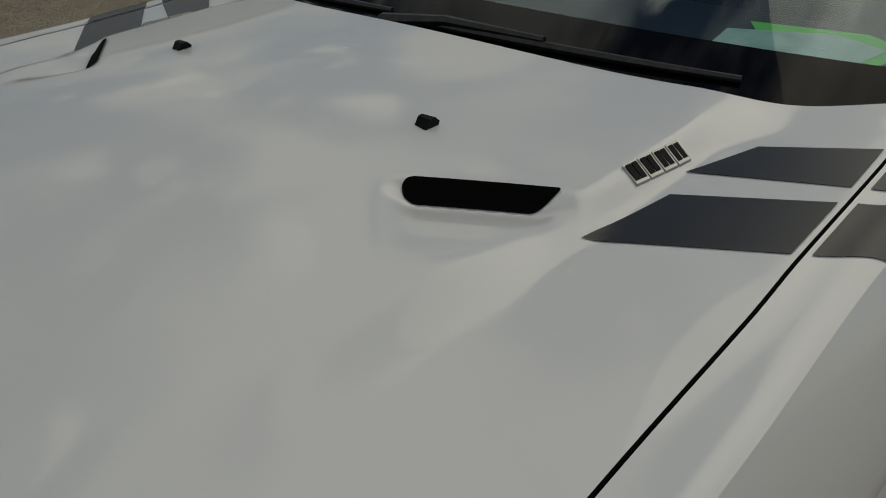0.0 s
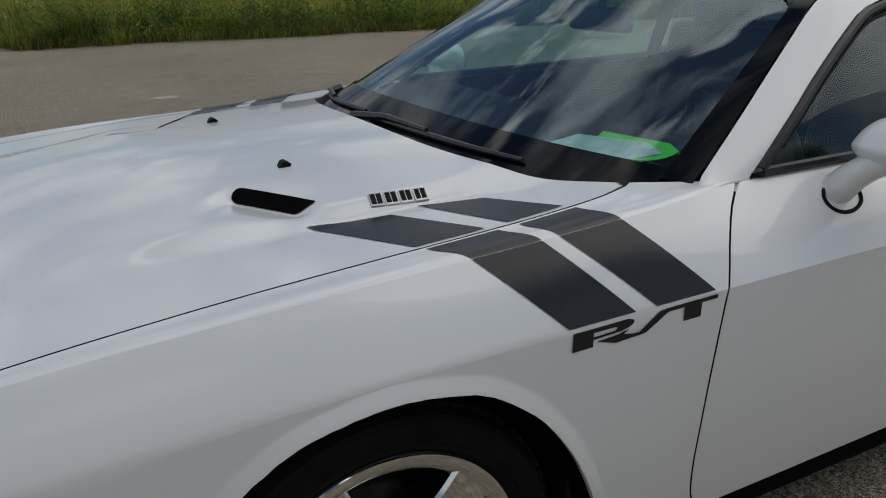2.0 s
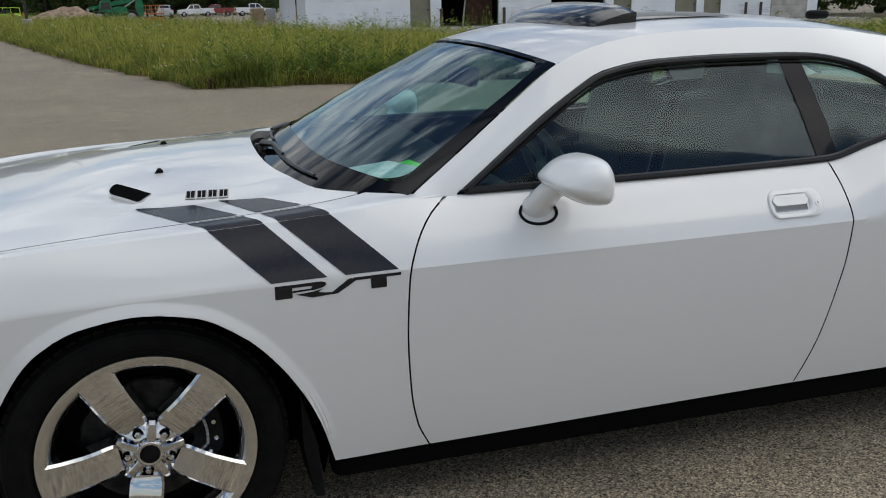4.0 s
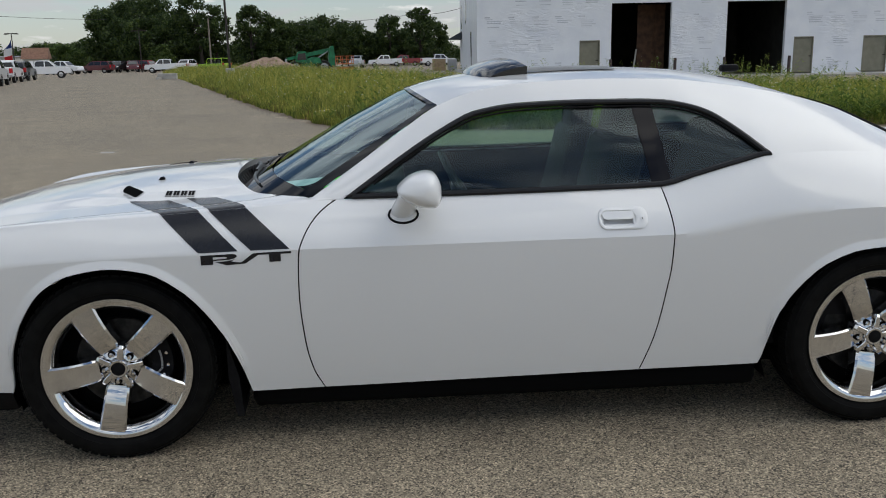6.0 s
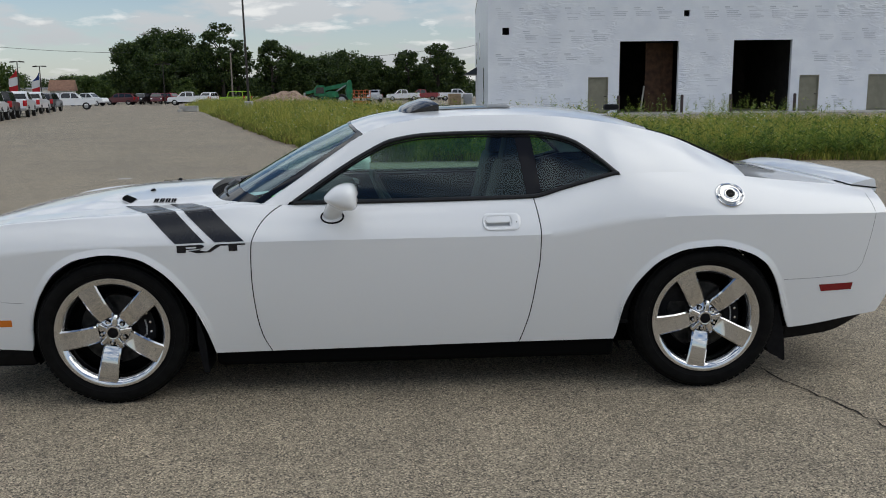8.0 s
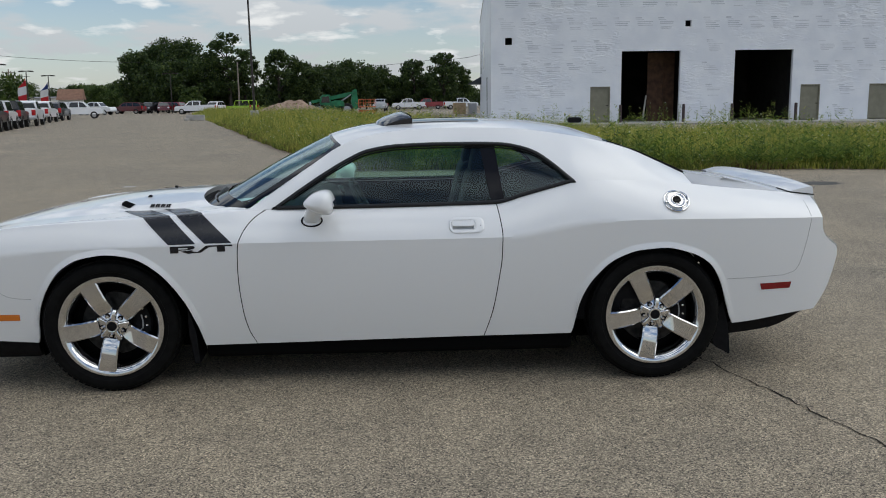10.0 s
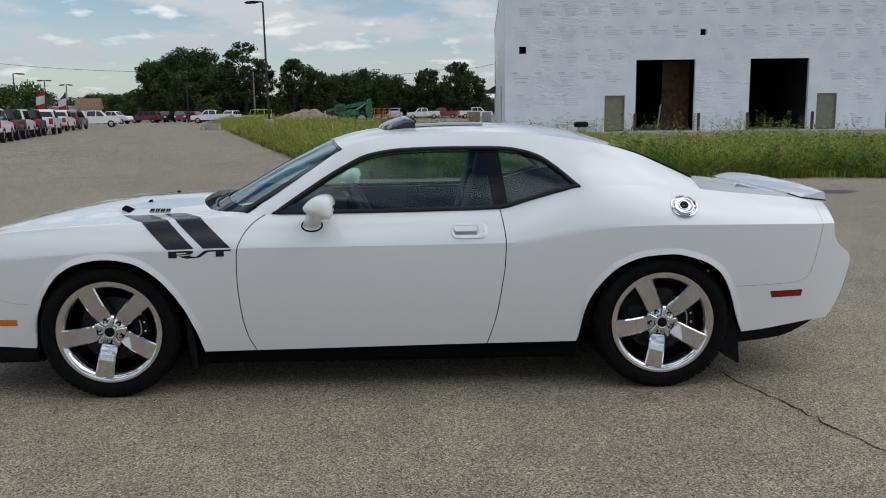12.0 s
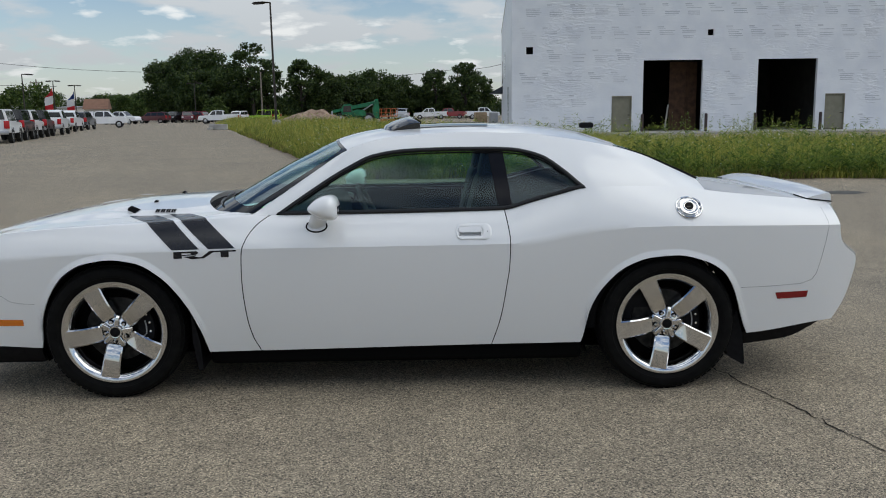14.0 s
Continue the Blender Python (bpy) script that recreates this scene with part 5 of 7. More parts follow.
def blades(name, spots, m, label, hmin, hmax, wid, seed):
    """Tapered bent blades, one island each."""
    rnd = np.random.RandomState(seed)
    V, F = [], []
    for x, y, k in spots:
        h = rnd.uniform(hmin, hmax) * k
        a = rnd.uniform(0, 2 * math.pi)
        lean = rnd.uniform(0.05, 0.75) * h
        dx, dy = math.cos(a), math.sin(a)
        b = rnd.uniform(0, 2 * math.pi)
        wx, wy = math.cos(b) * wid * rnd.uniform(0.6, 1.4), math.sin(b) * wid * rnd.uniform(0.6, 1.4)
        i = len(V)
        V += [(x - wx, y - wy, 0), (x + wx, y + wy, 0), (x - wx * 0.8 + dx * lean * 0.35, y - wy * 0.8 + dy * lean * 0.35, h * 0.6), (x + wx * 0.8 + dx * lean * 0.35, y + wy * 0.8 + dy * lean * 0.35, h * 0.6), (x + dx * lean, y + dy * lean, h)]
        F += [(i, i + 1, i + 3, i + 2), (i + 2, i + 3, i + 4)]
    me = bpy.data.meshes.new(name)
    me.from_pydata(V, [], F)
    me.materials.append(m)
    return tagged(new(name, me), label, "grass", kind="stuff")


rnd = random.Random(5)
def tall(x, y):
    """Patchy height of the meadow, lower at its rim."""
    n0 = noise.noise(Vector((x * 0.35, y * 0.35, 0))) * 0.5 + noise.noise(Vector((x * 1.3, y * 1.3, 4))) * 0.35
    return (0.95 + 0.45 * n0) * (1 - 0.22 * sm(4.0, 9.0, x))
def scatter(n, x0, x1, y0, y1, poly, rim=None):
    out = []
    while len(out) < n:
        x, y = rnd.uniform(x0, x1), rnd.uniform(y0, y1)
        if inside(poly, x, y):
            k = tall(x, y)
            if rim:
                k *= rim(x, y)
            out.append((x, y, k))
    return out
NEAR = [(x, near_y(x)) for x in (0.3, 3, 6, 12)] + [(25, 10.5), (60, 9), (60, 18), (8, 25), (4.5, 30), (-4.5, 30), (-2.7, 23.8)]
def rim_near(x, y):
    d = min(y - (near_y(x) if x < 12 else lerp(near_y(12), 10.5, min(1, (x - 12) / 13))), (x - lerp(0.4, -2.7, (y - 14.1) / 9.7)) * 0.95 if y > 14.1 else 9)
    return 0.28 + 0.72 * sm(0.0, 1.6, d + rnd.uniform(-0.5, 0.5))
blades("meadow_grass", scatter(95000, -4.5, 34, 9.5, 30, NEAR, rim_near), M_GRASS, "tall unmown yellow-green meadow grass", 0.40, 1.05, 0.0068, 1)
# Green of the edge weeds, toned darker for the shade in the dense front.
M_FRINGE = leaf_mat("fringe_leaves", (0.055, 0.088, 0.016), (0.17, 0.215, 0.038), (0.36, 0.37, 0.085))
M_STRAW = leaf_mat("dry_straw", (0.16, 0.12, 0.06), (0.26, 0.21, 0.11), (0.36, 0.30, 0.17))
def edge_y(x):
    return (near_y(x) if x < 12 else lerp(near_y(12), 10.5, min(1, (x - 12) / 13))) + 0.22 * noise.noise(Vector((x * 1.1, 0, 7))) + 0.12 * noise.noise(Vector((x * 4.0, 0, 2)))
def edge_x(y):
    return float(np.interp(y, [14.1, 23.8, 49, 84, 118], [0.4, -2.7, -9.5, -19.3, -28.5])) + 0.25 * noise.noise(Vector((0, y * 1.0, 7)))
def front_band(n, deep, k0, k1):
    out = []
    for i in range(n):
        d = abs(rnd.gauss(0, deep))
        if i % 3:
            x = rnd.uniform(0.2, 30)
            y = edge_y(x) + d - 0.10
        else:
            y = 14.0 + 46 * rnd.random() ** 2
            x = edge_x(y) + d - 0.10
        out.append((x, y, tall(x, y) * lerp(k0, k1, sm(0, 1.2, d))))
    return out
blades("meadow_fringe", front_band(52000, 0.65, 0.30, 0.95), M_FRINGE, "low dark green weeds at the meadow's edge, darkened for shade", 0.25, 0.80, 0.010, 2)
blades("dry_fringe", front_band(9000, 0.20, 0.3, 0.6), M_STRAW, "dry straw along the asphalt's edge", 0.06, 0.30, 0.008, 4)
M_BROWN_STEM = leaf_mat("brown_stems", (0.055, 0.030, 0.014), (0.12, 0.070, 0.034), (0.22, 0.145, 0.07))
def brown_band(n):
    out = []
    for x, y, k in front_band(n, 0.35, 0.5, 0.9):
        if noise.noise(Vector((x * 0.9, y * 0.5, 11))) > -0.05:
            out.append((x, y, k))
    return out
blades("brown_stems", brown_band(13000), M_BROWN_STEM, "dead brown stems low in the meadow's edge", 0.12, 0.55, 0.009, 6)
# washed-out earth that spills from the meadow over the asphalt
M_VERGE = vary(mat("verge_earth", (0.17, 0.13, 0.09), 0.95), (0.11, 0.085, 0.055), (0.24, 0.19, 0.13), 6, bump=0.6, bump_scale=30, dist=0.02)
def verge(u, v):
    if u < 0:
        y = 14.0 + 0.0 - u
        d = -0.10 - 0.16 * (1 + noise.noise(Vector((4, y * 1.6, 2)))) if v == 0 else 0.45
        return (edge_x(y) + d, y, 0.005 + 0.008 * v)
    x = 0.3 + u
    d = -0.06 - 0.17 * (1 + noise.noise(Vector((x * 1.5, 4, 2)))) if v == 0 else 0.45
    return (x, edge_y(x) + d, 0.005 + 0.008 * v)
bm = bmesh.new()
grid(bm, verge, [-0.25 * k for k in range(120, 0, -1)] + [0.2 * k for k in range(160)], [0, 1])
tagged(part("verge", bm, M_VERGE, None, smooth=False), "bare brown earth along the asphalt's edge", "ground", kind="structure")
FAR = [(-2.7, 23.8), (-9.5, 49.0), (-19.3, 84.0), (-28.5, 118.0), (-19.0, 118.0), (-7.0, 80.0), (1.0, 50.0), (4.5, 28.0)]
def rim_far(x, y):
    ex = np.interp(y, [14.1, 23.8, 49, 84, 118], [0.4, -2.7, -9.5, -19.3, -28.5])
    return 0.3 + 0.7 * sm(0, 2.2, x - ex + rnd.uniform(-0.6, 0.6))
blades("far_meadow_grass", scatter(34000, -29, 6, 23, 118, FAR, rim_far), M_GRASS, "tall unmown meadow grass along the lot", 0.45, 1.15, 0.016, 3)

# weeds: stalks with side leaves and flower heads
def weeds(name, spots, seed, hmin, hmax, label, leaf_m=None, fat=1.0, bloom=True):
    r = np.random.RandomState(seed)
    V, F, FM = [], [], []
    def tri(p, q, w, mi):
        i = len(V)
        d = (q - p)
        s = d.cross(Vector((r.uniform(-1, 1), r.uniform(-1, 1), 0.3))).normalized() * w
        mid = p.lerp(q, 0.45)
        V.extend([tuple(p), tuple(mid + s), tuple(q), tuple(mid - s)])
        F.append((i, i + 1, i + 2, i + 3))
        FM.append(mi)
    for x, y, k in spots:
        h = r.uniform(hmin, hmax) * k
        base = Vector((x, y, 0))
        top = base + Vector((r.uniform(-0.12, 0.12), r.uniform(-0.12, 0.12), h))
        tri(base, top, 0.006, 0)
        nb = r.randint(7, 13)
        for b in range(nb):
            t = r.uniform(0.3, 0.97)
            p = base.lerp(top, t)
            a = r.uniform(0, 6.28)
            L = r.uniform(0.07, 0.26) * (1.15 - t * 0.6)
            q = p + Vector((math.cos(a) * L, math.sin(a) * L, L * r.uniform(0.2, 0.9)))
            tri(p, q, r.uniform(0.008, 0.020) * fat, 0)
            if r.rand() < 0.16 and t > 0.6 and bloom:
                for _ in range(3):
                    o = Vector((r.uniform(-1, 1), r.uniform(-1, 1), r.uniform(-0.2, 0.5))) * 0.025
                    tri(q + o, q + o + Vector((r.uniform(-1, 1), r.uniform(-1, 1), 0.3)) * 0.028, 0.014, 1 if r.rand() < 0.6 else 2)
    me = bpy.data.meshes.new(name)
    me.from_pydata(V, [], F)
    for m in (leaf_m or M_WEED, M_FLOWER, M_FLOWER_Y):
        me.materials.append(m)
    me.polygons.foreach_set("material_index", FM)
    return tagged(new(name, me), label, "weeds", kind="stuff")
weeds("meadow_weeds", scatter(2600, -4, 34, 9.5, 28, NEAR, rim_near), 7, 0.6, 1.25, "tall leafy weeds with small white and yellow flowers")
M_WEED_DARK = leaf_mat("dark_weed_leaves", (0.040, 0.085, 0.015), (0.10, 0.170, 0.032), (0.25, 0.33, 0.07))
def edge_spots(n, deep, x0, x1):
    out = []
    while len(out) < n:
        x = rnd.uniform(x0, x1)
        if noise.noise(Vector((x * 0.8, 3, 1))) + 0.25 < rnd.uniform(-0.3, 0.9):
            continue
        d = abs(rnd.gauss(0, deep))
        out.append((x, edge_y(x) + d, 0.55 + 0.45 * sm(0, 0.7, d)))
    return out
weeds("edge_weeds", edge_spots(2400, 0.7, 0.4, 32), 17, 0.45, 1.05, "dense dark green leafy weeds along the asphalt", M_WEED_DARK, 0.75, False)
weeds("far_meadow_weeds", scatter(1200, -29, 6, 24, 110, FAR, rim_far), 8, 0.8, 1.5, "tall leafy weeds with small white flowers")
weeds("wall_weeds", [(rnd.uniform(9, 27), rnd.uniform(42.5, 44.6), 1.0) for _ in range(120)], 9, 0.5, 1.35, "straggling weeds in front of the unfinished building")

# ---- unfinished building ----
BY, SLAB = 46.5, 0.10
M_WRAP = vary(mat("house_wrap", (0.8, 0.81, 0.83), 0.4), (0.71, 0.735, 0.79), (0.79, 0.81, 0.85), 0.9, 5)
def wrinkles(m):
    n, l = m.node_tree.nodes, m.node_tree.links
    tc, mp, t, bp = n.new("ShaderNodeTexCoord"), n.new("ShaderNodeMapping"), n.new("ShaderNodeTexNoise"), n.new("ShaderNodeBump")
    mp.inputs["Scale"].default_value = (0.9, 0.9, 3.2)
    mp.inputs["Rotation"].default_value = (0, radians(18), 0)
    t.inputs["Scale"].default_value, t.inputs["Detail"].default_value, t.inputs["Distortion"].default_value = 1.3, 5, 1.6
    bp.inputs["Distance"].default_value = 0.10
    pn, pr = n.new("ShaderNodeTexNoise"), n.new("ShaderNodeMapRange")
    pn.inputs["Scale"].default_value, pn.inputs["Detail"].default_value = 0.42, 3
    pr.inputs["From Min"].default_value, pr.inputs["From Max"].default_value = 0.50, 0.68
    pr.inputs["To Min"].default_value, pr.inputs["To Max"].default_value = 0.05, 0.85
    l.new(tc.outputs["Object"], pn.inputs["Vector"])
    l.new(pn.outputs["Fac"], pr.inputs["Value"])
    l.new(pr.outputs["Result"], bp.inputs["Strength"])
    l.new(tc.outputs["Object"], mp.inputs[0])
    l.new(mp.outputs[0], t.inputs["Vector"])
    l.new(t.outputs["Fac"], bp.inputs["Height"])
    l.new(bp.outputs["Normal"], n["Principled BSDF"].inputs["Normal"])
wrinkles(M_WRAP)
M_CONC = vary(mat("concrete", (0.42, 0.40, 0.37), 0.85), (0.32, 0.31, 0.29), (0.48, 0.46, 0.43), 2.0)
M_DOORGREY = vary(mat("primed_door", (0.20, 0.19, 0.14), 0.5), (0.18, 0.172, 0.125), (0.22, 0.208, 0.155), 3)
# Near-black colour carries the lack of light inside the rooms.
M_ROOM_SHADE = vary(mat("room_shade", (0.012, 0.011, 0.010), 0.9), (0.008, 0.007, 0.006), (0.02, 0.018, 0.016), 1.5)
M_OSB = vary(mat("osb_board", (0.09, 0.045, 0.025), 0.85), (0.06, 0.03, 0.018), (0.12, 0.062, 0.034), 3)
M_INK = vary(mat("printed_ink", (0.56, 0.58, 0.62), 0.6), (0.48, 0.50, 0.55), (0.68, 0.70, 0.74), 1.3, 4)
M_BOLLARD = mat("bollard_paint", (0.05, 0.03, 0.03), 0.6)
building = tagged(new("building"), "unfinished two-storey building wrapped in white printed sheeting", "building")
X0, X1, ZT, DEEP, SKEW = 6.68, 40.3, 9.8, 45.0, 3.2   # the end wall runs back at a slant
HOLES = [(14.52, 18.07, SLAB, 4.30), (21.38, 24.94, SLAB, 4.31)]
DOORS = [(12.66, 13.86), (25.50, 26.70), (29.75, 31.25), (31.80, 33.0)]
def wall_with_holes(bm, x0, x1, z0, z1, holes, y0, y1):
    xs = sorted({x0, x1, *[h[0] for h in holes], *[h[1] for h in holes]})
    zs = sorted({z0, z1, *[h[2] for h in holes], *[h[3] for h in holes]})
    for a, b in zip(xs, xs[1:]):
        for c, d in zip(zs, zs[1:]):
            if any(h[0] <= a and b <= h[1] and h[2] <= c and d <= h[3] for h in holes):
                continue
            box(bm, ((a + b) / 2, (y0 + y1) / 2, (c + d) / 2), (b - a, y1 - y0, d - c))
    bmesh.ops.remove_doubles(bm, verts=bm.verts[:], dist=0.0005)
ALLH = HOLES + [(a, b, SLAB, SLAB + 2.13) for a, b in DOORS] + [(7.53, 7.95, 4.72, 5.14), (18.30, 18.66, 5.70, 6.06)]
bm = bmesh.new()
wall_with_holes(bm, X0, X1, SLAB, ZT, ALLH, BY, BY + 0.25)
part("front_wall", bm, M_WRAP, building, smooth=False)
def slab_poly(poly, z0, z1, name, m):
    b = bmesh.new()
    prism(b, poly, lambda x, y: (x, y, z0), lambda x, y: (x, y, z1))
    return part(name, b, m, building, smooth=False)
YB = BY + DEEP
slab_poly([(X0, BY + 0.25), (X0 + 0.25, BY + 0.25), (X0 + SKEW + 0.25, YB), (X0 + SKEW, YB)], SLAB, ZT, "side_wall", M_WRAP)
slab_poly([(X1 - 0.25, BY + 0.25), (X1, BY + 0.25), (X1 + SKEW, YB), (X1 + SKEW - 0.25, YB)], SLAB, ZT, "side_wall", M_WRAP)
slab_poly([(X0 + SKEW + 0.25, YB - 0.25), (X1 + SKEW - 0.25, YB - 0.25), (X1 + SKEW - 0.25, YB), (X0 + SKEW + 0.25, YB)], SLAB, ZT, "back_wall", M_WRAP)
slab_poly([(X0 - 0.03, BY - 0.03), (X1 + 0.03, BY - 0.03), (X1 + SKEW + 0.03, YB + 0.03), (X0 + SKEW - 0.03, YB + 0.03)], ZT, ZT + 0.2, "roof", M_CONC)
bm = bmesh.new()
bm.free()
slab_poly([(X0 - 1.2, BY - 3.0), (X1 + 1.5, BY - 3.0), (X1 + SKEW + 1.5, YB + 0.5), (X0 + SKEW - 0.6, YB + 0.5)], 0.0, SLAB, "slab", M_CONC)
# closed rooms behind the openings, blackened to read as unlit
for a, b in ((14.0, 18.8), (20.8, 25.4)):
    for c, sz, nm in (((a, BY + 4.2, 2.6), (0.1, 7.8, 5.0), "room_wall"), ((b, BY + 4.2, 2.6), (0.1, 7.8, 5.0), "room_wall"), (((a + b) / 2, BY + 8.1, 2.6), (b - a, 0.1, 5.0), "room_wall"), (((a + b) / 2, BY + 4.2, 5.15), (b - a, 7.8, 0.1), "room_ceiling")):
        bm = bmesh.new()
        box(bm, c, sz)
        part(nm, bm, M_ROOM_SHADE, building, smooth=False)
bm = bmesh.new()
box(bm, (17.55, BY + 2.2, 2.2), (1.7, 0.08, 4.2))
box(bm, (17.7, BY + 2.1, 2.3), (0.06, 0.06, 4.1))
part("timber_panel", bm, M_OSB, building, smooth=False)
# pale upright added to give the streak of reflected light in the opening
bm = bmesh.new()
box(bm, (0, 0, 0.80), (0.09, 0.04, 1.6), pose(16.30, BY + 1.6, SLAB, 0, 7, 0))
part("streak_board", bm, M_CONC, building, "grey leaning board added for a pale streak of light", smooth=False)
for a, b in DOORS:
    bm = bmesh.new()
    box(bm, ((a + b) / 2, BY + 0.09, SLAB + 1.065), (b - a - 0.10, 0.05, 2.02))
    d = part("service_door", bm, M_DOORGREY, building, smooth=False)
    bm = bmesh.new()
    for cx, w2 in ((a + 0.025, 0.05), (b - 0.025, 0.05)):
        box(bm, (cx, BY + 0.06, SLAB + 1.065), (w2, 0.16, 2.13))
    box(bm, ((a + b) / 2, BY + 0.06, SLAB + 2.105), (b - a - 0.1, 0.16, 0.05))
    part("door_frame", bm, M_DOORGREY, d, smooth=False)
    bm = bmesh.new()
    rbox(bm, (b - 0.16, BY + 0.03, SLAB + 1.0), (0.14, 0.05, 0.04), 0.01)
    part("door_handle", bm, M_BLACK, d)
# black plates behind the vent holes stand for the unlit depth
for hx in (7.74, 18.48):
    bm = bmesh.new()
    box(bm, (hx, BY + 0.22, 4.93 if hx < 10 else 5.88), (0.5, 0.04, 0.5))
    part("vent_hole", bm, M_SHADE_BLACK, building, smooth=False)
for bx in (14.42, 18.25, 21.20, 25.12):
    bm = bmesh.new()
    lathe(bm, [(0.0, 1.05), (0.06, 1.05), (0.085, 1.02), (0.09, 0.98), (0.09, 0.0)], 14)
    bmesh.ops.rotate(bm, verts=bm.verts[:], cent=(0, 0, 0), matrix=Matrix.Rotation(radians(90), 3, "X"))
    bmesh.ops.translate(bm, verts=bm.verts[:], vec=(bx, BY - 0.35, SLAB))
    part("bollard", bm, M_BOLLARD, building)
# faint print on the sheeting: short bars in rows
bm = bmesh.new()
r2 = random.Random(11)
for row in range(8):
    z = 0.62 + row * 1.31
    x = X0 + 0.45 + (0.25 if row % 2 else 0)
    while x < 39.5:
        if not any(h[0] - 0.3 < x + 1.0 and x < h[1] + 0.2 and h[2] - 0.3 < z < h[3] + 0.4 for h in ALLH):
            bars = [(0.0, 0.36, 0.42, 0.09), (0.02, 0.25, 0.50, 0.035), (0.12, 0.14, 0.98, 0.05), (0.12, 0.04, 0.86, 0.065), (0.16, -0.07, 0.92, 0.065), (0.16, -0.18, 0.88, 0.065), (0.20, -0.28, 0.70, 0.04)]
            for dx, dz, w2, h2 in bars:
                if r2.random() < 0.86:
                    w2 *= r2.uniform(0.7, 1.0)
                    box(bm, (x + dx + w2 / 2, BY - 0.003, z + dz), (w2, 0.004, h2 * 0.8))
        x += 1.36
part("sheet_print", bm, M_INK, building, "grey printed bars", smooth=False)["kind"] = "stuff"
# seams of the sheeting
bm = bmesh.new()
for z in (2.95, 5.55, 8.15):
    cuts = sorted([(h[0], h[1]) for h in ALLH if h[2] < z < h[3]])
    x = X0
    for c0, c1 in cuts + [(X1, X1)]:
        box(bm, ((x + c0) / 2, BY - 0.004, z), (c0 - x, 0.008, 0.035))
        x = c1
part("sheet_seam", bm, M_WRAP, building, smooth=False)
# canopy, door and windows on the slanting end wall
def end_x(y):
    return X0 + SKEW * (y - BY) / DEEP
bm = bmesh.new()
prism(bm, [(0.05, 3.9), (0.05, 3.15), (-1.35, 3.15)], lambda x, z: (end_x(YB - 9) + x, YB - 9.0, z), lambda x, z: (end_x(YB - 3) + x, YB - 3.0, z))
part("canopy", bm, mat("slate_canopy", (0.035, 0.042, 0.052), 0.6), building, smooth=False)
for wy, wz, hh in ((BY + 22, 5.2, 2.2), (BY + 36, 5.2, 2.2), (BY + 9, 1.6, 3.0)):
    bm = bmesh.new()
    prism(bm, [(-0.03, wz - hh / 2), (0.04, wz - hh / 2), (0.04, wz + hh / 2), (-0.03, wz + hh / 2)], lambda x, z: (end_x(wy) + x, wy, z), lambda x, z: (end_x(wy + 1.6) + x, wy + 1.6, z))
    part("window", bm, M_FRIT, building, smooth=False)

# roll-up door and posts at the building's far end
bm = bmesh.new()
rbox(bm, (38.1, BY - 0.012, SLAB + 1.90), (2.8, 0.02, 3.80), 0.006)
rolldoor = part("sectional_door", bm, M_CONC, building, "grey sectional door", smooth=False)
for k in range(9):
    bm = bmesh.new()
    rbox(bm, (38.1, BY - 0.045, SLAB + 0.22 + 0.42 * k), (2.7, 0.04, 0.40), 0.012)
    part("door_section", bm, M_CONC, rolldoor, smooth=False)
for bx in (34.6, 35.7):
    bm = bmesh.new()
    tube(bm, [(bx, BY - 0.4, SLAB), (bx, BY - 0.4, SLAB + 1.05)], 0.09, 12)
    part("bollard", bm, M_BOLLARD, building)

# ---- distance: helpers ----
def spot(bearing, dist):
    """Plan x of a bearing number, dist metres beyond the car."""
    return 1.69 + (dist + 5.36) * (0.0155 + (bearing - 784) / 1541.0)


M_WINDOW = mat("vehicle_glass", (0.012, 0.014, 0.016), 0.08, 0, 0.5)
M_TYRE_FAR = mat("far_tyre", (0.012, 0.012, 0.012), 0.8)
M_HUB_FAR = mat("far_hub", (0.4, 0.4, 0.41), 0.35, 0.8)
M_LAMP_RED = mat("tail_lamp", (0.45, 0.015, 0.02), 0.25)
M_LAMP_CLEAR = mat("head_lamp", (0.75, 0.75, 0.75), 0.15)
PAINTS = {"white": mat("far_white", (0.78, 0.78, 0.79), 0.3, 0, 0.6), "red": mat("far_red", (0.24, 0.012, 0.018), 0.3, 0, 0.6), "maroon": mat("far_maroon", (0.10, 0.012, 0.016), 0.3, 0, 0.6),
          "black": mat("far_black", (0.012, 0.012, 0.014), 0.3, 0, 0.6), "lime": mat("far_lime", (0.36, 0.62, 0.03), 0.35, 0, 0.4), "silver": mat("far_silver", (0.45, 0.45, 0.46), 0.3, 0.5, 0.4)}


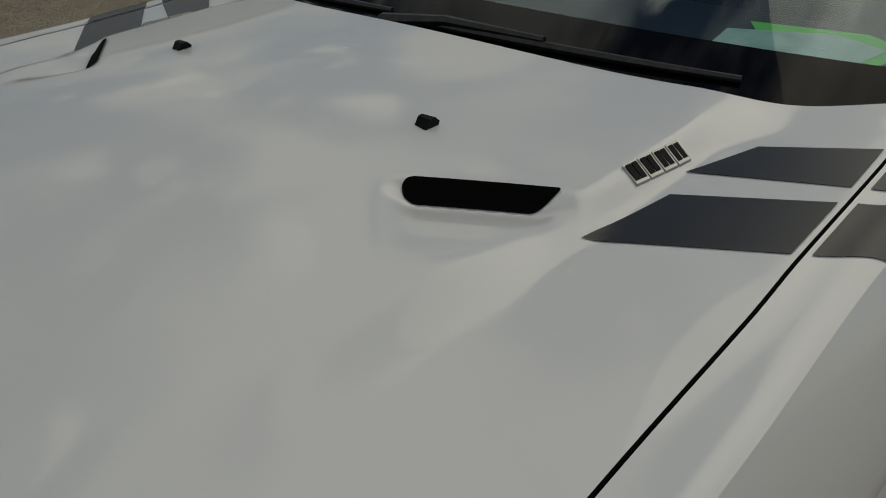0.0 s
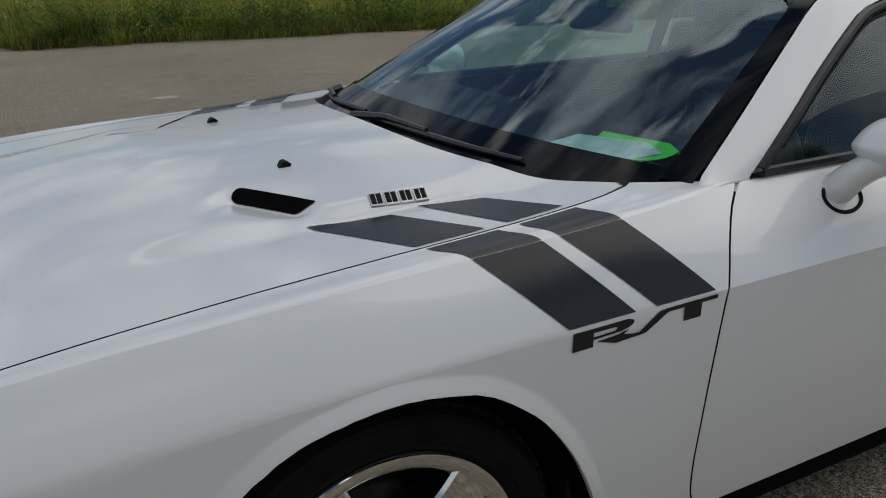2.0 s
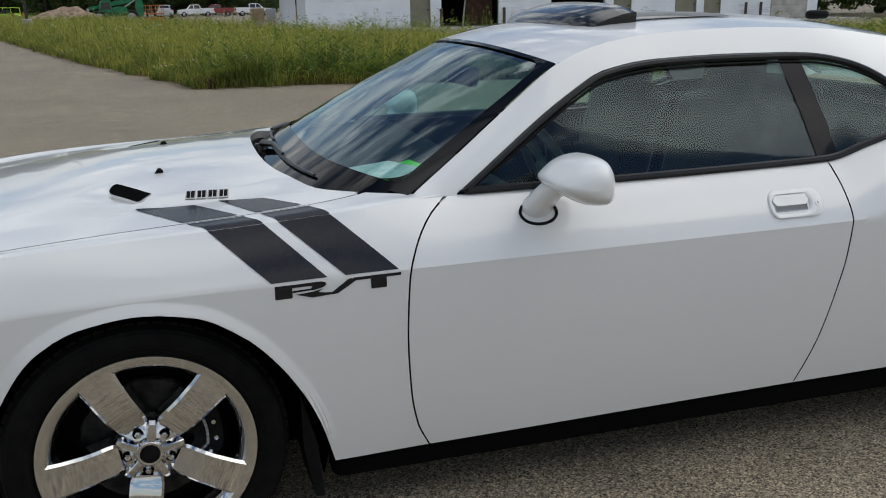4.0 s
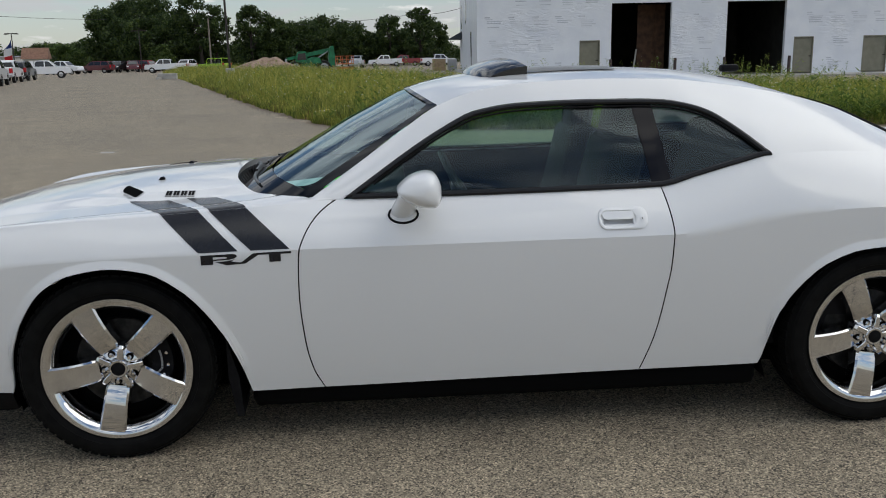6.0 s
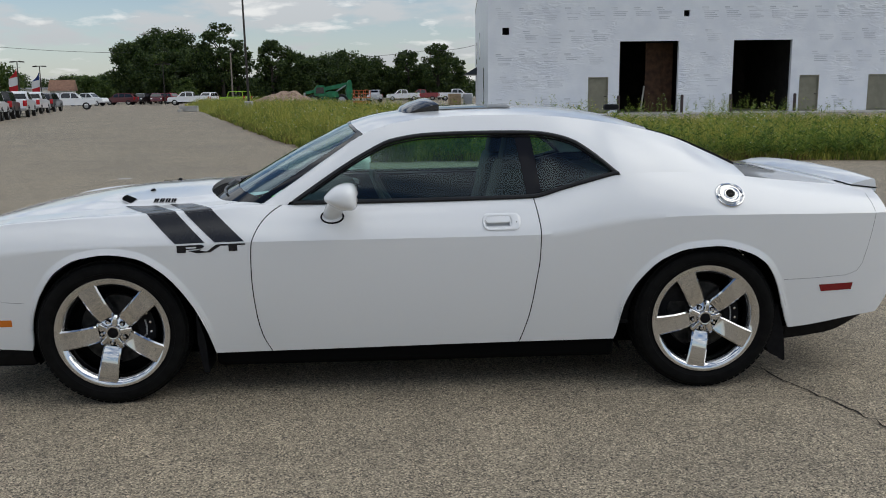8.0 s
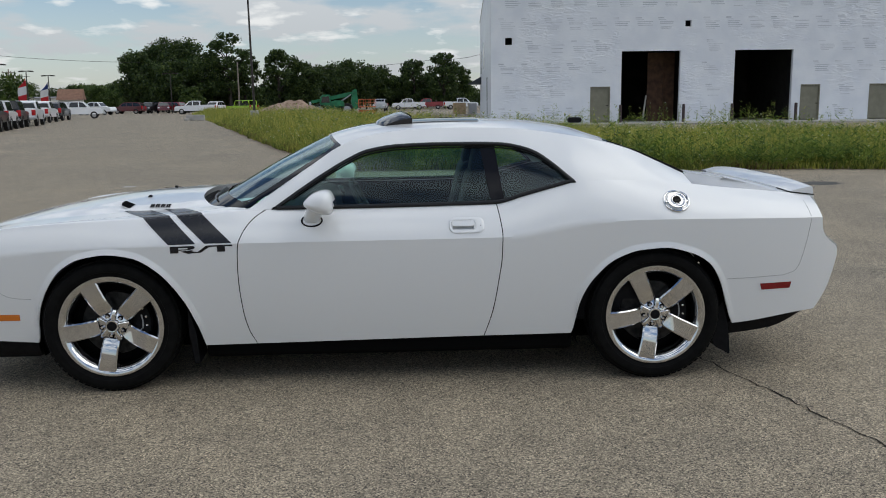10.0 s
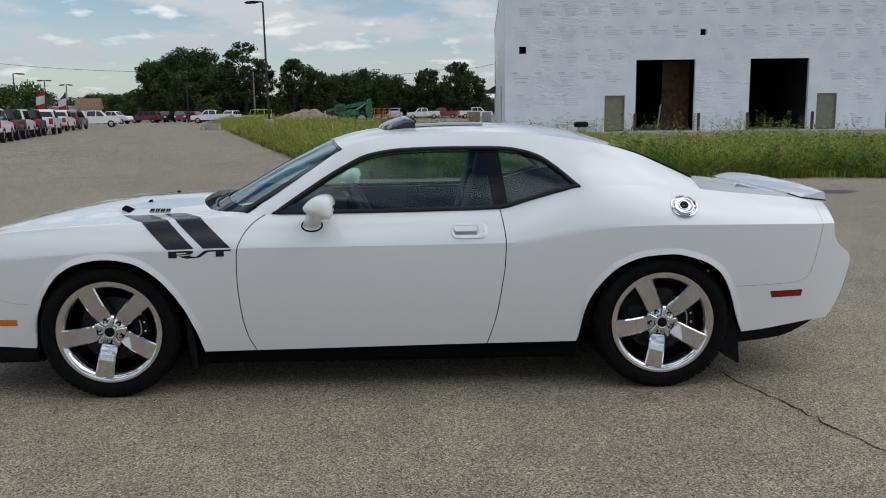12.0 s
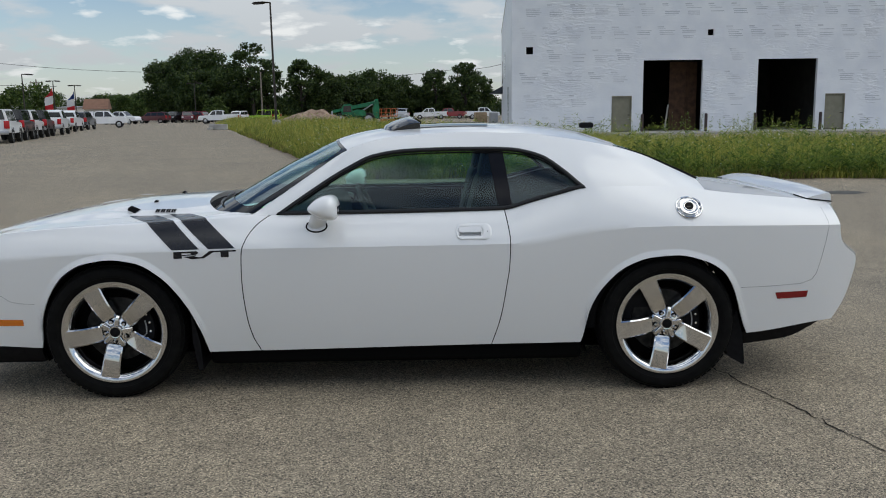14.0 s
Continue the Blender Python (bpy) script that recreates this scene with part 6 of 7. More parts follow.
def vehicle(kind, paint, label, category, m, group=""):
    """A parked vehicle, nose along -x, resting on z = 0; kinds: pickup, capped, suv, jeep."""
    L, Wd = (5.8, 1.98) if kind in ("pickup", "capped") else (4.9, 1.92) if kind == "suv" else (4.2, 1.85)
    v = tagged(new("suv" if kind == "suv" else "jeep" if "jeep" in kind else "pickup_truck"), label, category, group)
    hw = Wd / 2
    # body: nose, bonnet, sill, bed or tail
    if kind in ("pickup", "capped"):
        low = [(0, 0.55), (0.05, 1.02), (0.18, 1.15), (1.45, 1.22), (1.55, 1.24), (3.55, 1.24), (3.6, 1.32), (5.75, 1.34), (5.8, 1.25), (5.8, 0.60), (5.0, 0.52), (1.0, 0.48)]
        cab = [(1.35, 1.20), (2.05, 1.86), (2.5, 1.92), (3.35, 1.91), (3.62, 1.75), (3.66, 1.22)]
        ws = (1.02, 4.72)
    elif kind == "suv":
        low = [(0, 0.5), (0.04, 0.95), (0.15, 1.08), (1.2, 1.16), (4.8, 1.20), (4.88, 1.1), (4.9, 0.55), (4.3, 0.46), (0.8, 0.44)]
        cab = [(1.10, 1.14), (1.75, 1.74), (2.2, 1.83), (4.2, 1.82), (4.55, 1.70), (4.82, 1.18)]
        ws = (0.92, 3.92)
    else:
        low = [(0, 0.6), (0.04, 1.10), (1.3, 1.16), (4.1, 1.18), (4.15, 0.6), (3.4, 0.55), (0.8, 0.55)]
        cab = [(1.30, 1.14), (1.58, 1.82), (1.75, 1.88), (4.0, 1.86), (4.08, 1.16)]
        ws = (0.75, 3.25)
    def shell(poly, w0, w1, zlo, zhi):
        b = bmesh.new()
        def wz(z):
            return lerp(w0, w1, min(1, max(0, (z - zlo) / (zhi - zlo))))
        prism(b, poly, lambda x, z: (x - L / 2, -wz(z), z), lambda x, z: (x - L / 2, wz(z), z))
        bmesh.ops.bevel(b, geom=b.edges[:], offset=0.045, segments=2, affect="EDGES", clamp_overlap=True)
        return b
    part("body", shell(low, hw, hw - 0.03, 0.5, 1.3), paint, v, sharp=40)
    if kind == "open_jeep":
        for y in (-hw + 0.16, hw - 0.16):
            b = bmesh.new()
            tube(b, [(x - L / 2, y, z) for x, z in ((1.35, 1.12), (1.62, 1.80), (2.6, 1.86), (3.9, 1.80), (4.0, 1.1))], 0.05, 6)
            part("roll_bar", b, paint, v)
        b = bmesh.new()
        tube(b, [(2.6 - L / 2, -hw + 0.16, 1.86), (2.6 - L / 2, hw - 0.16, 1.86)], 0.05, 6)
        part("roll_bar", b, M_TYRE_FAR, v)
        for y in (-0.42, 0.42):
            b = bmesh.new()
            rbox(b, (2.45 - L / 2, y, 1.30), (0.22, 0.5, 0.55), 0.06)
            part("seat", b, M_TYRE_FAR, v)
    else:
        part("cab", shell(cab, hw - 0.06, hw - 0.24, 1.2, 1.9), paint, v, sharp=40)
    def pane(poly, name):
        # two side panes as thin plates standing proud of the cab
        for sy in (-1, 1):
            b = bmesh.new()
            def wz(z):
                return lerp(hw - 0.06, hw - 0.24, (z - 1.2) / 0.7) + 0.004
            prism(b, poly, lambda x, z: (x - L / 2, sy * (wz(z) - 0.02), z), lambda x, z: (x - L / 2, sy * (wz(z) + 0.004), z))
            part(name, b, M_WINDOW, v, smooth=False)
    if kind in ("pickup", "capped"):
        pane([(1.68, 1.27), (2.12, 1.78), (2.52, 1.83), (2.52, 1.27)], "side_window")
        pane([(2.62, 1.27), (2.62, 1.83), (3.30, 1.82), (3.50, 1.68), (3.54, 1.27)], "side_window")
    elif kind == "suv":
        pane([(1.42, 1.22), (1.82, 1.66), (2.35, 1.74), (2.35, 1.22)], "side_window")
        pane([(2.45, 1.22), (2.45, 1.74), (3.35, 1.73), (3.35, 1.22)], "side_window")
        pane([(3.45, 1.22), (3.45, 1.73), (4.15, 1.72), (4.45, 1.62), (4.62, 1.24)], "side_window")
    elif kind == "jeep":
        pane([(1.60, 1.22), (1.74, 1.76), (2.55, 1.78), (2.55, 1.22)], "side_window")
        pane([(2.65, 1.22), (2.65, 1.78), (3.92, 1.76), (3.98, 1.24)], "side_window")
    # front and back glass
    for (xa, za), (xb, zb), nm in () if kind == "open_jeep" else (((cab[0][0] + 0.10, cab[0][1] + 0.10), (cab[1][0] - 0.02, cab[1][1] - 0.03), "windshield"), ((cab[-1][0] - 0.02, 1.30), (cab[-2][0], cab[-2][1] - 0.03), "rear_window")):
        b = bmesh.new()
        s = -1 if nm == "windshield" else 1
        q = [(xa, -hw + 0.22, za), (xa, hw - 0.22, za), (xb, hw - 0.34, zb), (xb, -hw + 0.34, zb)]
        f = [b.verts.new((x - L / 2 + s * 0.03, y, z)) for x, y, z in q]
        g = [b.verts.new((x - L / 2 - s * 0.02, y, z)) for x, y, z in q]
        b.faces.new(f)
        for i in range(4):
            b.faces.new((f[i], f[(i + 1) % 4], g[(i + 1) % 4], g[i]))
        part(nm, b, M_WINDOW, v, smooth=False)
    if kind == "capped":
        b = bmesh.new()
        prism(b, [(3.68, 1.34), (3.70, 1.86), (5.55, 1.84), (5.76, 1.34)], lambda x, z: (x - L / 2, -hw + 0.08 + (z - 1.34) * 0.25, z), lambda x, z: (x - L / 2, hw - 0.08 - (z - 1.34) * 0.25, z))
        bmesh.ops.bevel(b, geom=b.edges[:], offset=0.04, segments=2, affect="EDGES")
        c = part("bed_cap", b, paint, v)
        for sy in (-1, 1):
            b = bmesh.new()
            prism(b, [(3.95, 1.45), (3.95, 1.74), (5.30, 1.73), (5.42, 1.45)], lambda x, z: (x - L / 2, sy * (hw - 0.09 - (z - 1.34) * 0.25), z), lambda x, z: (x - L / 2, sy * (hw - 0.07 - (z - 1.34) * 0.25), z))
            part("cap_window", b, M_WINDOW, c, smooth=False)
    if kind == "pickup":
        b = bmesh.new()
        box(b, (4.7 - L / 2, 0, 1.345), (1.9, Wd - 0.30, 0.012))
        part("bed_cover", b, M_TYRE_FAR, v, smooth=False)
    R = 0.40
    for wx in ws:
        for sy in (-1, 1):
            b = bmesh.new()
            lathe(b, [(0.0, 0.06), (R * 0.55, 0.05), (R * 0.6, 0.0), (R * 0.97, -0.01), (R, 0.03), (R, 0.20), (R * 0.9, 0.24), (0.0, 0.24)], 22)
            t = part("wheel", b, M_TYRE_FAR, v)
            t.matrix_basis = pose(wx - L / 2, sy * (hw - 0.0), R, 0, 0, 0 if sy < 0 else 180)
            b = bmesh.new()
            lathe(b, [(0.0, 0.03), (R * 0.3, 0.02), (R * 0.56, 0.035), (R * 0.6, 0.055)], 16)
            part("rim", b, M_HUB_FAR, t)
            b = bmesh.new()
            lathe(b, [(R * 1.16, -0.006), (R * 1.16, 0.12), (0, 0.12)], 24)
            for vv in b.verts:
                vv.co.z = max(vv.co.z, -0.05)
            a = part("wheel_arch", b, M_TYRE_FAR, v)
            a.matrix_basis = pose(wx - L / 2, sy * (hw + 0.002), R + 0.02, 0, 0, 0 if sy < 0 else 180)
    for sy in (-1, 1):
        b = bmesh.new()
        rbox(b, (L / 2 - 0.03, sy * (hw - 0.13), 1.02), (0.16, 0.27, 0.42), 0.02)
        part("tail_lamp", b, M_LAMP_RED, v)
        b = bmesh.new()
        rbox(b, (-L / 2 + 0.07, sy * (hw - 0.20), 0.92), (0.10, 0.32, 0.18), 0.02)
        part("head_lamp", b, M_LAMP_CLEAR, v)
    b = bmesh.new()
    rbox(b, (L / 2 + 0.05, 0, 0.58), (0.16, Wd - 0.1, 0.18), 0.03)
    part("rear_bumper", b, M_HUB_FAR if kind != "suv" else paint, v)
    b = bmesh.new()
    rbox(b, (-L / 2 - 0.02, 0, 0.56), (0.16, Wd - 0.1, 0.20), 0.03)
    part("front_bumper", b, M_HUB_FAR if kind != "suv" else paint, v)
    v.matrix_basis = m
    return v


GROUP = "vehicles parked at the far lot"
def park(bearing, dist, rz, kind, col, label, cat="truck"):
    return vehicle(kind, PAINTS[col], label, cat, pose(spot(bearing, dist), dist, 0.0, 0, 0, rz), GROUP)
park(2, 44, -74, "jeep", "white", "white off-road wagon with red tail lamps", "car")
park(29, 48.5, -74, "jeep", "black", "black off-road wagon parked tail outwards", "car")
park(48, 52.5, -74, "jeep", "white", "white-topped off-road wagon parked in the row", "car")
park(70, 57, -74, "jeep", "black", "black off-road wagon beside a white pickup", "car")
park(97, 63, -74, "pickup", "white", "white pickup truck parked tail outwards")
park(124, 75, -77, "pickup", "white", "white crew pickup parked tail outwards")
park(149, 84, -80, "suv", "black", "black wagon beside a white pickup", "car")
park(184, 94, 196, "capped", "white", "white pickup with a bed cap parked sideways")
park(217, 126, 170, "pickup", "white", "white pickup truck parked behind the row")
park(275, 136, -4, "suv", "maroon", "maroon wagon parked sideways", "car")
park(311, 141, 85, "suv", "black", "black wagon between red vehicles", "car")
park(335, 141, 105, "suv", "maroon", "maroon wagon parked tail outwards", "car")
park(360, 144, 150, "suv", "red", "red wagon parked before the trees", "car")
park(391, 122, 4, "pickup", "white", "white crew-cab pickup parked sideways by the meadow")
park(424, 140, 80, "suv", "white", "white wagon behind a white pickup", "car")
park(471, 112, -30, "open_jeep", "lime", "lime green open-topped off-road car behind the meadow", "car")
park(714, 128, 84, "jeep", "silver", "small pale utility vehicle on the gravel", "car")
park(764, 146, 2, "pickup", "white", "white pickup truck at the tree line")
park(798, 150, -4, "pickup", "red", "red pickup truck beside a white one")
park(856, 142, 184, "pickup", "white", "white pickup truck near the building")

# telehandler
M_MGREEN = vary(mat("machine_green", (0.012, 0.17, 0.075), 0.45), (0.008, 0.12, 0.05), (0.018, 0.23, 0.10), 2)
M_ORANGE = vary(mat("machine_orange", (0.55, 0.13, 0.04), 0.5), (0.45, 0.10, 0.03), (0.6, 0.16, 0.05), 3)
tele = tagged(new("telehandler"), "green telescopic handler with large tyres parked behind the meadow", "machine")
bm = bmesh.new()
rbox(bm, (0, 0, 1.0), (3.9, 1.2, 0.45), 0.06)
part("chassis", bm, M_MGREEN, tele)
bm = bmesh.new()
prism(bm, [(-0.3, 1.05), (-0.25, 1.55), (0.3, 1.72), (1.0, 1.62), (1.15, 1.05)], lambda x, z: (x, -1.05, z), lambda x, z: (x, -0.30, z))
bmesh.ops.bevel(bm, geom=bm.edges[:], offset=0.05, segments=2, affect="EDGES")
part("engine_cover", bm, M_MGREEN, tele)
bm = bmesh.new()
prism(bm, [(-1.45, 1.15), (-1.30, 2.10), (-1.05, 2.28), (-0.35, 2.28), (-0.20, 1.15)], lambda x, z: (x, -1.0, z), lambda x, z: (x, -0.15, z))
bmesh.ops.bevel(bm, geom=bm.edges[:], offset=0.05, segments=2, affect="EDGES")
cabp = part("cab", bm, M_MGREEN, tele)
bm = bmesh.new()
prism(bm, [(-1.28, 1.45), (-1.18, 2.05), (-0.45, 2.10), (-0.38, 1.45)], lambda x, z: (x, -1.03, z), lambda x, z: (x, -0.98, z))
part("cab_window", bm, M_WINDOW, cabp, smooth=False)
# boom in two sections, low at the front, pivoted high at the back
bm = bmesh.new()
prism(bm, [(-0.9, 1.62), (-0.9, 1.98), (2.35, 2.62), (2.45, 2.20)], lambda x, z: (x, 0.05, z), lambda x, z: (x, 0.50, z))
part("boom", bm, M_MGREEN, tele)
bm = bmesh.new()
prism(bm, [(-2.3, 1.36), (-2.3, 1.66), (-0.8, 1.94), (-0.8, 1.66)], lambda x, z: (x, 0.11, z), lambda x, z: (x, 0.44, z))
part("inner_boom", bm, M_MGREEN, tele)
bm = bmesh.new()
tube(bm, [(0.4, -0.05, 1.3), (1.9, -0.02, 2.25)], [0.09, 0.06], 8)
part("lift_cylinder", bm, M_HUB_FAR, tele)
bm = bmesh.new()
prism(bm, [(2.0, 0.75), (1.9, 1.7), (2.15, 2.75), (2.45, 2.80), (2.6, 1.6), (2.5, 0.75)], lambda x, z: (x, -0.45, z), lambda x, z: (x, 0.75, z))
bmesh.ops.bevel(bm, geom=bm.edges[:], offset=0.05, segments=2, affect="EDGES")
part("rear_frame", bm, M_MGREEN, tele)
bm = bmesh.new()
rbox(bm, (-2.35, 0.28, 1.15), (0.16, 1.2, 0.8), 0.03)
part("fork_carriage", bm, M_HUB_FAR, tele)
for wx in (-1.45, 1.4):
    for wy in (-0.95, 0.95):
        bm = bmesh.new()
        lathe(bm, [(0, 0.05), (0.40, 0.08), (0.44, 0.0), (0.62, -0.02), (0.68, 0.06), (0.68, 0.36), (0, 0.40)], 24)
        w = part("wheel", bm, M_TYRE_FAR, tele)
        w.matrix_basis = pose(wx, wy, 0.68, 0, 0, 0 if wy < 0 else 180)
        bm = bmesh.new()
        lathe(bm, [(0, 0.0), (0.2, 0.0), (0.42, 0.06)], 16)
        part("rim", bm, M_HUB_FAR, w)
tele.matrix_basis = pose(spot(630, 86), 86, 0, 0, 0, 8)
# scissor lift
lift = tagged(new("scissor_lift"), "small orange scissor lift on the gravel", "machine")
bm = bmesh.new()
rbox(bm, (0, 0, 0.42), (1.8, 0.9, 0.4), 0.04)
rbox(bm, (0, 0, 0.95), (1.8, 0.9, 0.12), 0.02)
part("base", bm, M_ORANGE, lift)
bm = bmesh.new()
for x in (-0.88, -0.3, 0.3, 0.88):
    for y in (-0.42, 0.42):
        tube(bm, [(x, y, 1.0), (x, y, 1.75)], 0.03, 6)
for z in (1.38, 1.75):
    for y in (-0.42, 0.42):
        tube(bm, [(-0.88, y, z), (0.88, y, z)], 0.03, 6)
part("guard_rail", bm, M_ORANGE, lift)
bm = bmesh.new()
for x in (-0.65, 0.65):
    for y in (-0.36, 0.36):
        b2 = [(x, y - 0.08, 0.2), (x, y + 0.08, 0.2)]
        tube(bm, b2, 0.2, 14)
part("wheels", bm, M_TYRE_FAR, lift)
lift.matrix_basis = pose(spot(690, 90), 90, 0, 0, 0, 15)
# crates by the wall
M_CRATE = vary(mat("crate_wood", (0.42, 0.30, 0.18), 0.8), (0.34, 0.24, 0.14), (0.48, 0.35, 0.22), 4)
for bearing, dd, sz, m, lb in ((853, 92, (1.3, 1.1, 1.25), M_CRATE, "plain wooden crate standing near the building"), (876, 93, (0.9, 0.9, 1.2), PAINTS["silver"], "grey wrapped pallet beside a crate")):
    bm = bmesh.new()
    rbox(bm, (0, 0, sz[2] / 2), sz, 0.02)
    for k in (-1, 1):
        box(bm, (k * (sz[0] / 2 - 0.06), -sz[1] / 2 - 0.015, sz[2] / 2), (0.1, 0.03, sz[2] * 0.96))
    o = tagged(part("crate", bm, m, None, smooth=False), lb, "crate")
    o.matrix_basis = pose(spot(bearing, dd), dd, 0, 0, 0, 6)
# drain headwall at the meadow's rim
bm = bmesh.new()
rbox(bm, (0, 0, 0.26), (1.75, 0.28, 0.52), 0.04)
rbox(bm, (-0.62, -0.42, 0.10), (0.30, 0.62, 0.24), 0.04)
headwall = tagged(part("drain_headwall", bm, M_CONC, None, smooth=False), "low pale concrete drain headwall at the meadow's rim", "drain")
headwall.matrix_world = pose(-17.5, 74.2, 0, 0, 0, -12)
# dirt mound
M_DIRT = vary(mat("dirt", (0.30, 0.20, 0.14), 0.95), (0.22, 0.145, 0.10), (0.40, 0.29, 0.21), 2.5, 8, bump=1.0, bump_scale=5, dist=0.15)
bm = bmesh.new()
def mound(u, v):
    r, a = u, v * 2 * math.pi
    x, y = 5.2 * r * math.cos(a), 4.0 * r * math.sin(a)
    h = 1.75 * max(0, 1 - r ** 1.25) * (1 + 0.25 * noise.noise(Vector((x * 0.5, y * 0.5, 3)))) + 0.22 * noise.noise(Vector((x * 1.4, y * 1.4, 9))) * (1 - r)
    return (x, y, h - 0.02)
grid(bm, mound, [0.001] + [i / 24 for i in range(1, 25)], [i / 64 for i in range(65)])
mo = tagged(part("dirt_mound", bm, M_DIRT, None, sharp=80), "heap of brown excavated earth behind the meadow", "earth")
mo.matrix_basis = pose(spot(556, 80), 80, 0)

# lamp posts, poles, wires, flags
M_POLE = vary(mat("bronze_pole", (0.05, 0.042, 0.036), 0.5, 0.4), (0.04, 0.034, 0.03), (0.06, 0.05, 0.044), 3)
M_WOODPOLE = vary(mat("wood_pole", (0.2, 0.17, 0.14), 0.85), (0.15, 0.13, 0.11), (0.26, 0.22, 0.18), 3)
def lamp_post(bearing, dist, h, heads, base=0.0, lean=0.0, label="dark metal lamp post with a flat head", grp="lamp posts"):
    x = spot(bearing, dist)
    p = tagged(new("lamp_post"), label, "street lamp", grp)
    bm = bmesh.new()
    tube(bm, [(0, 0, base), (lean * h * 0.5, 0, h * 0.5), (lean * h, 0, h)], [0.085, 0.075, 0.06], 8)
    part("pole", bm, M_POLE, p)
    if base:
        bm = bmesh.new()
        lathe(bm, [(0.0, base), (0.26, base), (0.30, base - 0.04), (0.30, 0.0)], 20)
        bmesh.ops.rotate(bm, verts=bm.verts[:], cent=(0, 0, 0), matrix=Matrix.Rotation(radians(90), 3, "X"))
        part("concrete_base", bm, M_CONC, p, "concrete footing")
    for k in heads:
        bm = bmesh.new()
        prism(bm, [(0.0, -0.04), (0.30, -0.05), (0.55, -0.10), (1.15, -0.12), (1.25, -0.06), (1.1, 0.03), (0.5, 0.06), (0.0, 0.03)], lambda a, z: (lean * h + k * a, -0.16 if a > 0.4 else -0.04, h + z), lambda a, z: (lean * h + k * a, 0.16 if a > 0.4 else 0.04, h + z))
        part("lamp_head", bm, M_POLE, p, smooth=False)
    p.matrix_basis = pose(x, dist, 0)
    return p
lamp_post(491, 56, 9.0, (-1,), 1.0, -0.010, "dark bronze lamp post on a concrete footing in the meadow")
lamp_post(51, 92, 6.0, (1,))
lamp_post(104, 104, 5.7, (-0.7, 0.7))
lamp_post(141, 112, 5.4, (-0.7, 0.7))
lamp_post(350, 135, 6.3, (-1.0, 1.0))
lamp_post(6, 120, 4.6, (-0.5, 0.5))
M_FLAGS = [mat("flag_red", (0.55, 0.03, 0.04), 0.7), mat("flag_white", (0.75, 0.75, 0.75), 0.7), mat("flag_blue", (0.03, 0.07, 0.25), 0.7)]
def banner(bearing, dist, z0, z1, cols, label):
    f = tagged(new("feather_banner"), label, "flag", "banners on the lamp posts")
    n = len(cols)
    for i, c in enumerate(cols):
        bm = bmesh.new()
        za, zb = lerp(z1, z0, i / n), lerp(z1, z0, (i + 1) / n)
        def wave(u, v):
            z = lerp(za, zb, v)
            w = 1.0 * sm(z1 + 0.1, z1 - 1.2, z) + 0.05
            return (-u * w, 0.08 * math.sin(u * 4 + z * 2), z - 0.25 * u)
        grid(bm, wave, [q / 8 for q in range(9)], [0, 0.5, 1])
        bmesh.ops.solidify(bm, geom=bm.faces[:], thickness=0.01)
        part("cloth", bm, c, f)
    f.matrix_basis = pose(spot(bearing, dist) - 0.08, dist, 0)
banner(103, 104, 1.9, 4.9, (M_FLAGS[0], M_FLAGS[1], M_FLAGS[0]), "red and white banner hanging from a lamp post")
banner(140, 112, 1.8, 4.6, (M_FLAGS[2], M_FLAGS[1], M_FLAGS[0]), "blue white and red banner on a lamp post")
def utility_pole(bearing, dist, h, arm=True):
    p = tagged(new("utility_pole"), "weathered timber utility pole with a crossarm", "utility pole", "utility poles")
    bm = bmesh.new()
    tube(bm, [(0, 0, 0), (0, 0, h)], [0.17, 0.11], 8)
    part("pole", bm, M_WOODPOLE, p)
    if arm:
        bm = bmesh.new()
        box(bm, (0, 0, h - 0.6), (2.4, 0.12, 0.12))
        for k in (-1.05, -0.4, 0.4, 1.05):
            box(bm, (k, 0, h - 0.46), (0.08, 0.08, 0.18))
        part("crossarm", bm, M_WOODPOLE, p, smooth=False)
    p.matrix_basis = pose(spot(bearing, dist), dist, 0)
utility_pole(75, 160, 8.2)
utility_pole(467, 150, 8.6, False)
utility_pole(813, 165, 10.0)
utility_pole(323, 215, 16.8)
M_WIRE = mat("wire", (0.03, 0.03, 0.03), 0.6)
def wire(a, b, sag, nm="power_line"):
    bm = bmesh.new()
    pts = []
    for i in range(17):
        t = i / 16
        pts.append((lerp(a[0], b[0], t), lerp(a[1], b[1], t), lerp(a[2], b[2], t) - sag * 4 * t * (1 - t)))
    tube(bm, pts, 0.035, 5)
    tagged(part(nm, bm, M_WIRE, None), "thin dark overhead power line", "power line")
wire((spot(-60, 160), 160, 12.2), (spot(300, 160), 160, 9.2), 0.6)
wire((spot(-60, 165), 165, 7.9), (spot(110, 165), 165, 7.0), 0.2)
wire((spot(500, 165), 165, 8.0), (spot(813, 165), 165, 9.4), 0.7)
wire((spot(813, 165), 165, 9.4), (spot(900, 140), 140, 9.2), 0.4)
wire((spot(300, 160), 160, 7.4), (spot(600, 165), 165, 6.3), 0.5)

# ---- trees ----
M_BARK = vary(mat("bark", (0.04, 0.033, 0.027), 0.9), (0.028, 0.024, 0.02), (0.06, 0.05, 0.04), 4)
M_CROWN = [leaf_mat("crown_a", (0.014, 0.034, 0.009), (0.036, 0.067, 0.016), (0.080, 0.118, 0.028)), leaf_mat("crown_b", (0.024, 0.050, 0.011), (0.055, 0.098, 0.021), (0.11, 0.155, 0.036))]


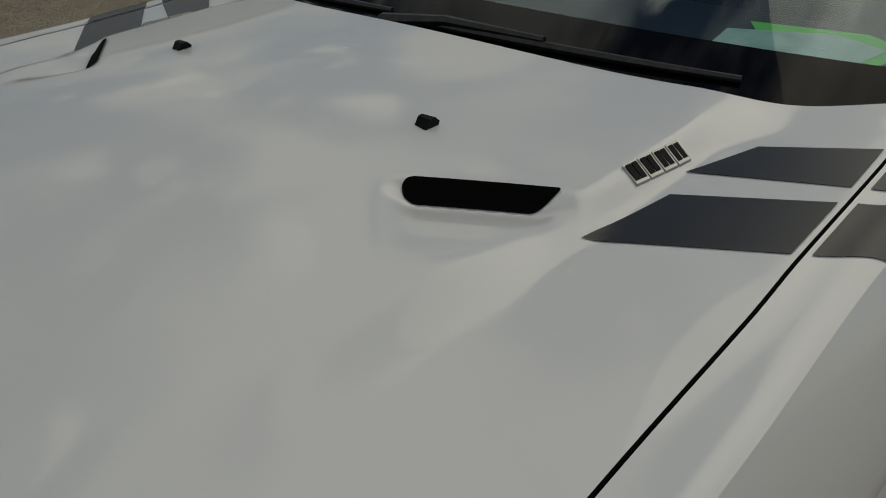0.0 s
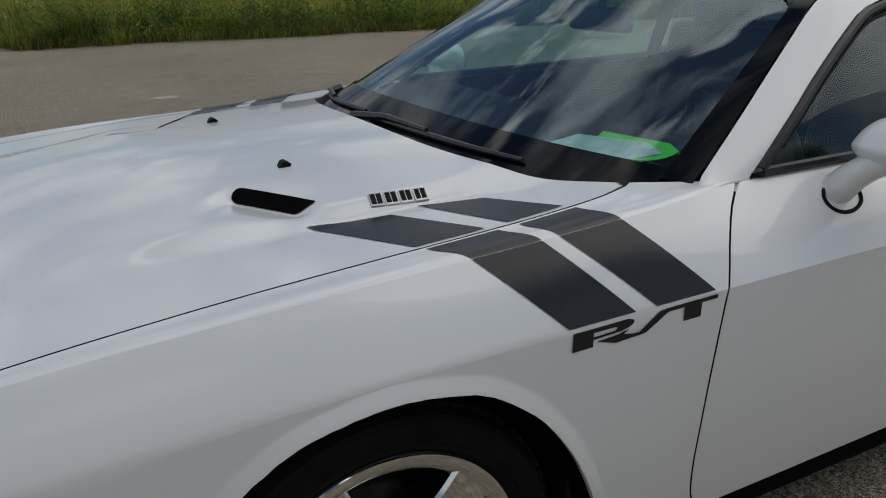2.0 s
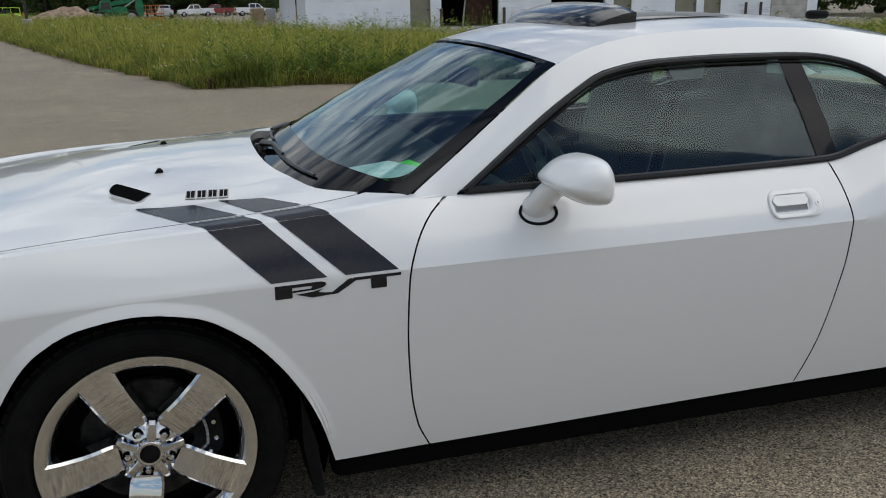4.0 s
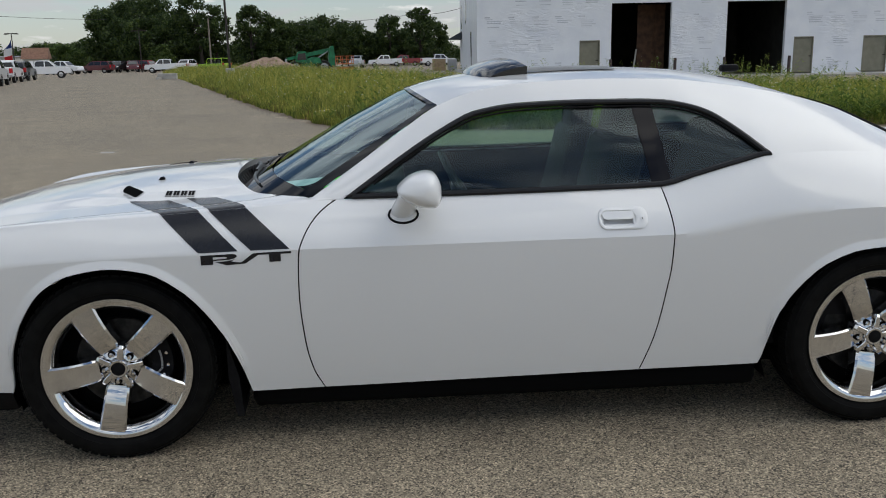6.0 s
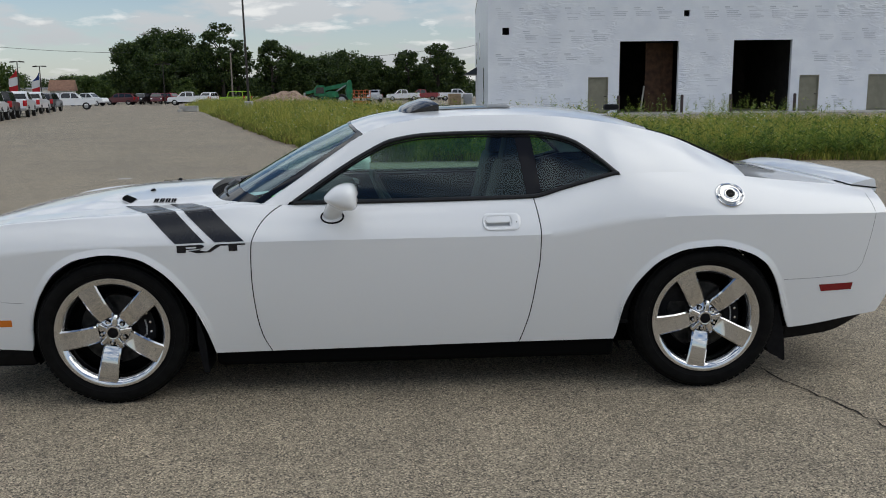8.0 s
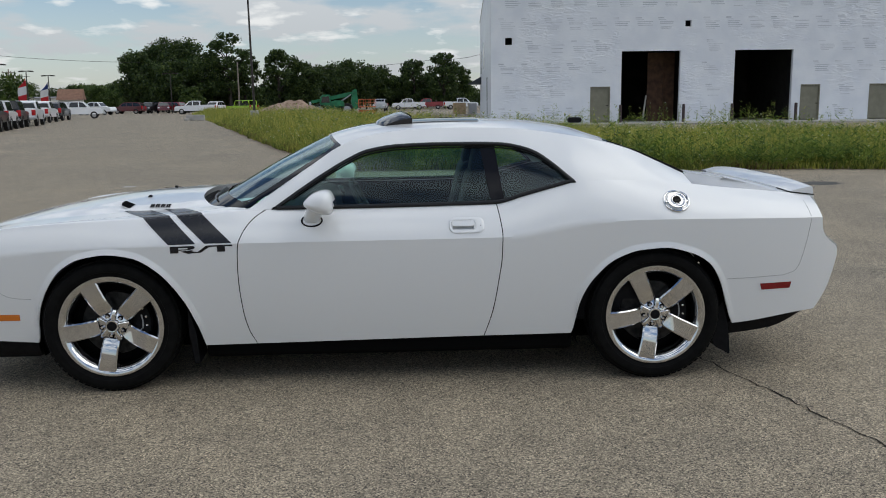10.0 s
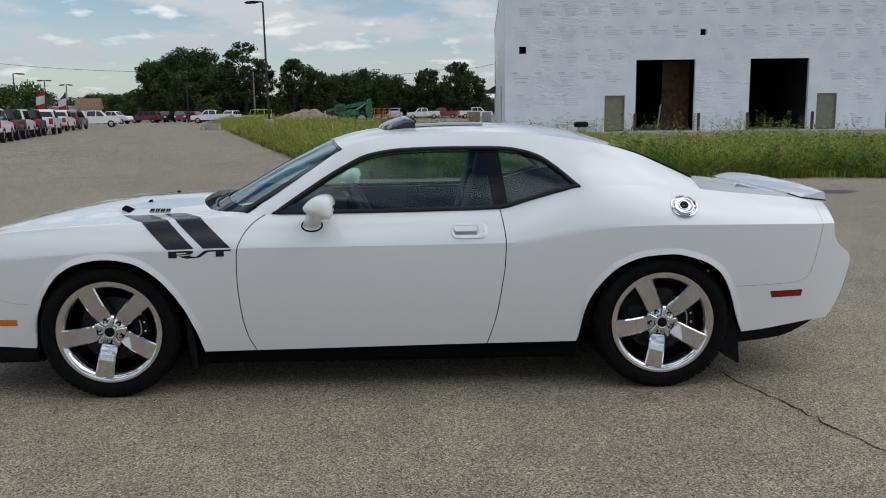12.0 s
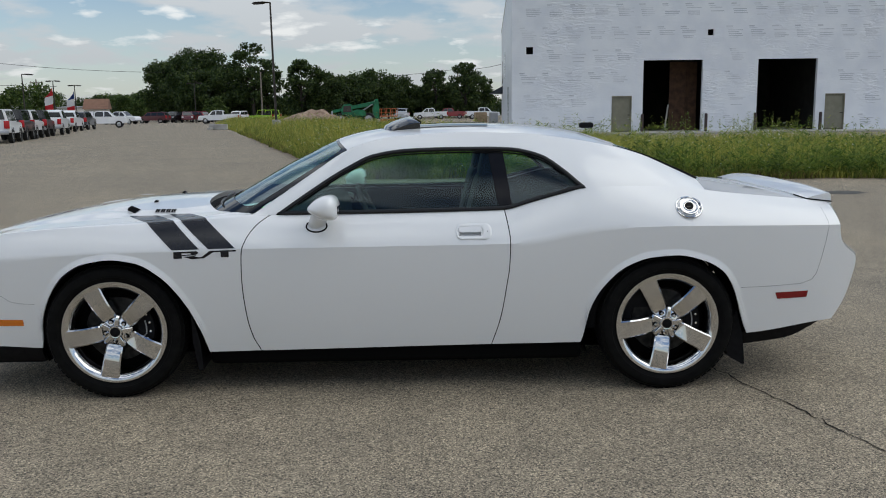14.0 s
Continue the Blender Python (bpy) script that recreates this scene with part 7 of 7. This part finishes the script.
def tree(bearing, dist, h, w, seed, n=1500, airy=0.0, low=0.15, tone=0, leaf=0.47, label="full dark green deciduous tree at the lot's end"):
    r = np.random.RandomState(seed)
    t = tagged(new("tree"), label, "tree", "trees along the far edge")
    bm = bmesh.new()
    tube(bm, [(0, 0, -0.1), (r.uniform(-0.2, 0.2), 0, h * 0.35), (r.uniform(-0.4, 0.4), 0, h * 0.8)], [h * 0.028, h * 0.02, h * 0.006], 8)
    limbs, clumps = [], []
    for k in range(11):
        a = r.uniform(0, 6.28)
        z0 = h * r.uniform(0.22, 0.65)
        L = w * 0.5 * r.uniform(0.55, 1.0) * (1 - 0.4 * (z0 / h - 0.3))
        e = Vector((math.cos(a) * L, math.sin(a) * L, z0 + h * r.uniform(0.08, 0.28)))
        tube(bm, [(0, 0, z0), tuple(Vector((0, 0, z0)).lerp(e, 0.5) + Vector((0, 0, 0.3))), tuple(e)], [h * 0.010, h * 0.007, h * 0.003], 5)
        limbs.append(e)
    part("trunk", bm, M_BARK, t)
    # clumps: at limb ends and through the crown
    nc = int(56 + 50 * airy)
    for k in range(nc):
        f = r.uniform(low, 1.0)
        prof = math.sin(math.pi * (0.12 + 0.80 * f)) ** 0.7
        a = r.uniform(0, 6.28)
        rad = w * 0.5 * prof * math.sqrt(r.uniform(0.05, 1))
        clumps.append((Vector((math.cos(a) * rad, math.sin(a) * rad, h * (f * 0.95 + 0.02))), w * r.uniform(0.06, 0.18) * (1 - 0.45 * airy)))
    for e in limbs:
        clumps.append((e, w * r.uniform(0.09, 0.16)))
    V, F = [], []
    tot = sum(c[1] ** 2 for c in clumps)
    for c, cr in clumps:
        m = int(4.0 * n * cr * cr / tot) + 10
        for _ in range(m):
            d = Vector(r.normal(size=3))
            d.normalize()
            p = c + Vector((d.x, d.y, d.z * 0.8)) * cr * r.uniform(0.3, 1.12)
            if p.z < 0.3:
                continue
            s = leaf * r.uniform(0.5, 1.2)
            u = Vector(r.normal(size=3))
            u.normalize()
            v2 = u.cross(d + Vector(r.normal(size=3)) * 0.6)
            if v2.length < 1e-3:
                continue
            v2.normalize()
            i = len(V)
            V += [tuple(p - u * s * 0.5), tuple(p + v2 * s * 0.35), tuple(p + u * s * 0.5), tuple(p - v2 * s * 0.35)]
            F.append((i, i + 1, i + 2, i + 3))
    me = bpy.data.meshes.new("crown")
    me.from_pydata(V, [], F)
    me.materials.append(M_CROWN[tone])
    o = new("crown", me)
    o.parent = t
    t.matrix_basis = pose(spot(bearing, dist), dist, 0)
    return t


TREES = [(300, 168, 11.2, 9.5), (322, 172, 13.0, 10.5), (352, 170, 14.2, 12.5), (384, 166, 13.6, 11.0), (405, 172, 11.2, 8.5), (334, 160, 9.0, 10.0), (372, 158, 9.5, 10.0)]
for i, (bearing, dd, h, w) in enumerate(TREES):
    tree(bearing, dd, h, w, 20 + i, 2600)
tree(452, 160, 14.6, 8.6, 40, 1700, 0.65, 0.22)
tree(478, 166, 12.2, 6.5, 41, 1200, 0.65, 0.15)
tree(440, 170, 6.6, 7.0, 42, 1500)
tree(538, 158, 11.0, 7.4, 43, 1600, 0.5, 0.12)
tree(580, 160, 9.0, 8.0, 44, 1700, 0.2)
for i, (bearing, h, w) in enumerate(((560, 7.0, 9), (615, 8.2, 9), (642, 9.0, 9.5), (672, 9.4, 9.5), (702, 8.6, 8.5), (726, 7.4, 6.5), (655, 6.5, 10), (690, 6.2, 10))):
    tree(bearing, 166 + (i % 3) * 4, h, w, 50 + i, 1700, 0.1)
tree(775, 168, 9.2, 7.5, 60, 1600, 0.35)
tree(797, 172, 7.0, 7.0, 61, 1300, 0.2)
tree(828, 162, 10.6, 7.0, 62, 1300, 0.55, 0.14)
tree(850, 166, 8.2, 6.0, 63, 1300, 0.4)
tree(384, 150, 4.2, 4.2, 64, 900, 0, 0.05, 1, label="rounded bright green bush before the dark trees")
tree(55, 130, 5.6, 10.0, 65, 1600, 0.1, 0.1, 1, label="spreading green tree behind the parked trucks")
tree(182, 190, 5.6, 6.0, 66, 1000, 0.2, 0.2)
for i, bearing in enumerate((150, 205, 222, 240, 258, 270, 12, 100, 195, 213, 231, 249)):
    tree(bearing, 210 + 6 * (i % 3), 5.4 + (i * 37 % 10) * 0.16, 8.5, 70 + i, 900, 0.1, 0.08, i % 2)
for i, bearing in enumerate((470, 500, 520, 600, 630, 745, 760, 790, 815, 840, 870)):
    tree(bearing, 176 + (i % 3) * 3, 4.0 + (i * 53 % 10) * 0.12, 9.0, 90 + i, 900, 0.0, 0.05, 0, label="low dense shrub below the tree line")
for i, (x, y, h) in enumerate(((44, 52, 9), (48, 47, 8), (54, 56, 11), (50, 62, 10), (60, 50, 9))):
    t = tree(784, 60, h, h * 0.85, 120 + i, 1500, 0, 0.05, 1, 0.5, "green tree beyond the building's end")
    t.matrix_basis = pose(x, y, 0)
# far wooded ridge along the horizon
M_RIDGE = vary(mat("far_woods", (0.035, 0.06, 0.03), 0.95), (0.025, 0.045, 0.022), (0.05, 0.08, 0.04), 0.08, 8)
bm = bmesh.new()
def ridge(a, v):
    th = radians(a)
    R = 520 + 40 * v
    hh = (6.5 + 3.2 * noise.noise(Vector((a * 0.35, 1, 0))) + 1.6 * noise.noise(Vector((a * 2.1, 5, 0)))) * math.sin(math.pi * min(1, v * 0.5 + 0.0)) ** 0.6
    return (R * math.sin(th), R * math.cos(th), max(0, hh) if v > 0 else -0.3)
grid(bm, ridge, [-75 + 150 * i / 420 for i in range(421)], [0, 0.25, 0.6, 1.0])
tagged(part("far_woods", bm, M_RIDGE, None, smooth=False), "low wooded ridge on the horizon", "woods", kind="structure")

# houses beyond the lot
M_ROOF = vary(mat("brown_shingle", (0.22, 0.12, 0.08), 0.9), (0.17, 0.09, 0.06), (0.27, 0.15, 0.10), 3)
M_WALLW = vary(mat("pale_wall", (0.6, 0.58, 0.55), 0.8), (0.52, 0.5, 0.47), (0.66, 0.64, 0.6), 2)
M_FLATROOF = vary(mat("grey_roof", (0.25, 0.25, 0.26), 0.8), (0.2, 0.2, 0.21), (0.3, 0.3, 0.31), 2)
def house_far(bearing, dist, w, d, hw2, hr, wall, label, rz=0, roof=None):
    t = tagged(new("house"), label, "house", "houses beyond the lot")
    bm = bmesh.new()
    box(bm, (0, 0, hw2 / 2), (w, d, hw2))
    part("wall", bm, wall, t, smooth=False)
    bm = bmesh.new()
    prism(bm, [(-d / 2 - 0.4, hw2), (d / 2 + 0.4, hw2), (0, hw2 + hr)], lambda y, z: (-w / 2 - 0.4, y, z), lambda y, z: (w / 2 + 0.4, y, z))
    part("roof", bm, roof or M_ROOF, t, smooth=False)
    for k in (-0.3, 0.0, 0.3):
        bm = bmesh.new()
        box(bm, (k * w, -d / 2 - 0.02, hw2 * 0.55), (1.1, 0.06, 1.2))
        part("window", bm, M_WINDOW, t, smooth=False)
    t.matrix_basis = pose(spot(bearing, dist), dist, 0, 0, 0, rz)
house_far(178, 180, 4.2, 5.0, 2.6, 2.2, M_WALLW, "low house with a brown shingle roof", 12)
house_far(122, 200, 9.0, 9.0, 3.2, 0.3, M_WALLW, "long pale commercial building behind parked trucks", 0, M_FLATROOF)
house_far(18, 170, 14.0, 9.0, 3.6, 0.3, M_WALLW, "pale low building behind the truck row", 0, M_FLATROOF)
